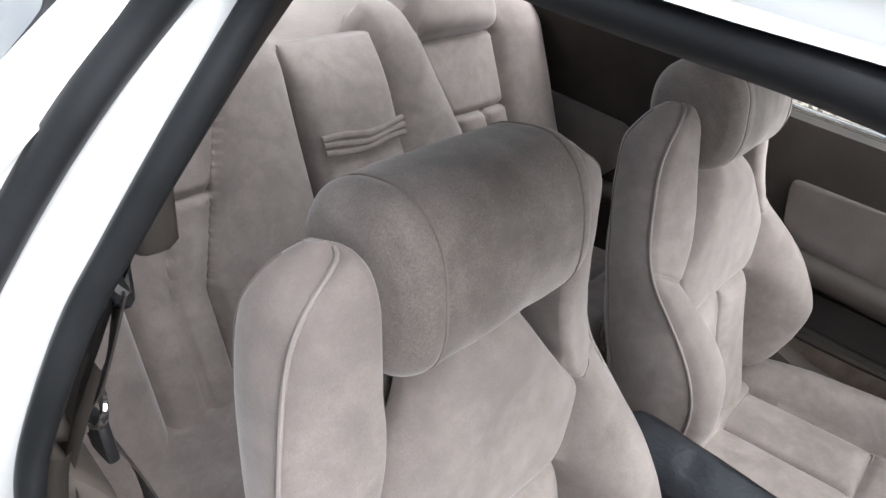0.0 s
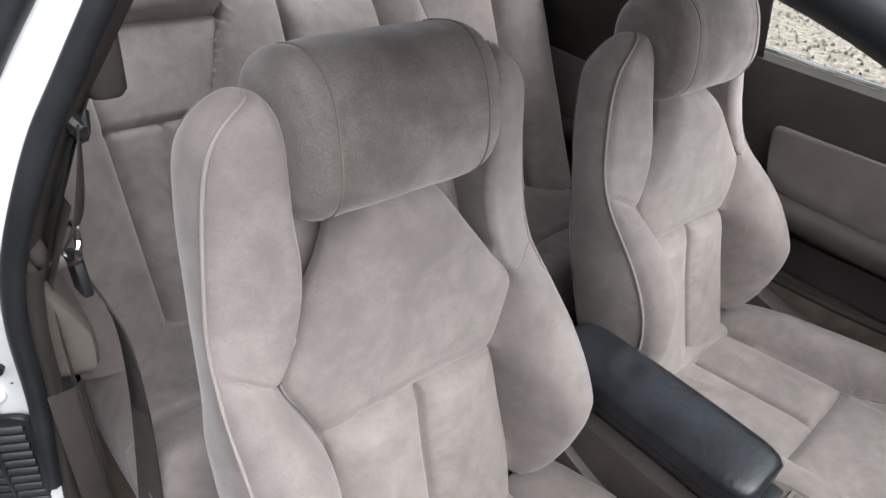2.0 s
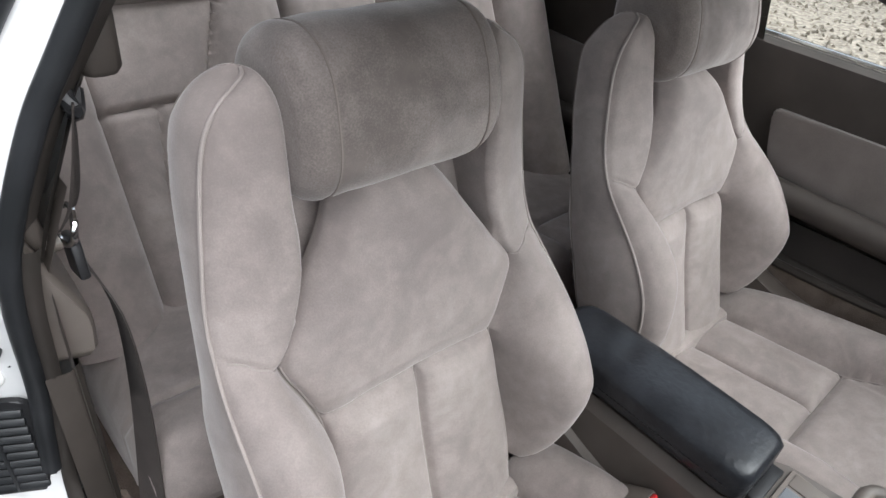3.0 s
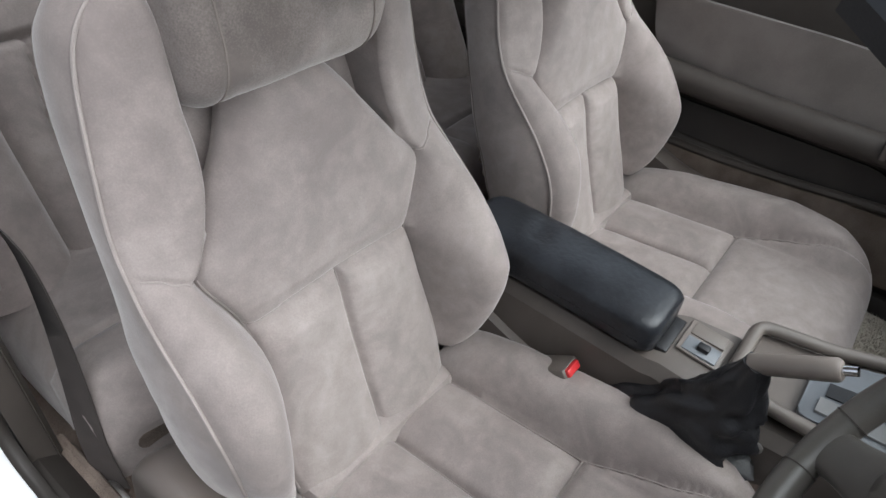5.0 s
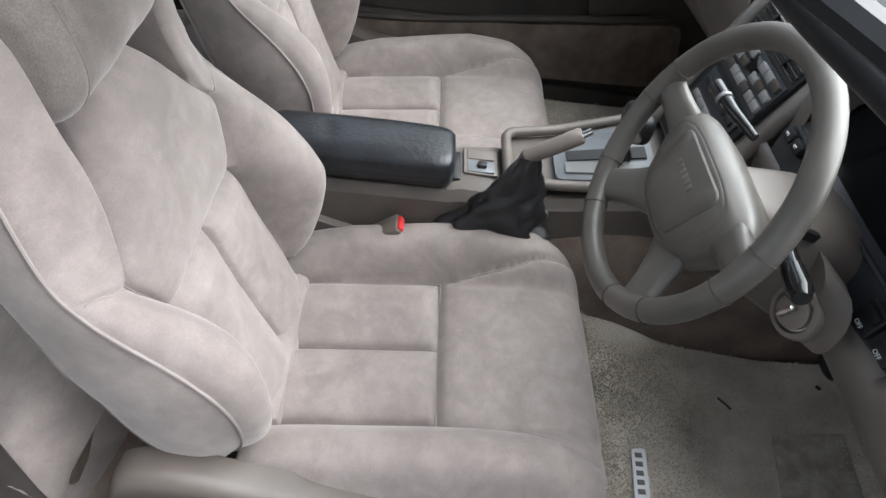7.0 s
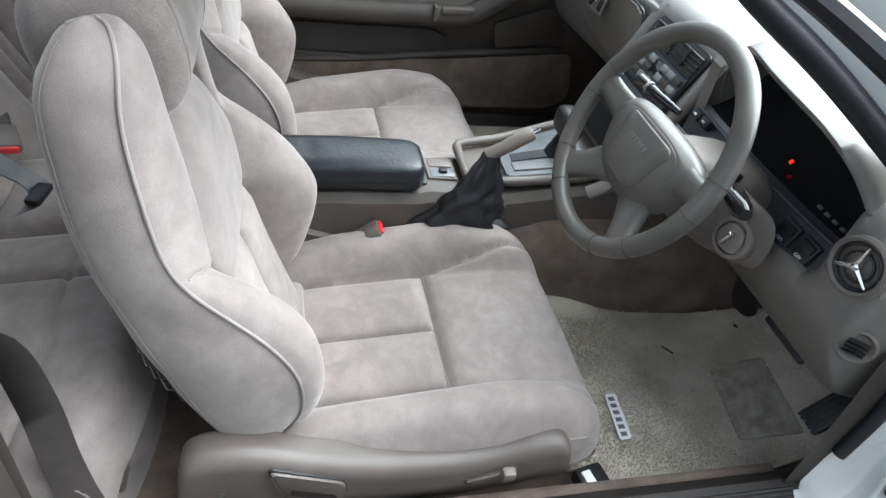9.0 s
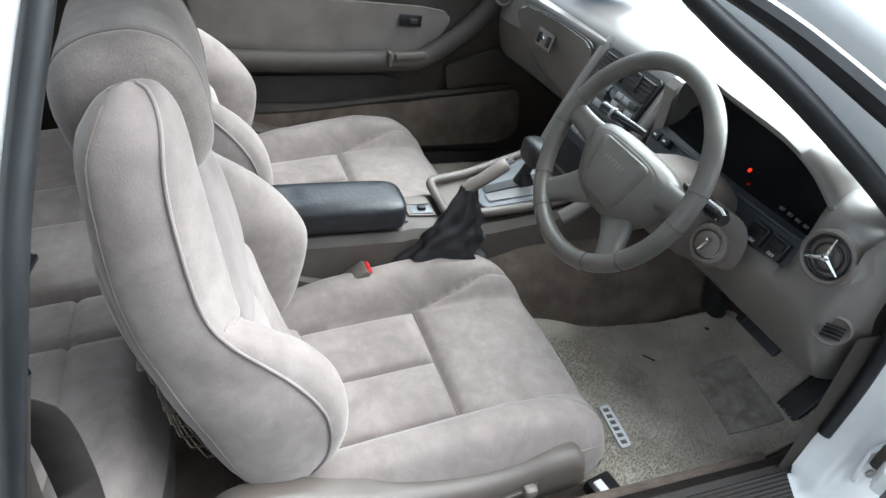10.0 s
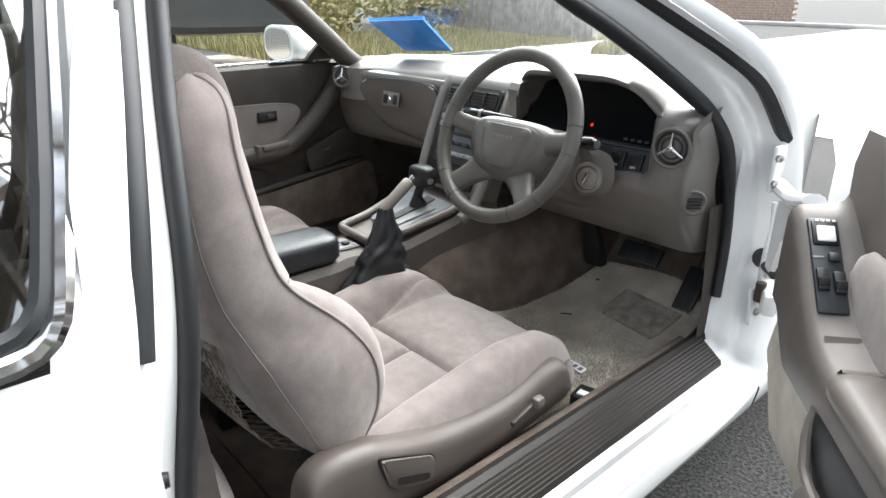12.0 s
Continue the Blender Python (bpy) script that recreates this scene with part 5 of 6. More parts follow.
part("cushion", sheet(rear_cushion, 110, 44, (0, 0, -0.12)), VELOUR, rear_seat, sharp=80)
part("front_skirt", box((0, -0.985, 0.37), (1.12, 0.03, 0.12), 0.01), CARPET, rear_seat, "brown carpet skirt")


def buckle(name, c, turn, label):
    b = thing(name, c, label, "seat belt buckle", "buckles")
    m = turn.to_3x3()
    part("case", box(Vector(c) + m @ Vector((0, 0, -0.035)), (0.045, 0.022, 0.075), 0.007, m), PLASTIC, b)
    part("release", box(Vector(c) + m @ Vector((0, 0.0, 0.002)), (0.032, 0.014, 0.011), 0.003, m), RED, b, "red release button")
    part("stalk", box(Vector(c) + m @ Vector((0, 0, -0.105)), (0.03, 0.014, 0.09), 0.005, m), PLASTIC_DARK, b)
    return b


buckle("belt_buckle", (0.088, -0.545, 0.478), Matrix.Rotation(radians(-52), 4, "X"), "dark seat belt buckle with red button beside the console")
buckle("belt_buckle", (-0.07, -1.235, 0.54), Matrix.Rotation(radians(-100), 4, "X") @ Matrix.Rotation(1.2, 4, "Y"), "dark seat belt buckle lying on the rear cushion")
buckle("belt_buckle", (0.17, -1.245, 0.55), Matrix.Rotation(radians(-75), 4, "X") @ Matrix.Rotation(-0.6, 4, "Z"), "dark seat belt buckle lying on the rear cushion")

lap = thing("lap_belt", (0.06, -1.2, 0.55), "grey webbing lap belt with black tongue on rear cushion", "seat belt")


def ribbon(points, half, side):
    """A flat webbing along points, its width along one direction."""
    w, t = Vector(side).normalized() * half, Vector((0, 0.0008, 0.0012))
    return loft([[p - w - t, p + w - t, p + w + t, p - w + t] for p in points])


part("webbing", ribbon(spline([(0.02, -1.285, 0.60), (0.03, -1.24, 0.592), (0.045, -1.20, 0.575), (0.05, -1.165, 0.552), (0.075, -1.15, 0.543), (0.12, -1.16, 0.542)], 28), 0.022, (0.75, -0.5, 0.2)), BELT_GREY, lap)
part("tongue", box((0.014, -1.292, 0.608), (0.05, 0.03, 0.012), 0.003, Matrix.Rotation(0.5, 3, "Z")), BLACK, lap, "black tongue")
part("adjuster", box((0.085, -1.148, 0.552), (0.055, 0.026, 0.012), 0.003, Matrix.Rotation(-0.2, 3, "Z")), BLACK, lap, "black adjuster bar")

# ---- driver's belt and pillar trim ----
trim = thing("pillar_trim_panel", (0.62, -1.08, 0.7), "taupe plastic pillar trim panel", "trim panel")
part("lower_panel", loft([[(x, y + 0.02 * (0.65 - z), z) for x, y in ((0.672, -1.052), (0.645, -1.05), (0.633, -1.058), (0.628, -1.085), (0.622, -1.22))] for z in (0.32, 0.5, 0.655)], False, False), PLASTIC_DARK, trim, sharp=60)
COVER = [(0.868, 0.654, -1.020), (0.85, 0.650, -1.026), (0.80, 0.634, -1.036), (0.755, 0.616, -1.046), (0.735, 0.609, -1.050), (0.722, 0.605, -1.053), (0.70, 0.604, -1.055), (0.668, 0.606, -1.058), (0.656, 0.612, -1.064), (0.652, 0.630, -1.075)]
part("retractor_cover", loft([[(0.66, y - 0.012, z), (x + 0.016, y - 0.002, z), (x + 0.006, y, z), (x + 0.001, y - 0.006, z), (x, y - 0.018, z), (x - 0.004, -1.25, z)] for z, x, y in COVER], False, False), PLASTIC_PALE, trim, "rounded grey-taupe retractor cover", sharp=50)
LOWER = [i for i in range(len(EDGE)) if EDGE[i].y < -0.93 and EDGE[i].z < 0.87]
part("edge_strip", rim([(-0.004, -0.008), (-0.010, -0.011), (-0.012, -0.018), (-0.008, -0.026)], min(LOWER), max(LOWER) + 1), SCUFF, trim, "narrow brown edge strip", sharp=60)
part("upper_panel", loft([[(x - 0.01, y - 0.012, z), (x - 0.03, y - 0.05, z), (x - 0.025, y - 0.10, z)] for x, y, z in ((0.66, -1.04, 0.78), (0.64, -1.02, 0.87), (0.60, -1.005, 0.98), (0.565, -0.995, 1.06), (0.525, -0.97, 1.15), (0.49, -0.93, 1.23))], False, False), PLASTIC_DARK, trim)
belt = thing("seat_belt", (0.59, -1.05, 0.8), "brown webbing seat belt hanging at the pillar", "seat belt")
part("upper_cover", loft([[(x, yy, z) for x, yy in oval(0.552, -1.035, 0.02 * s, 0.026 * s, 16, 3)] for z, s in ((1.015, 0.8), (1.022, 1), (1.07, 1), (1.085, 0.7))]), PLASTIC_DARK, belt, "dark anchor cover")
part("guide", tube(spline([(0.570, -1.04, 1.045), (0.580, -1.035, 1.035), (0.588, -1.018, 1.01), (0.586, -1.008, 0.992), (0.580, -1.022, 0.985), (0.575, -1.035, 1.0)], 16), 0.008, 8), BLACK, belt, "black guide loop")


def strap(points, half, side, bm=None):
    """A flat webbing along points, with its width along side at each point."""
    rows = []
    for p, w in zip(points, side):
        w = Vector(w).normalized() * half
        t = Vector((0.0012, 0.0004, 0.0006))
        rows.append([p - w - t, p + w - t, p + w + t, p - w + t])
    return loft(rows, True, True, bm)


N = 24
up = spline([(0.582, -1.018, 1.0), (0.585, -1.045, 0.93), (0.592, -1.065, 0.87), (0.602, -1.078, 0.838)], N)
part("upper_webbing", strap(up, 0.022, [(0.25 + 0.4 * k / N, 1, 0.1) for k in range(N)]), WEBBING, belt, sharp=80)
ring = part("tongue_ring", tube(spline([(0.60, -1.055, 0.845), (0.595, -1.08, 0.855), (0.607, -1.10, 0.84), (0.612, -1.085, 0.815), (0.605, -1.06, 0.82)], 24, closed=True), 0.004, 8, closed=True), CHROME, belt, "chrome tongue ring")
part("tongue", box((0.603, -1.075, 0.795), (0.012, 0.045, 0.05), 0.004, Matrix.Rotation(0.3, 3, "X")), BLACK, belt, "black tongue")
low = spline([(0.603, -1.085, 0.80), (0.59, -1.075, 0.765), (0.581, -1.04, 0.72), (0.583, -1.025, 0.62), (0.592, -1.018, 0.50), (0.605, -1.0, 0.40), (0.61, -0.97, 0.33)], N)
part("lower_webbing", strap(low, 0.023, [(0.15 - 0.75 * k / N, 1, 0.35 - 0.4 * k / N) for k in range(N)]), WEBBING, belt, sharp=80)
part("floor_anchor", box((0.612, -0.955, 0.325), (0.012, 0.05, 0.03), 0.004), STEEL, belt, "steel floor anchor")
hook = thing("trim_hook", (0.66, -1.075, 0.84), "dark plastic grab hook on the pillar", "hook")
part("hook_arm", tube(spline([(0.645, -1.05, 0.93), (0.64, -1.062, 0.86), (0.632, -1.07, 0.825), (0.615, -1.072, 0.822)], 14), 0.011, 10), PLASTIC, hook)

# ---- centre console ----
console = thing("centre_console", (-0.02, -0.4, 0.4), "taupe centre console with black armrest and grey selector plate", "console")
CS = [(-0.82, -0.085, 0.056, 0.535), (-0.46, -0.085, 0.056, 0.535), (-0.44, -0.09, 0.056, 0.540), (-0.37, -0.105, 0.056, 0.536), (-0.345, -0.11, 0.054, 0.53), (-0.25, -0.13, 0.052, 0.535), (-0.10, -0.17, 0.06, 0.565), (0.03, -0.19, 0.085, 0.63)]
part("console_body", loft([[(l - 0.03, y, 0.30), (l - 0.004, y, h - 0.02), (l + 0.012, y, h), (r - 0.012, y, h), (r + 0.002, y, h - 0.018), (r + 0.006, y, 0.46), (r + 0.014, y, 0.30)] for y, l, r, h in CS], False, False), CONSOLE_SKIN, console, sharp=30)
rows = []
for k in range(37):
    t = k / 36
    y = -0.80 + 0.343 * t
    e = max(0.0, 1 - min(t, 1 - t) / 0.13)
    s = (1 - e**2.4) ** 0.5 if e < 1 else 0.15
    s = 0.72 + 0.28 * s
    rise = 0.004 * math.sin(math.pi * t)
    row = []
    for x, z in oval(-0.004, 0.571, 0.062 * s, 0.036 * (0.3 + 0.7 * s), 40, 3.6):
        dent = 0.0045 * math.exp(-(((t - 0.33) / 0.05) ** 2)) * math.exp(-(((x + 0.01 - 0.3 * (t - 0.33)) / 0.03) ** 2)) if z > 0.58 else 0
        stitch = 0.0022 * math.exp(-(((z - 0.568) / 0.0025) ** 2)) if abs(x + 0.004) > 0.05 else 0
        row.append((x - math.copysign(stitch, x), y, z + rise - dent))
    rows.append(row)
pad_arm = part("armrest_lid", loft(rows), BLACK_LEATHER, console, "worn black leather armrest", sharp=70)
for k in range(46):
    part("stitch", box((0.0578, -0.785 + 0.0068 * k, 0.5685), (0.0014, 0.0042, 0.0014), 0), RUBBER, pad_arm)
part("catch_recess", box((-0.02, -0.450, 0.538), (0.08, 0.02, 0.012), 0.003), BLACK, console)
plate = part("switch_plate", box((-0.035, -0.402, 0.541), (0.072, 0.066, 0.006), 0.003, Matrix.Rotation(-0.05, 3, "X")), PLASTIC_PALE, console)
part("blank", box((-0.053, -0.402, 0.5445), (0.028, 0.052, 0.005), 0.002), PLASTIC, plate)
part("mirror_switch_base", box((-0.018, -0.402, 0.5445), (0.032, 0.052, 0.005), 0.002), TRAY_GREY, plate)
part("mirror_knob", box((-0.018, -0.40, 0.550), (0.014, 0.018, 0.01), 0.003), BLACK, plate, "small black switch knob")
# selector tray
TR = [(-0.118, -0.352, 0.556), (0.022, -0.352, 0.552), (0.028, -0.25, 0.558), (0.045, -0.10, 0.585), (0.06, -0.03, 0.62), (-0.165, -0.03, 0.628), (-0.155, -0.10, 0.598), (-0.132, -0.25, 0.565)]
part("tray_rim", tube(rounded(TR, 0.02), 0.0105, 8, closed=True), PLASTIC, console, "taupe plastic tray rim", sharp=80)
part("tray_floor", prism([(x * 0.98 - 0.001, y, z - 0.016) for x, y, z in TR], (0, 0, 1), 0.003), PLASTIC, console)
SEL = [(-0.105, -0.262, 0.556), (0.012, -0.262, 0.552), (0.032, -0.08, 0.586), (-0.135, -0.08, 0.596)]
sel = part("selector_plate", prism(rounded(SEL, 0.012), (0, -0.2, 1), 0.008, bevel=0.003), TRAY_GREY, console, "silver-grey selector plate")
part("gate", prism([(-0.062, -0.24, 0.566), (-0.035, -0.24, 0.566), (-0.028, -0.095, 0.597), (-0.06, -0.095, 0.598)], (0, -0.2, 1), 0.003), BLACK, sel)
part("lens_strip", prism([(-0.028, -0.245, 0.5655), (0.0, -0.245, 0.565), (0.012, -0.13, 0.586), (-0.022, -0.13, 0.587)], (0, -0.2, 1), 0.004, bevel=0.001), GREY_BUTTON, sel)
part("screw", lathe([(0.009, 0), (0.009, 0.002), (0.004, 0.004)], (0.066, -0.282, 0.518), (1, 0, 0.25), 14), STEEL, console)
lever = thing("gear_selector", (-0.05, -0.14, 0.6), "dark T-handle automatic gear selector", "gear lever")
part("shaft", tube([(-0.045, -0.142, 0.585), (-0.044, -0.145, 0.615), (-0.032, -0.140, 0.65)], [0.016, 0.013, 0.012], 12), BLACK, lever)
part("skirt", tube([(-0.045, -0.142, 0.585), (-0.044, -0.144, 0.60), (-0.044, -0.146, 0.616)], [0.028, 0.022, 0.013], 14, flat=0.8), BLACK, lever, "black rubber skirt")
part("handle", loft([[(x, y, z) for y, z in oval(-0.138, 0.672, 0.025 * s, 0.030 * s, 22, 3.6)] for x, s in ((-0.066, 0.6), (-0.062, 0.88), (-0.05, 1.0), (-0.02, 1.0), (-0.004, 0.94), (0.006, 0.7))]), BLACK, lever, "moulded handle", sharp=60)
part("lock_button", tube([(0.004, -0.146, 0.668), (0.015, -0.148, 0.667)], 0.0085, 12), SILVER, lever, "silver button")

# ---- hand brake ----
brake = thing("hand_brake", (0.07, -0.42, 0.45), "taupe hand brake lever in a creased black gaiter", "hand brake")
rows = []
B0, B1 = Vector((0.072, -0.41, 0.445)), Vector((0.062, -0.333, 0.647))
for k in range(29):
    t = k / 28
    c = B0.lerp(B1, t) + Vector((0, 0.02 * math.sin(math.pi * t), 0))
    ly, lx = 0.105 * (1 - t) ** 1.3 + 0.017, 0.026 * (1 - t) + 0.016
    row = []
    for i in range(44):
        a = 2 * math.pi * i / 44
        fold = 1 + 0.15 * (1 - 0.5 * t) * math.sin(5 * a + 9 * t + 2.2 * math.sin(11 * t)) + 0.2 * noise.noise((math.cos(a) * 2.2, math.sin(a) * 2.2, t * 9))
        tilt = 0.55 * math.cos(a) * ly * (1 - t)
        row.append((c.x + lx * fold * math.sin(a), c.y + ly * fold * math.cos(a), c.z + tilt * 0.35))
    rows.append(row)
part("gaiter", loft(rows), BLACK_VINYL, brake, "creased black vinyl gaiter", sharp=55)
AX = Vector((0.0, 0.088, 0.062)).normalized()
part("grip", tube([B1 - AX * 0.01 + AX * d for d in (0, 0.006, 0.04, 0.08, 0.098, 0.102)], [0.0125, 0.0135, 0.014, 0.0145, 0.0145, 0.012], 14), PLASTIC_PALE, brake, "ribbed taupe grip")
part("button", tube([B1 + AX * 0.09, B1 + AX * 0.108], 0.0062, 12), CHROME, brake, "chrome release button")

# ---- floor mats and pedals ----
def pile(outline, z_of, count, seed, size):
    """Tufts of a carpet's pile over an outline, as one mesh."""
    rnd = random.Random(seed)
    xs, ys = [p[0] for p in outline], [p[1] for p in outline]
    k = len(outline)
    verts, faces = [], []
    while len(faces) < count * 3:
        x, y = rnd.uniform(min(xs), max(xs)), rnd.uniform(min(ys), max(ys))
        hit = False
        for i in range(k):
            (ax, ay), (bx, by) = outline[i], outline[(i + 1) % k]
            if (ay > y) != (by > y) and x < ax + (y - ay) / (by - ay) * (bx - ax):
                hit = not hit
        if not hit:
            continue
        z, h, r, a = z_of(x, y), rnd.uniform(0.5, 1.2) * size, rnd.uniform(0.6, 1.1) * 0.3 * size, rnd.uniform(0, 6.28)
        n = len(verts)
        for q in range(3):
            verts.append((x + r * math.cos(a + 2.1 * q), y + r * math.sin(a + 2.1 * q), z))
        verts.append((x + rnd.uniform(-0.5, 0.5) * size, y + rnd.uniform(-0.5, 0.5) * size, z + h))
        faces += [(n, n + 1, n + 3), (n + 1, n + 2, n + 3), (n + 2, n, n + 3)]
    return verts, faces


def floor_z(x, y):
    return 0.288 + max(0.0, y - 0.05) * 0.20 + max(0.0, y - 0.18) * 0.18 + 0.55 * max(0.0, 0.165 - x) * (1 if x > 0 else 0) + 0.004 * noise.noise((x * 9, y * 9, 1))


def floor_mat(name, outline, label, seed, tufts):
    m = thing(name, (sum(p[0] for p in outline) / len(outline), sum(p[1] for p in outline) / len(outline), 0.29), label, "floor mat", "floor mats")
    at = ORIGIN[m.name]
    fine = [p for p in rounded([(x, y, 0) for x, y in outline], 0.04, 5)]
    one = bmesh.new()
    f = one.faces.new([one.verts.new((p.x, p.y, 0)) for p in fine])
    bmesh.ops.triangulate(one, faces=[f])
    bmesh.ops.subdivide_edges(one, edges=one.edges[:], cuts=5, use_grid_fill=True)
    ext = bmesh.ops.extrude_face_region(one, geom=one.faces[:])
    for v in one.verts:
        v.co.z = floor_z(v.co.x, v.co.y) + 0.002
    for v in (g for g in ext["geom"] if isinstance(g, bmesh.types.BMVert)):
        v.co.z += 0.010
    part("backing", one, MAT, m, sharp=60)
    verts, faces = pile([(p.x, p.y) for p in fine], lambda x, y: floor_z(x, y) + 0.0115, tufts, seed, 0.0065)
    me = bpy.data.meshes.new("pile")
    me.from_pydata([Vector(v) - at for v in verts], [], faces)
    me.materials.append(MAT)
    tagged(new("pile", me), "worn beige carpet pile", kind="stuff").parent = m
    return m


DM = [(0.085, -0.42), (0.078, -0.13), (0.125, -0.085), (0.165, -0.01), (0.185, 0.06), (0.215, 0.16), (0.25, 0.33), (0.44, 0.36), (0.60, 0.345), (0.612, 0.1), (0.605, -0.17), (0.56, -0.21), (0.55, -0.42)]
mat = floor_mat("floor_mat", DM, "beige carpet floor mat, worn and stained, in the driver footwell", 4, 26000)


def lay(name, corners, mate, parent, label="", lift=0.016, thick=0.004):
    return part(name, prism(rounded([(x, y, floor_z(x, y) + lift) for x, y in corners], 0.006), (0, -0.1, 1), thick, bevel=0.001), mate, parent, label)


lay("heel_pad", [(0.374, 0.15), (0.38, 0.262), (0.562, 0.245), (0.545, 0.125)], MAT_PAD, mat, "worn grey-brown heel pad", 0.0112)
tab = lay("woven_label", [(0.410, -0.108), (0.408, -0.082), (0.515, -0.094), (0.517, -0.120)], LABEL, mat, "pale woven label", 0.017, 0.003)
for k in range(6):
    x = 0.422 + 0.0165 * k
    part("mark", box((x, -0.0965 - 0.11 * (x - 0.41), floor_z(x, -0.1) + 0.0202), (0.009, 0.013, 0.001), 0.0004), MARKING, tab)
floor_mat("floor_mat", [(-0.64, -0.42), (-0.64, 0.05), (-0.62, 0.28), (-0.28, 0.28), (-0.22, 0.05), (-0.18, -0.12), (-0.18, -0.42)], "beige carpet floor mat in the passenger footwell", 5, 16000)
for name, c, s in (("fallen_twig", (0.31, 0.085), (0.03, 0.004, 0.003)), ("fallen_leaf", (0.52, -0.175), (0.012, 0.014, 0.002)), ("fallen_leaf", (0.29, 0.25), (0.01, 0.007, 0.003))):
    bit = part(name, box((c[0], c[1], floor_z(*c) + 0.019), s, 0.001, Matrix.Rotation(0.7, 3, "Z")), BARK if name == "fallen_twig" else PLASTIC_DARK)
    tagged(bit, "small dry brown bit of litter on the mat", "litter")


def pedal(name, c, size, turn, top, label):
    p = thing(name, c, label, "pedal")
    m = turn.to_3x3()
    pad_ = part("pedal_pad", box(c, size, 0.006, m), RUBBER, p, "ribbed black rubber pad")
    for k in range(5):
        o = (k - 2) * size[0] / 6
        part("rib", box(Vector(c) + m @ Vector((o, 0, size[2] / 2)), (0.004, size[1] * 0.8, 0.004), 0.001, m), RUBBER, pad_)
    part("pedal_arm", tube([Vector(c) - m @ Vector((0, 0, size[2] / 2)), Vector(c) + Vector((0.0, 0.05, 0.05)), Vector(top)], 0.009, 8), BLACK, p)


pedal("brake_pedal", (0.425, 0.235, 0.485), (0.12, 0.055, 0.016), Matrix.Rotation(radians(48), 4, "X"), (0.42, 0.30, 0.66), "wide black rubber brake pedal")
pedal("accelerator_pedal", (0.545, 0.30, 0.40), (0.055, 0.13, 0.016), Matrix.Rotation(radians(52), 4, "X"), (0.55, 0.38, 0.60), "black rubber accelerator pedal")
foot = thing("foot_brace", (0.27, 0.19, 0.42), "black plastic column brace under the dash", "bracket")
part("brace", loft([[(0.275 + x, y0 + y, z) for x, y in oval(0, 0, w, 0.022, 14, 3)] for z, y0, w in ((0.405, 0.255, 0.030), (0.42, 0.25, 0.034), (0.50, 0.225, 0.032), (0.56, 0.20, 0.026), (0.64, 0.18, 0.022))]), BLACK, foot)

# ---- passenger door ----
pdoor = thing("passenger_door", (-0.68, -0.4, 0.6), "taupe passenger door trim with a velour insert, closed", "car door")
PROFILE = [(-0.705, 0.912), (-0.685, 0.914), (-0.672, 0.905), (-0.668, 0.87), (-0.675, 0.80), (-0.678, 0.66), (-0.672, 0.60), (-0.682, 0.585), (-0.69, 0.52), (-0.672, 0.49), (-0.662, 0.48), (-0.666, 0.40), (-0.672, 0.33)]
# Darker than the driver door's PLASTIC: cabin shade is painted into this door's trim.
part("door_panel", loft([[(x, y, z) for x, z in PROFILE] for y in [-1.0 + 0.07 * k for k in range(18)]], False, False), PLASTIC_DARK, pdoor, "taupe upper and lower panel in a shaded tone", sharp=40)
INS = [(-0.80, 0.662), (-0.825, 0.70), (-0.85, 0.793), (-0.48, 0.802), (-0.22, 0.795), (-0.15, 0.785), (-0.128, 0.765), (-0.155, 0.715), (-0.225, 0.668), (-0.5, 0.657)]
# Darker than the driver door's insert, to paint in the shade here.
part("velour_insert", prism([(-0.678, p.x, p.y) for p in rounded([(y, z, 0) for y, z in INS], 0.02)], (1, 0, 0), 0.014, bevel=0.006, seg=3), VELOUR_SHADED, pdoor, "taupe velour insert", sharp=60)
ARM = [(-0.652, -0.98, 0.638), (-0.648, -0.6, 0.636), (-0.645, -0.4, 0.642), (-0.642, -0.30, 0.645), (-0.64, -0.22, 0.650), (-0.642, -0.15, 0.69), (-0.645, -0.08, 0.745), (-0.645, -0.02, 0.81), (-0.645, 0.02, 0.86)]
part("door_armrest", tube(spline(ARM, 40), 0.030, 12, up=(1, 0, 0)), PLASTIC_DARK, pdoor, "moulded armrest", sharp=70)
part("pull_handle", box((-0.620, -0.255, 0.668), (0.022, 0.095, 0.022), 0.008, Matrix.Rotation(0.08, 3, "X")), CONSOLE_SKIN, pdoor, "pull handle")
part("handle_clasp", box((-0.618, -0.318, 0.660), (0.03, 0.012, 0.04), 0.004), CONSOLE_SKIN, pdoor)
part("release_bezel", box((-0.628, -0.123, 0.715), (0.012, 0.10, 0.022), 0.004, Matrix.Rotation(radians(38), 3, "X")), BLACK, pdoor, "dark release bezel")
psw = part("window_switch", box((-0.661, -0.254, 0.757), (0.010, 0.066, 0.032), 0.003), BLACK, pdoor, "black window switch")
part("rocker", box((-0.655, -0.246, 0.757), (0.008, 0.022, 0.014), 0.002), PLASTIC_DARK, psw)
# Flat sheet, its dark colour painting the shade of the pocket.
part("map_pocket", prism([(-0.676, p.x, p.y) for p in rounded([(-0.95, 0.50, 0), (-0.95, 0.575, 0), (-0.31, 0.592, 0), (-0.26, 0.57, 0), (-0.265, 0.51, 0)], 0.025)], (1, 0, 0), 0.006), POCKET_SHADE, pdoor, "dark sheet for the shade in the map pocket")
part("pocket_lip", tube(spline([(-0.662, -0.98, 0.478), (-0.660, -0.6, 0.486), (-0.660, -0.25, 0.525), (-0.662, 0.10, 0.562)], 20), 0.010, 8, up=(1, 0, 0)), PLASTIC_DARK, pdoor)
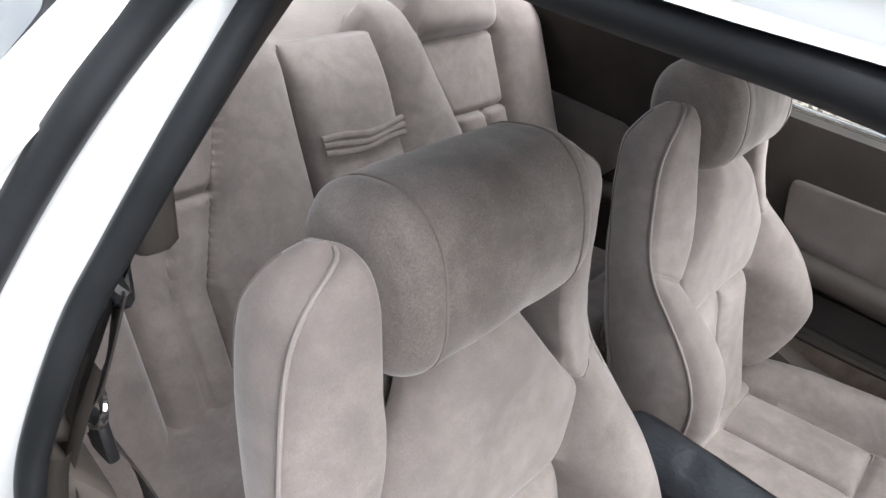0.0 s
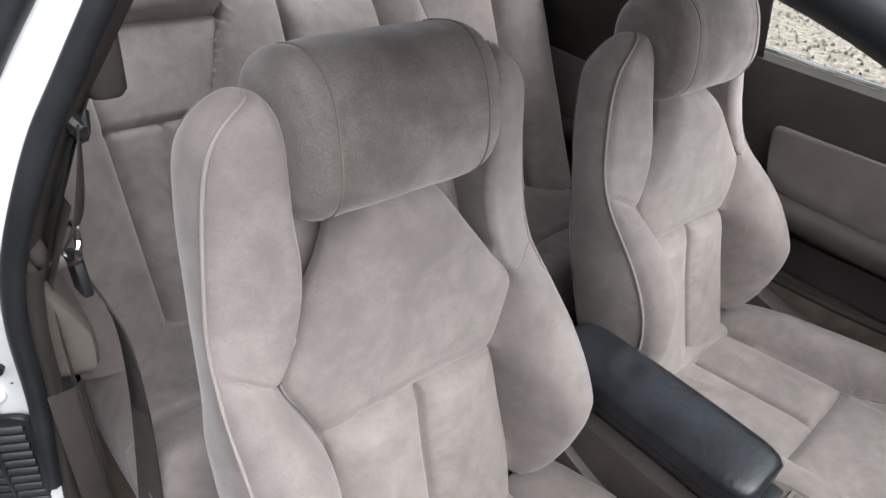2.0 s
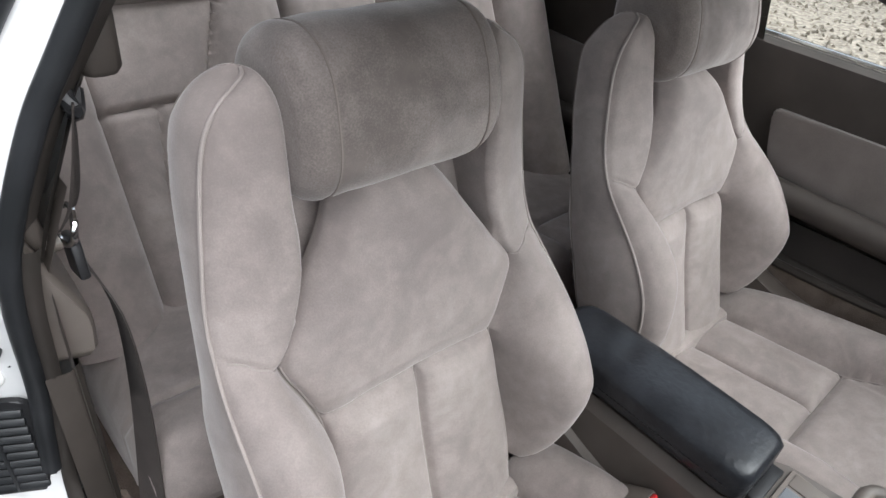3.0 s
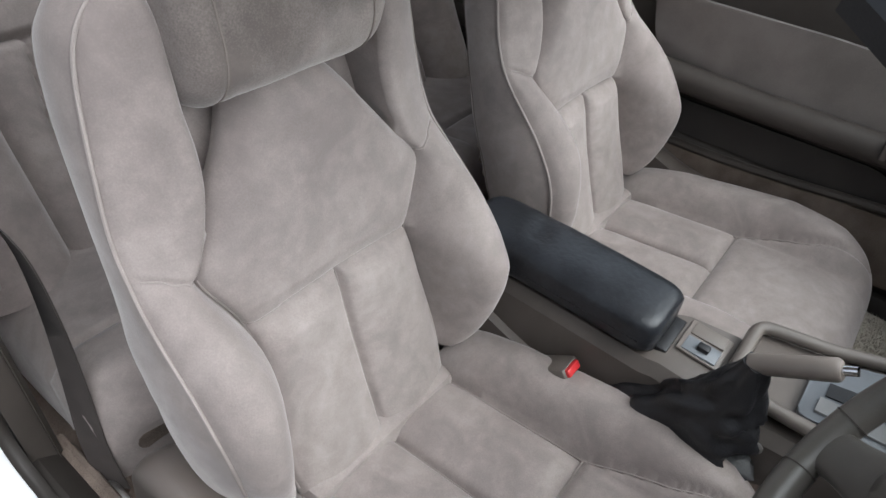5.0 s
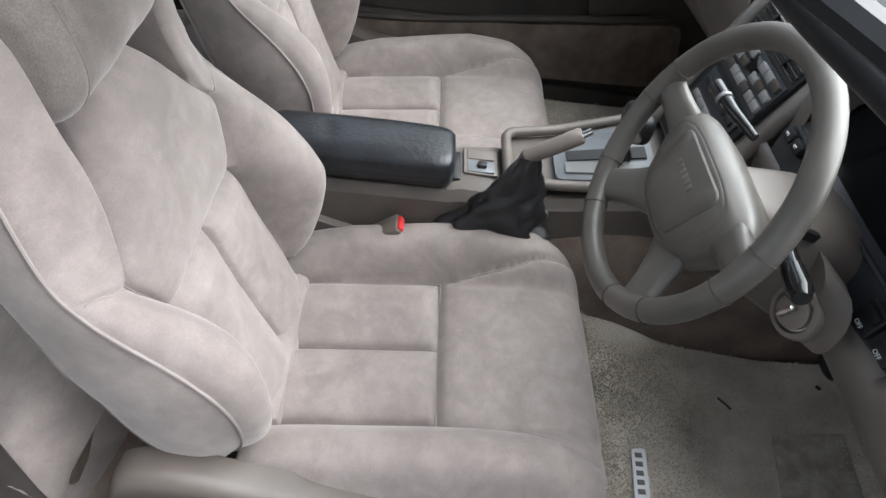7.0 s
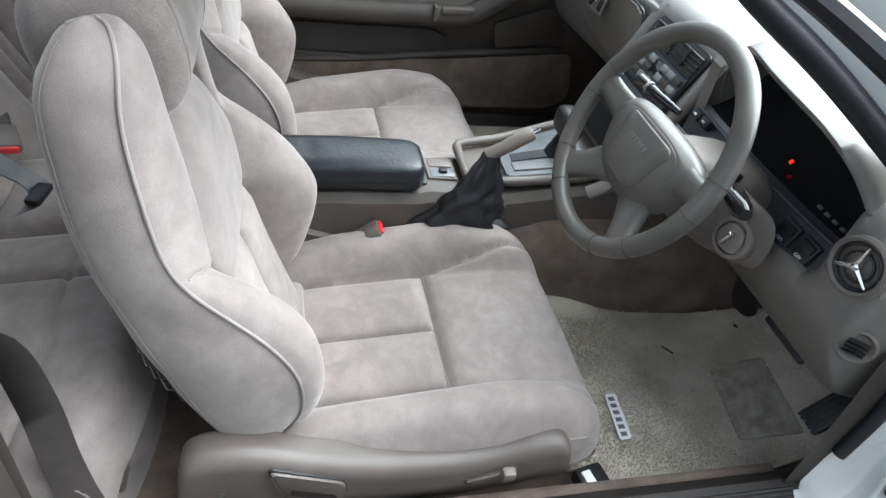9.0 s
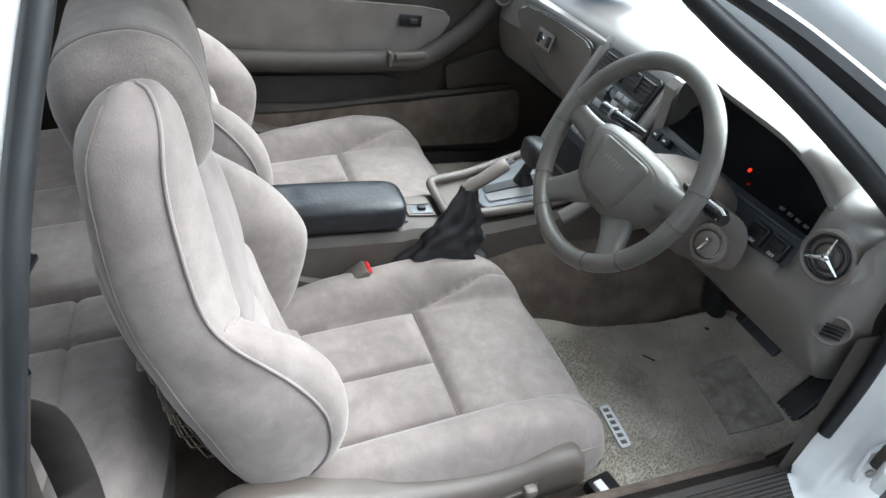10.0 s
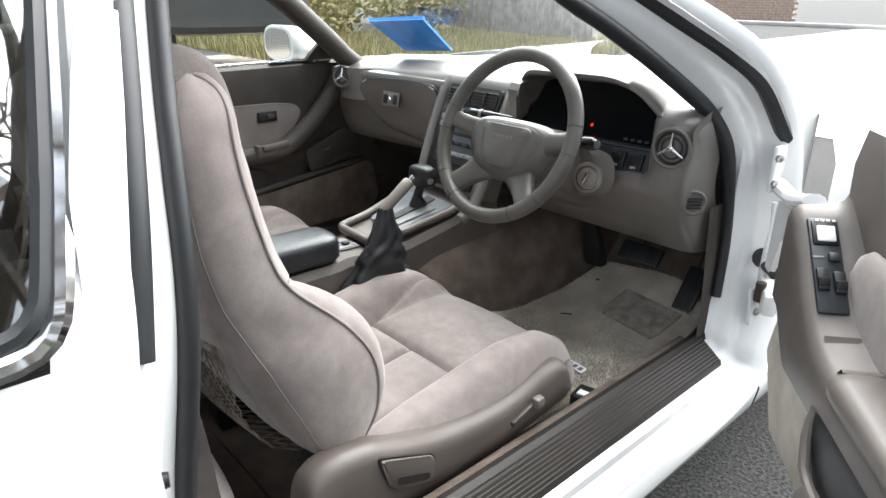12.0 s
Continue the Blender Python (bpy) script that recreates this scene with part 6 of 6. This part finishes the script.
part("speaker_grille", prism([(-0.668, p.x, p.y) for p in rounded([(-0.128, 0.628, 0), (0.035, 0.688, 0), (0.10, 0.62, 0), (0.09, 0.59, 0), (-0.11, 0.552, 0)], 0.012)], (1, 0, 0), 0.012, bevel=0.004), PLASTIC_DARK, pdoor, "dark speaker grille")
part("carpet_panel", prism([(-0.664, p.x, p.y) for p in rounded([(-0.95, 0.34, 0), (-0.95, 0.465, 0), (-0.25, 0.51, 0), (0.14, 0.555, 0), (0.17, 0.40, 0), (0.10, 0.365, 0)], 0.03)], (1, 0, 0), 0.01, bevel=0.004), CARPET, pdoor, "brown carpet lower panel")
part("belt_seal", box((-0.70, -0.46, 0.919), (0.012, 1.04, 0.008), 0.002), CHROME, pdoor, "bright window seal strip")
part("demister_slot", box((-0.684, -0.14, 0.9165), (0.016, 0.16, 0.004), 0.001), BLACK, pdoor)
for k in range(20):
    part("fin", box((-0.684, -0.214 + 0.0078 * k, 0.9185), (0.013, 0.002, 0.002), 0), PLASTIC_DARK, pdoor)
part("mirror_triangle", prism([(-0.66, -0.10, 0.92), (-0.655, 0.10, 0.92), (-0.625, -0.02, 1.02)], (-1, 0, 0), 0.02, bevel=0.004), PLASTIC_DARK, pdoor)
mirror = thing("door_mirror", (-0.80, -0.05, 0.965), "white door mirror outside the passenger window", "mirror")
part("housing", loft([[(-0.80 + x, y, 0.966 + z) for x, z in oval(0, 0, 0.095 * s, 0.056 * s, 32, 3.2)] for y, s in ((-0.12, 1.0), (-0.115, 1.04), (-0.08, 1.0), (-0.03, 0.85), (0.0, 0.5))]), PAINT, mirror, "white housing", sharp=50)
part("mirror_glass", loft([[(-0.80 + x, y, 0.966 + z) for x, z in oval(0, 0, 0.085, 0.047, 32, 3.2)] for y in (-0.1215, -0.1225)]), CHROME, mirror, "mirror glass")
part("mirror_foot", box((-0.715, -0.02, 0.93), (0.10, 0.06, 0.035), 0.01), PAINT, mirror)

# ---- driver door, standing open ----
DD, DM_ = Vector((0.616, -0.788, 0)), Vector((-0.788, -0.616, 0))
DQ = Vector((0.868, -0.010, 0))


def on_door(u, w, z):
    """A point of the open door: along it from its front, towards the cabin, up."""
    return DQ + DD * u + DM_ * w + Vector((0, 0, z))


DTURN = Matrix((DD, -DM_, (0, 0, 1))).transposed()
ddoor = thing("driver_door", tuple(on_door(0.5, -0.08, 0.55)), "open driver door with taupe trim and window switches", "car door")
part("door_skin", box(on_door(0.60, -0.17, 0.56), (1.12, 0.05, 0.66), 0.02, DTURN), PAINT, ddoor, "white outer skin")
part("front_edge", box(on_door(0.03, -0.145, 0.56), (0.03, 0.08, 0.60), 0.012, DTURN), PAINT, ddoor)
part("upper_panel", loft([[on_door(u, w, z) for w, z in ((-0.15, 0.93), (-0.11, 0.935), (-0.085, 0.92), (-0.075, 0.86), (-0.085, 0.70), (-0.085, 0.40))] for u in (-0.006, 0.01, 0.05, 0.3, 0.6, 1.05)], False, False), PLASTIC, ddoor, "taupe upper panel")
part("velour_insert", loft([[on_door(u, w, z) for w, z in oval(-0.074, 0.672, 0.014, 0.082 * s, 20, 3)] for u, s in ((0.105, 0.45), (0.115, 0.8), (0.14, 1), (0.5, 1.05), (0.95, 1.05))]), VELOUR, ddoor, "pale velour insert", sharp=60)
TOP = [(-0.02, 0.782), (0.0, 0.784), (0.02, 0.776), (0.163, 0.645), (0.20, 0.625), (0.30, 0.605), (0.9, 0.60)]


def ledge(u):
    return curve_table(TOP, u)


part("door_armrest", loft([[on_door(u, w, z) for w, z in ((-0.085, ledge(u) + 0.03), (-0.075, ledge(u) + 0.008), (-0.055, ledge(u)), (-0.005, ledge(u) - 0.002), (0.008, ledge(u) - 0.012), (0.012, ledge(u) - 0.03), (0.011, max(0.515, ledge(u) - 0.185)), (0.004, max(0.503, ledge(u) - 0.20)), (-0.02, max(0.497, ledge(u) - 0.206)))] for u in [-0.012 + 0.02 * k for k in range(48)]], False, False), PLASTIC, ddoor, "moulded armrest", sharp=45)
part("lower_panel", loft([[on_door(u + 0.6 * max(0, 0.50 - z) * max(0, 1 - u / 0.4), w, z) for w, z in ((-0.03, 0.585), (-0.004, 0.555), (0.006, 0.49), (0.0, 0.36), (-0.05, 0.28))] for u in (0.0, 0.05, 0.15, 0.5, 1.0)], False, False), MAT, ddoor, "tan carpet lower panel")
# No hollow is modelled; a black slab paints the pocket's shadow.
part("pocket_shadow", loft([[on_door(u, w, z) for w, z in oval(0.004, 0.485, 0.0105, 0.062 * s, 16, 3)] for u, s in ((0.262, 0.5), (0.270, 0.9), (0.29, 1), (0.9, 1))]), BLACK, ddoor, "black slab for the shadow in the pocket opening")
part("map_pocket", loft([[on_door(u, w, z) for w, z in oval(0.008, 0.385, 0.018, 0.058 * s, 16, 3)] for u, s in ((0.30, 0.4), (0.32, 0.9), (0.4, 1), (0.9, 1))]), PLASTIC, ddoor, "taupe map pocket")
part("pocket_rim", tube(spline([on_door(0.266, 0.008, 0.535), on_door(0.274, 0.016, 0.505), on_door(0.295, 0.022, 0.475), on_door(0.335, 0.026, 0.446), on_door(0.5, 0.027, 0.44), on_door(0.9, 0.027, 0.44)], 30), 0.0085, 8), PLASTIC, ddoor)
slope = math.atan2(0.645 - 0.767, 0.133)
STURN = DTURN @ Matrix.Rotation(-slope, 3, "Y")


def on_plate(a, w, h):
    """A point of the sloping switch plate: down the slope, across, proud."""
    return on_door(0.095, w, 0.708) + STURN @ Vector((a, 0, h))


swp = part("switch_plate", box(on_plate(0, -0.029, 0.0), (0.178, 0.050, 0.010), 0.005, STURN), GREY_PANEL, ddoor, "dark switch plate")
part("lock_knob_base", box(on_plate(-0.058, -0.029, 0.006), (0.046, 0.042, 0.006), 0.003, STURN), BLACK, swp)
part("mirror_pad", box(on_plate(-0.055, -0.029, 0.010), (0.030, 0.030, 0.006), 0.003, STURN), LENS, swp, "pale square pad")
part("lock_button", box(on_plate(-0.012, -0.038, 0.008), (0.016, 0.018, 0.008), 0.003, STURN), GREY_PANEL, swp)
for a, w in ((0.035, -0.042), (0.030, -0.016)):
    part("window_rocker", box(on_plate(a, w, 0.008), (0.040, 0.019, 0.008), 0.003, STURN), BLACK, swp, "black window switch")
    part("rocker_top", box(on_plate(a + 0.006, w, 0.013), (0.014, 0.018, 0.006), 0.002, STURN @ Matrix.Rotation(0.3, 3, "Y")), BLACK, swp)
for k in range(4):
    part("mark", box(on_plate(-0.081, -0.044 + 0.009 * k, 0.0095), (0.004, 0.006, 0.001), 0.0003, STURN), LABEL, swp)
part("mark", box(on_plate(-0.012, -0.014, 0.0056), (0.004, 0.018, 0.001), 0.0003, STURN), GREY_BUTTON, swp)
part("pull_cup", loft([[on_door(u, w, ledge(u) + 0.006 - dz) for w in (-0.06, -0.052, -0.03, -0.012, -0.004)] for u, dz in ((0.203, 0.0), (0.212, 0.012), (0.242, 0.02), (0.270, 0.012), (0.284, -0.006), (0.290, -0.004))], False, False), PLASTIC_PALE, ddoor, "shiny pull cup")
part("arm_pad", loft([[on_door(u, w, ledge(u) + z) for w, z in oval(-0.028, -0.01, 0.046 * s, 0.026 * s, 20, 3)] for u, s in ((0.289, 0.75), (0.298, 0.97), (0.32, 1.02), (0.6, 1.02), (0.9, 0.95))]), PLASTIC, ddoor, "padded arm rest", sharp=60)
part("pull_strap", tube(spline([on_door(0.34, -0.06, 0.68), on_door(0.38, -0.05, 0.72), on_door(0.46, -0.05, 0.73), on_door(0.52, -0.06, 0.70)], 16), 0.014, 10), PLASTIC_DARK, ddoor)
part("mirror_sail", prism([on_door(0.0, -0.10, 0.92), on_door(0.16, -0.10, 0.92), on_door(0.14, -0.13, 1.10), on_door(0.02, -0.12, 1.0)], -DM_, 0.02, bevel=0.004), PLASTIC_PALE, ddoor, "taupe mirror sail")
dglass = part("door_glass", prism([on_door(0.06, -0.135, 0.90), on_door(1.0, -0.135, 0.90), on_door(0.75, -0.15, 1.22), on_door(0.42, -0.15, 1.25), on_door(0.12, -0.14, 1.02)], -DM_, 0.004), GLASS, ddoor, "raised frameless window glass")
dglass.visible_shadow = False
part("belt_rubber", box(on_door(0.5, -0.125, 0.932), (1.05, 0.02, 0.014), 0.004, DTURN), RUBBER, ddoor)
hinge = part("upper_hinge", box((0.735, 0.262, 0.70), (0.010, 0.03, 0.10), 0.004), PAINT, ddoor, "white painted hinge")
part("hinge_plate", box((0.742, 0.190, 0.79), (0.012, 0.05, 0.10), 0.010), PAINT, hinge)
part("hinge_arm", tube(spline([(0.745, 0.20, 0.755), (0.78, 0.165, 0.748), (0.825, 0.11, 0.755), (0.87, 0.055, 0.775)], 14), [0.02] * 6 + [0.022] * 8, 10, flat=0.7), PAINT, hinge)
for z in (0.76, 0.815):
    part("bolt", lathe([(0.009, 0), (0.009, 0.006), (0.005, 0.008)], (0.748, 0.172, z), (0.9, -0.4, 0), 6), STEEL, hinge)
low_hinge = part("lower_hinge", box((0.738, 0.262, 0.56), (0.010, 0.03, 0.10), 0.004), PAINT, ddoor, "white painted hinge with rusty pin")
part("hinge_plate", box((0.745, 0.20, 0.47), (0.012, 0.05, 0.10), 0.008, Matrix.Rotation(0.25, 3, "X")), PAINT, low_hinge)
part("check_rod", tube([(0.750, 0.196, 0.715), (0.752, 0.192, 0.60), (0.750, 0.20, 0.47)], 0.007, 8), PAINT, low_hinge, "white painted rod")
part("gusset", prism(rounded([(0.765, 0.17, 0.73), (0.86, 0.05, 0.74), (0.86, 0.05, 0.70), (0.80, 0.13, 0.66), (0.775, 0.16, 0.55), (0.762, 0.175, 0.55)], 0.01), (0.8, 0.6, 0), 0.012, bevel=0.003), PAINT, low_hinge)
part("pin", tube([(0.762, 0.178, 0.49), (0.762, 0.178, 0.535)], 0.011, 10), BARK, low_hinge, "rusty hinge pin")
part("hinge_arm", box((0.775, 0.19, 0.50), (0.03, 0.11, 0.05), 0.008, Matrix.Rotation(0.5, 3, "Z")), PAINT, low_hinge)
part("bolt", lathe([(0.009, 0), (0.009, 0.006), (0.005, 0.008)], (0.752, 0.20, 0.452), (0.9, -0.4, 0), 6), STEEL, low_hinge)
stop = thing("rubber_buffer", (0.736, 0.233, 0.572), "black rubber bellows on the hinge pillar", "buffer")
part("bellows", tube([(0.725, 0.245, 0.572), (0.737, 0.228, 0.572), (0.745, 0.215, 0.572), (0.765, 0.19, 0.57), (0.79, 0.16, 0.57)], [0.022, 0.024, 0.016, 0.014, 0.012], 14), RUBBER, stop)

plug = thing("rail_end", (0.607, -0.232, 0.345), "small black seat rail end with a pale tab", "bracket")
part("shell", box((0.605, -0.225, 0.335), (0.05, 0.055, 0.03), 0.006, Matrix.Rotation(0.2, 3, "Z")), BLACK, plug)
part("tab", box((0.607, -0.236, 0.352), (0.026, 0.018, 0.006), 0.002, Matrix.Rotation(0.2, 3, "Z")), LENS, plug, "pale tab")

# ---- things in and outside the car ----
folder = thing("folder", (-0.42, 0.2, 0.95), "bright blue card folder leaning on the windscreen", "folder")
F = [Vector((-0.508, 0.195, 0.950)), Vector((-0.338, 0.250, 0.956)), Vector((-0.328, 0.122, 1.055)), Vector((-0.552, 0.083, 1.043))]
part("cover", prism(F, (F[1] - F[0]).cross(F[3] - F[0]), 0.006, bevel=0.001), BLUE, folder)
part("back_cover", prism([p + Vector((0.012, -0.014, -0.004)) for p in F], (F[1] - F[0]).cross(F[3] - F[0]), -0.004), BLUE, folder)
part("edge_binding", tube([F[3], F[2]], 0.006, 6), BLUE, folder)
glove = thing("rear_view_mirror", (-0.05, -0.05, 1.17), "black interior rear view mirror", "mirror")
part("shell", loft([[(-0.02 + x, y, 1.185 + z) for x, z in oval(0, 0, 0.11 * s, 0.032 * s, 24, 3)] for y, s in ((-0.10, 1.0), (-0.08, 1.02), (-0.05, 0.7))]), BLACK, glove)
part("stem", tube([(-0.02, -0.06, 1.195), (-0.02, -0.02, 1.225)], 0.008, 8), BLACK, glove)

# ---- surroundings ----
rnd = random.Random(11)


def blades(spots, h, w, mate, name, label):
    verts, faces = [], []
    for x, y, z in spots:
        a, hh = rnd.uniform(0, 6.28), h * rnd.uniform(0.5, 1.3)
        lx, ly = rnd.uniform(-0.5, 0.5) * hh, rnd.uniform(-0.5, 0.5) * hh
        dx, dy = w * math.cos(a), w * math.sin(a)
        n = len(verts)
        verts += [(x - dx, y - dy, z), (x + dx, y + dy, z), (x + 0.5 * lx + 0.6 * dx, y + 0.5 * ly + 0.6 * dy, z + 0.65 * hh), (x + 0.5 * lx - 0.6 * dx, y + 0.5 * ly - 0.6 * dy, z + 0.65 * hh), (x + lx, y + ly, z + hh)]
        faces += [(n, n + 1, n + 2, n + 3), (n + 3, n + 2, n + 4)]
    me = bpy.data.meshes.new(name)
    me.from_pydata(verts, [], faces)
    me.materials.append(mate)
    return tagged(new(name, me), label, "plants", kind="stuff")


def bank_spot(x0, x1, y0, y1):
    x, y = rnd.uniform(x0, x1), rnd.uniform(y0, y1)
    return (x, y, ground_z(x, y))


blades([bank_spot(-12.0, -5.7, 3.0, 10.5) for _ in range(12000)], 0.30, 0.007, GRASS, "dry_grass", "dry yellow-green grass on the bank")
blades([bank_spot(-6.5, -1.3, -4, 4.2) for _ in range(12000)], 0.03, 0.018, LITTER, "fallen_leaves", "dry fallen leaves covering the bank")


def clump(name, centres, mate, label, count, size):
    verts, faces = [], []
    for c, r in centres:
        for _ in range(count):
            d = Vector((rnd.gauss(0, 1), rnd.gauss(0, 1), rnd.gauss(0, 1))).normalized() * r * rnd.uniform(0.5, 1.05)
            p = Vector(c) + Vector((d.x, d.y, 0.75 * d.z))
            u = Vector((rnd.gauss(0, 1), rnd.gauss(0, 1), rnd.gauss(0, 1))).normalized()
            w = u.orthogonal().normalized()
            n = len(verts)
            s = size * rnd.uniform(0.6, 1.4)
            verts += [p - u * s, p + w * 0.5 * s, p + u * s, p - w * 0.5 * s]
            faces.append((n, n + 1, n + 2, n + 3))
    me = bpy.data.meshes.new(name)
    me.from_pydata(verts, [], faces)
    me.materials.append(mate)
    return tagged(new(name, me), label, "plants", kind="stuff")


# Added foliage above the bank, in place of a dark reflection in the glass.
clump("reflection_clump", [((-6.0 - 0.5 * (k % 3), -3.5 + 0.6 * k, 1.7 + 0.3 * ((k * 7) % 3)), 0.8) for k in range(14)], LEAF, "added dark foliage standing for a reflection in the window", 900, 0.05)
clump("undergrowth", [((-11.0 - 1.3 * (k % 3), 4.0 + 0.8 * k, 0.7), 0.9) for k in range(12)], GRASS, "pale dry undergrowth along the road", 700, 0.07)


def tree(base, height, seed, leafy):
    r = random.Random(seed)
    t = thing("roadside_tree", base, "bare dark roadside tree with many thin branches", "tree")
    trunk, twigs = bmesh.new(), bmesh.new()
    tips = []

    def grow(p, d, length, rad, depth):
        pts, q = [p], p
        for _ in range(4):
            d = (d + Vector((r.gauss(0, 0.13), r.gauss(0, 0.13), r.gauss(0.03, 0.08)))).normalized()
            q = q + d * length / 4
            pts.append(q)
        tube(pts, [rad * (1 - 0.12 * i) for i in range(5)], 6 if depth < 2 else 4, trunk if depth < 2 else twigs)
        if depth < 4:
            for _ in range(4):
                nd = (d + Vector((r.gauss(0, 0.6), r.gauss(0, 0.6), r.gauss(0.15, 0.35)))).normalized()
                grow(pts[r.choice((2, 3, 4))], nd, length * r.uniform(0.55, 0.8), rad * 0.55, depth + 1)
        else:
            tips.append(q)

    grow(Vector(base), Vector((0, 0, 1)), height * 0.4, height * 0.022, 0)
    part("trunk", trunk, BARK, t)
    part("branches", twigs, BARK, t)
    if leafy:
        c = clump("crown", [(p, 0.35) for p in tips[:: 2]], LEAF, "", 26, 0.07)
        del c["category"]
        c.parent, c.location = t, -Vector(base)


for k, b in enumerate(((2.9, -1.3, 0), (3.9, -0.6, 0), (3.6, -2.4, 0), (7.4, 0.4, 0))):
    tree(b, 6.5 + 0.6 * k, 20 + k, k == 3)
parked = thing("parked_car", (-5.4, 1.4, 0.22), "dark parked car standing on the leafy verge", "car")
PT = Matrix.Rotation(radians(-18), 3, "Z")
def beside(x, y, z):
    return Vector((-5.3, 1.1, 0.2)) + PT @ Vector((x, y, z))


part("lower_body", loft([[beside(x, y, z) for y, z in oval(0.55, 0.85, 0.85 * w, 0.36 * h, 28, 4)] for x, w, h in ((0.18, 0.86, 0.75), (0.12, 0.96, 0.92), (-0.1, 1.0, 1.0), (-2.6, 1.0, 1.0), (-2.9, 0.9, 0.8))]), PARKED_PAINT, parked, "dark body")
for y in (0.0, 1.15):
    tyre = part("tyre", lathe([(0.20, -0.10), (0.29, -0.105), (0.315, -0.08), (0.315, 0.08), (0.29, 0.105), (0.20, 0.10)], beside(-0.25, y, 0.31), PT @ Vector((0, 1, 0)), 28), RUBBER, parked, "dark tyre")
    part("wheel_disc", lathe([(0.20, -0.06), (0.20, 0.06), (0.06, 0.07)], beside(-0.25, y, 0.31), PT @ Vector((0, 1, 0)), 20), STEEL, tyre)
wall = thing("brick_wall", (-11.0, 23.0, 0), "low tan brick garden wall across the road", "wall")
for r in range(9):
    for k in range(26):
        part("brick", box((-14.2 + 0.24 * k + 0.12 * (r % 2), 22.5, 0.05 + 0.085 * r), (0.225, 0.11, 0.075), 0), BRICK, wall)
part("mortar", box((-11.2, 22.5, 0.39), (6.2, 0.09, 0.76), 0), CONCRETE, wall)
kerb = part("kerb", box((-9.5, 21.2, 0.06), (14, 0.18, 0.12), 0.02), CONCRETE)
tagged(kerb, "pale concrete kerb along the road", "kerb", kind="structure")
fence = thing("board_fence", (-11.0, 10.6, 0.2), "weathered grey board fence beyond the verge", "fence")
F0, F1 = Vector((-18.0, 12.4, 0)), Vector((-6.3, 9.2, 0))
FT = Matrix.Rotation(math.atan2(F1.y - F0.y, F1.x - F0.x), 3, "Z")
for k in range(60):
    p = F0.lerp(F1, (k + 0.5) / 60)
    part("board", box(p + Vector((0, 0, 1.0 + 0.02 * math.sin(7 * k))), (0.185, 0.022, 1.6), 0.004, FT, 1), FENCE, fence)
for z in (0.5, 1.5):
    part("rail", box(F0.lerp(F1, 0.5) + Vector((0.01, 0.04, z)), ((F1 - F0).length, 0.05, 0.09), 0.004, FT, 1), FENCE, fence)
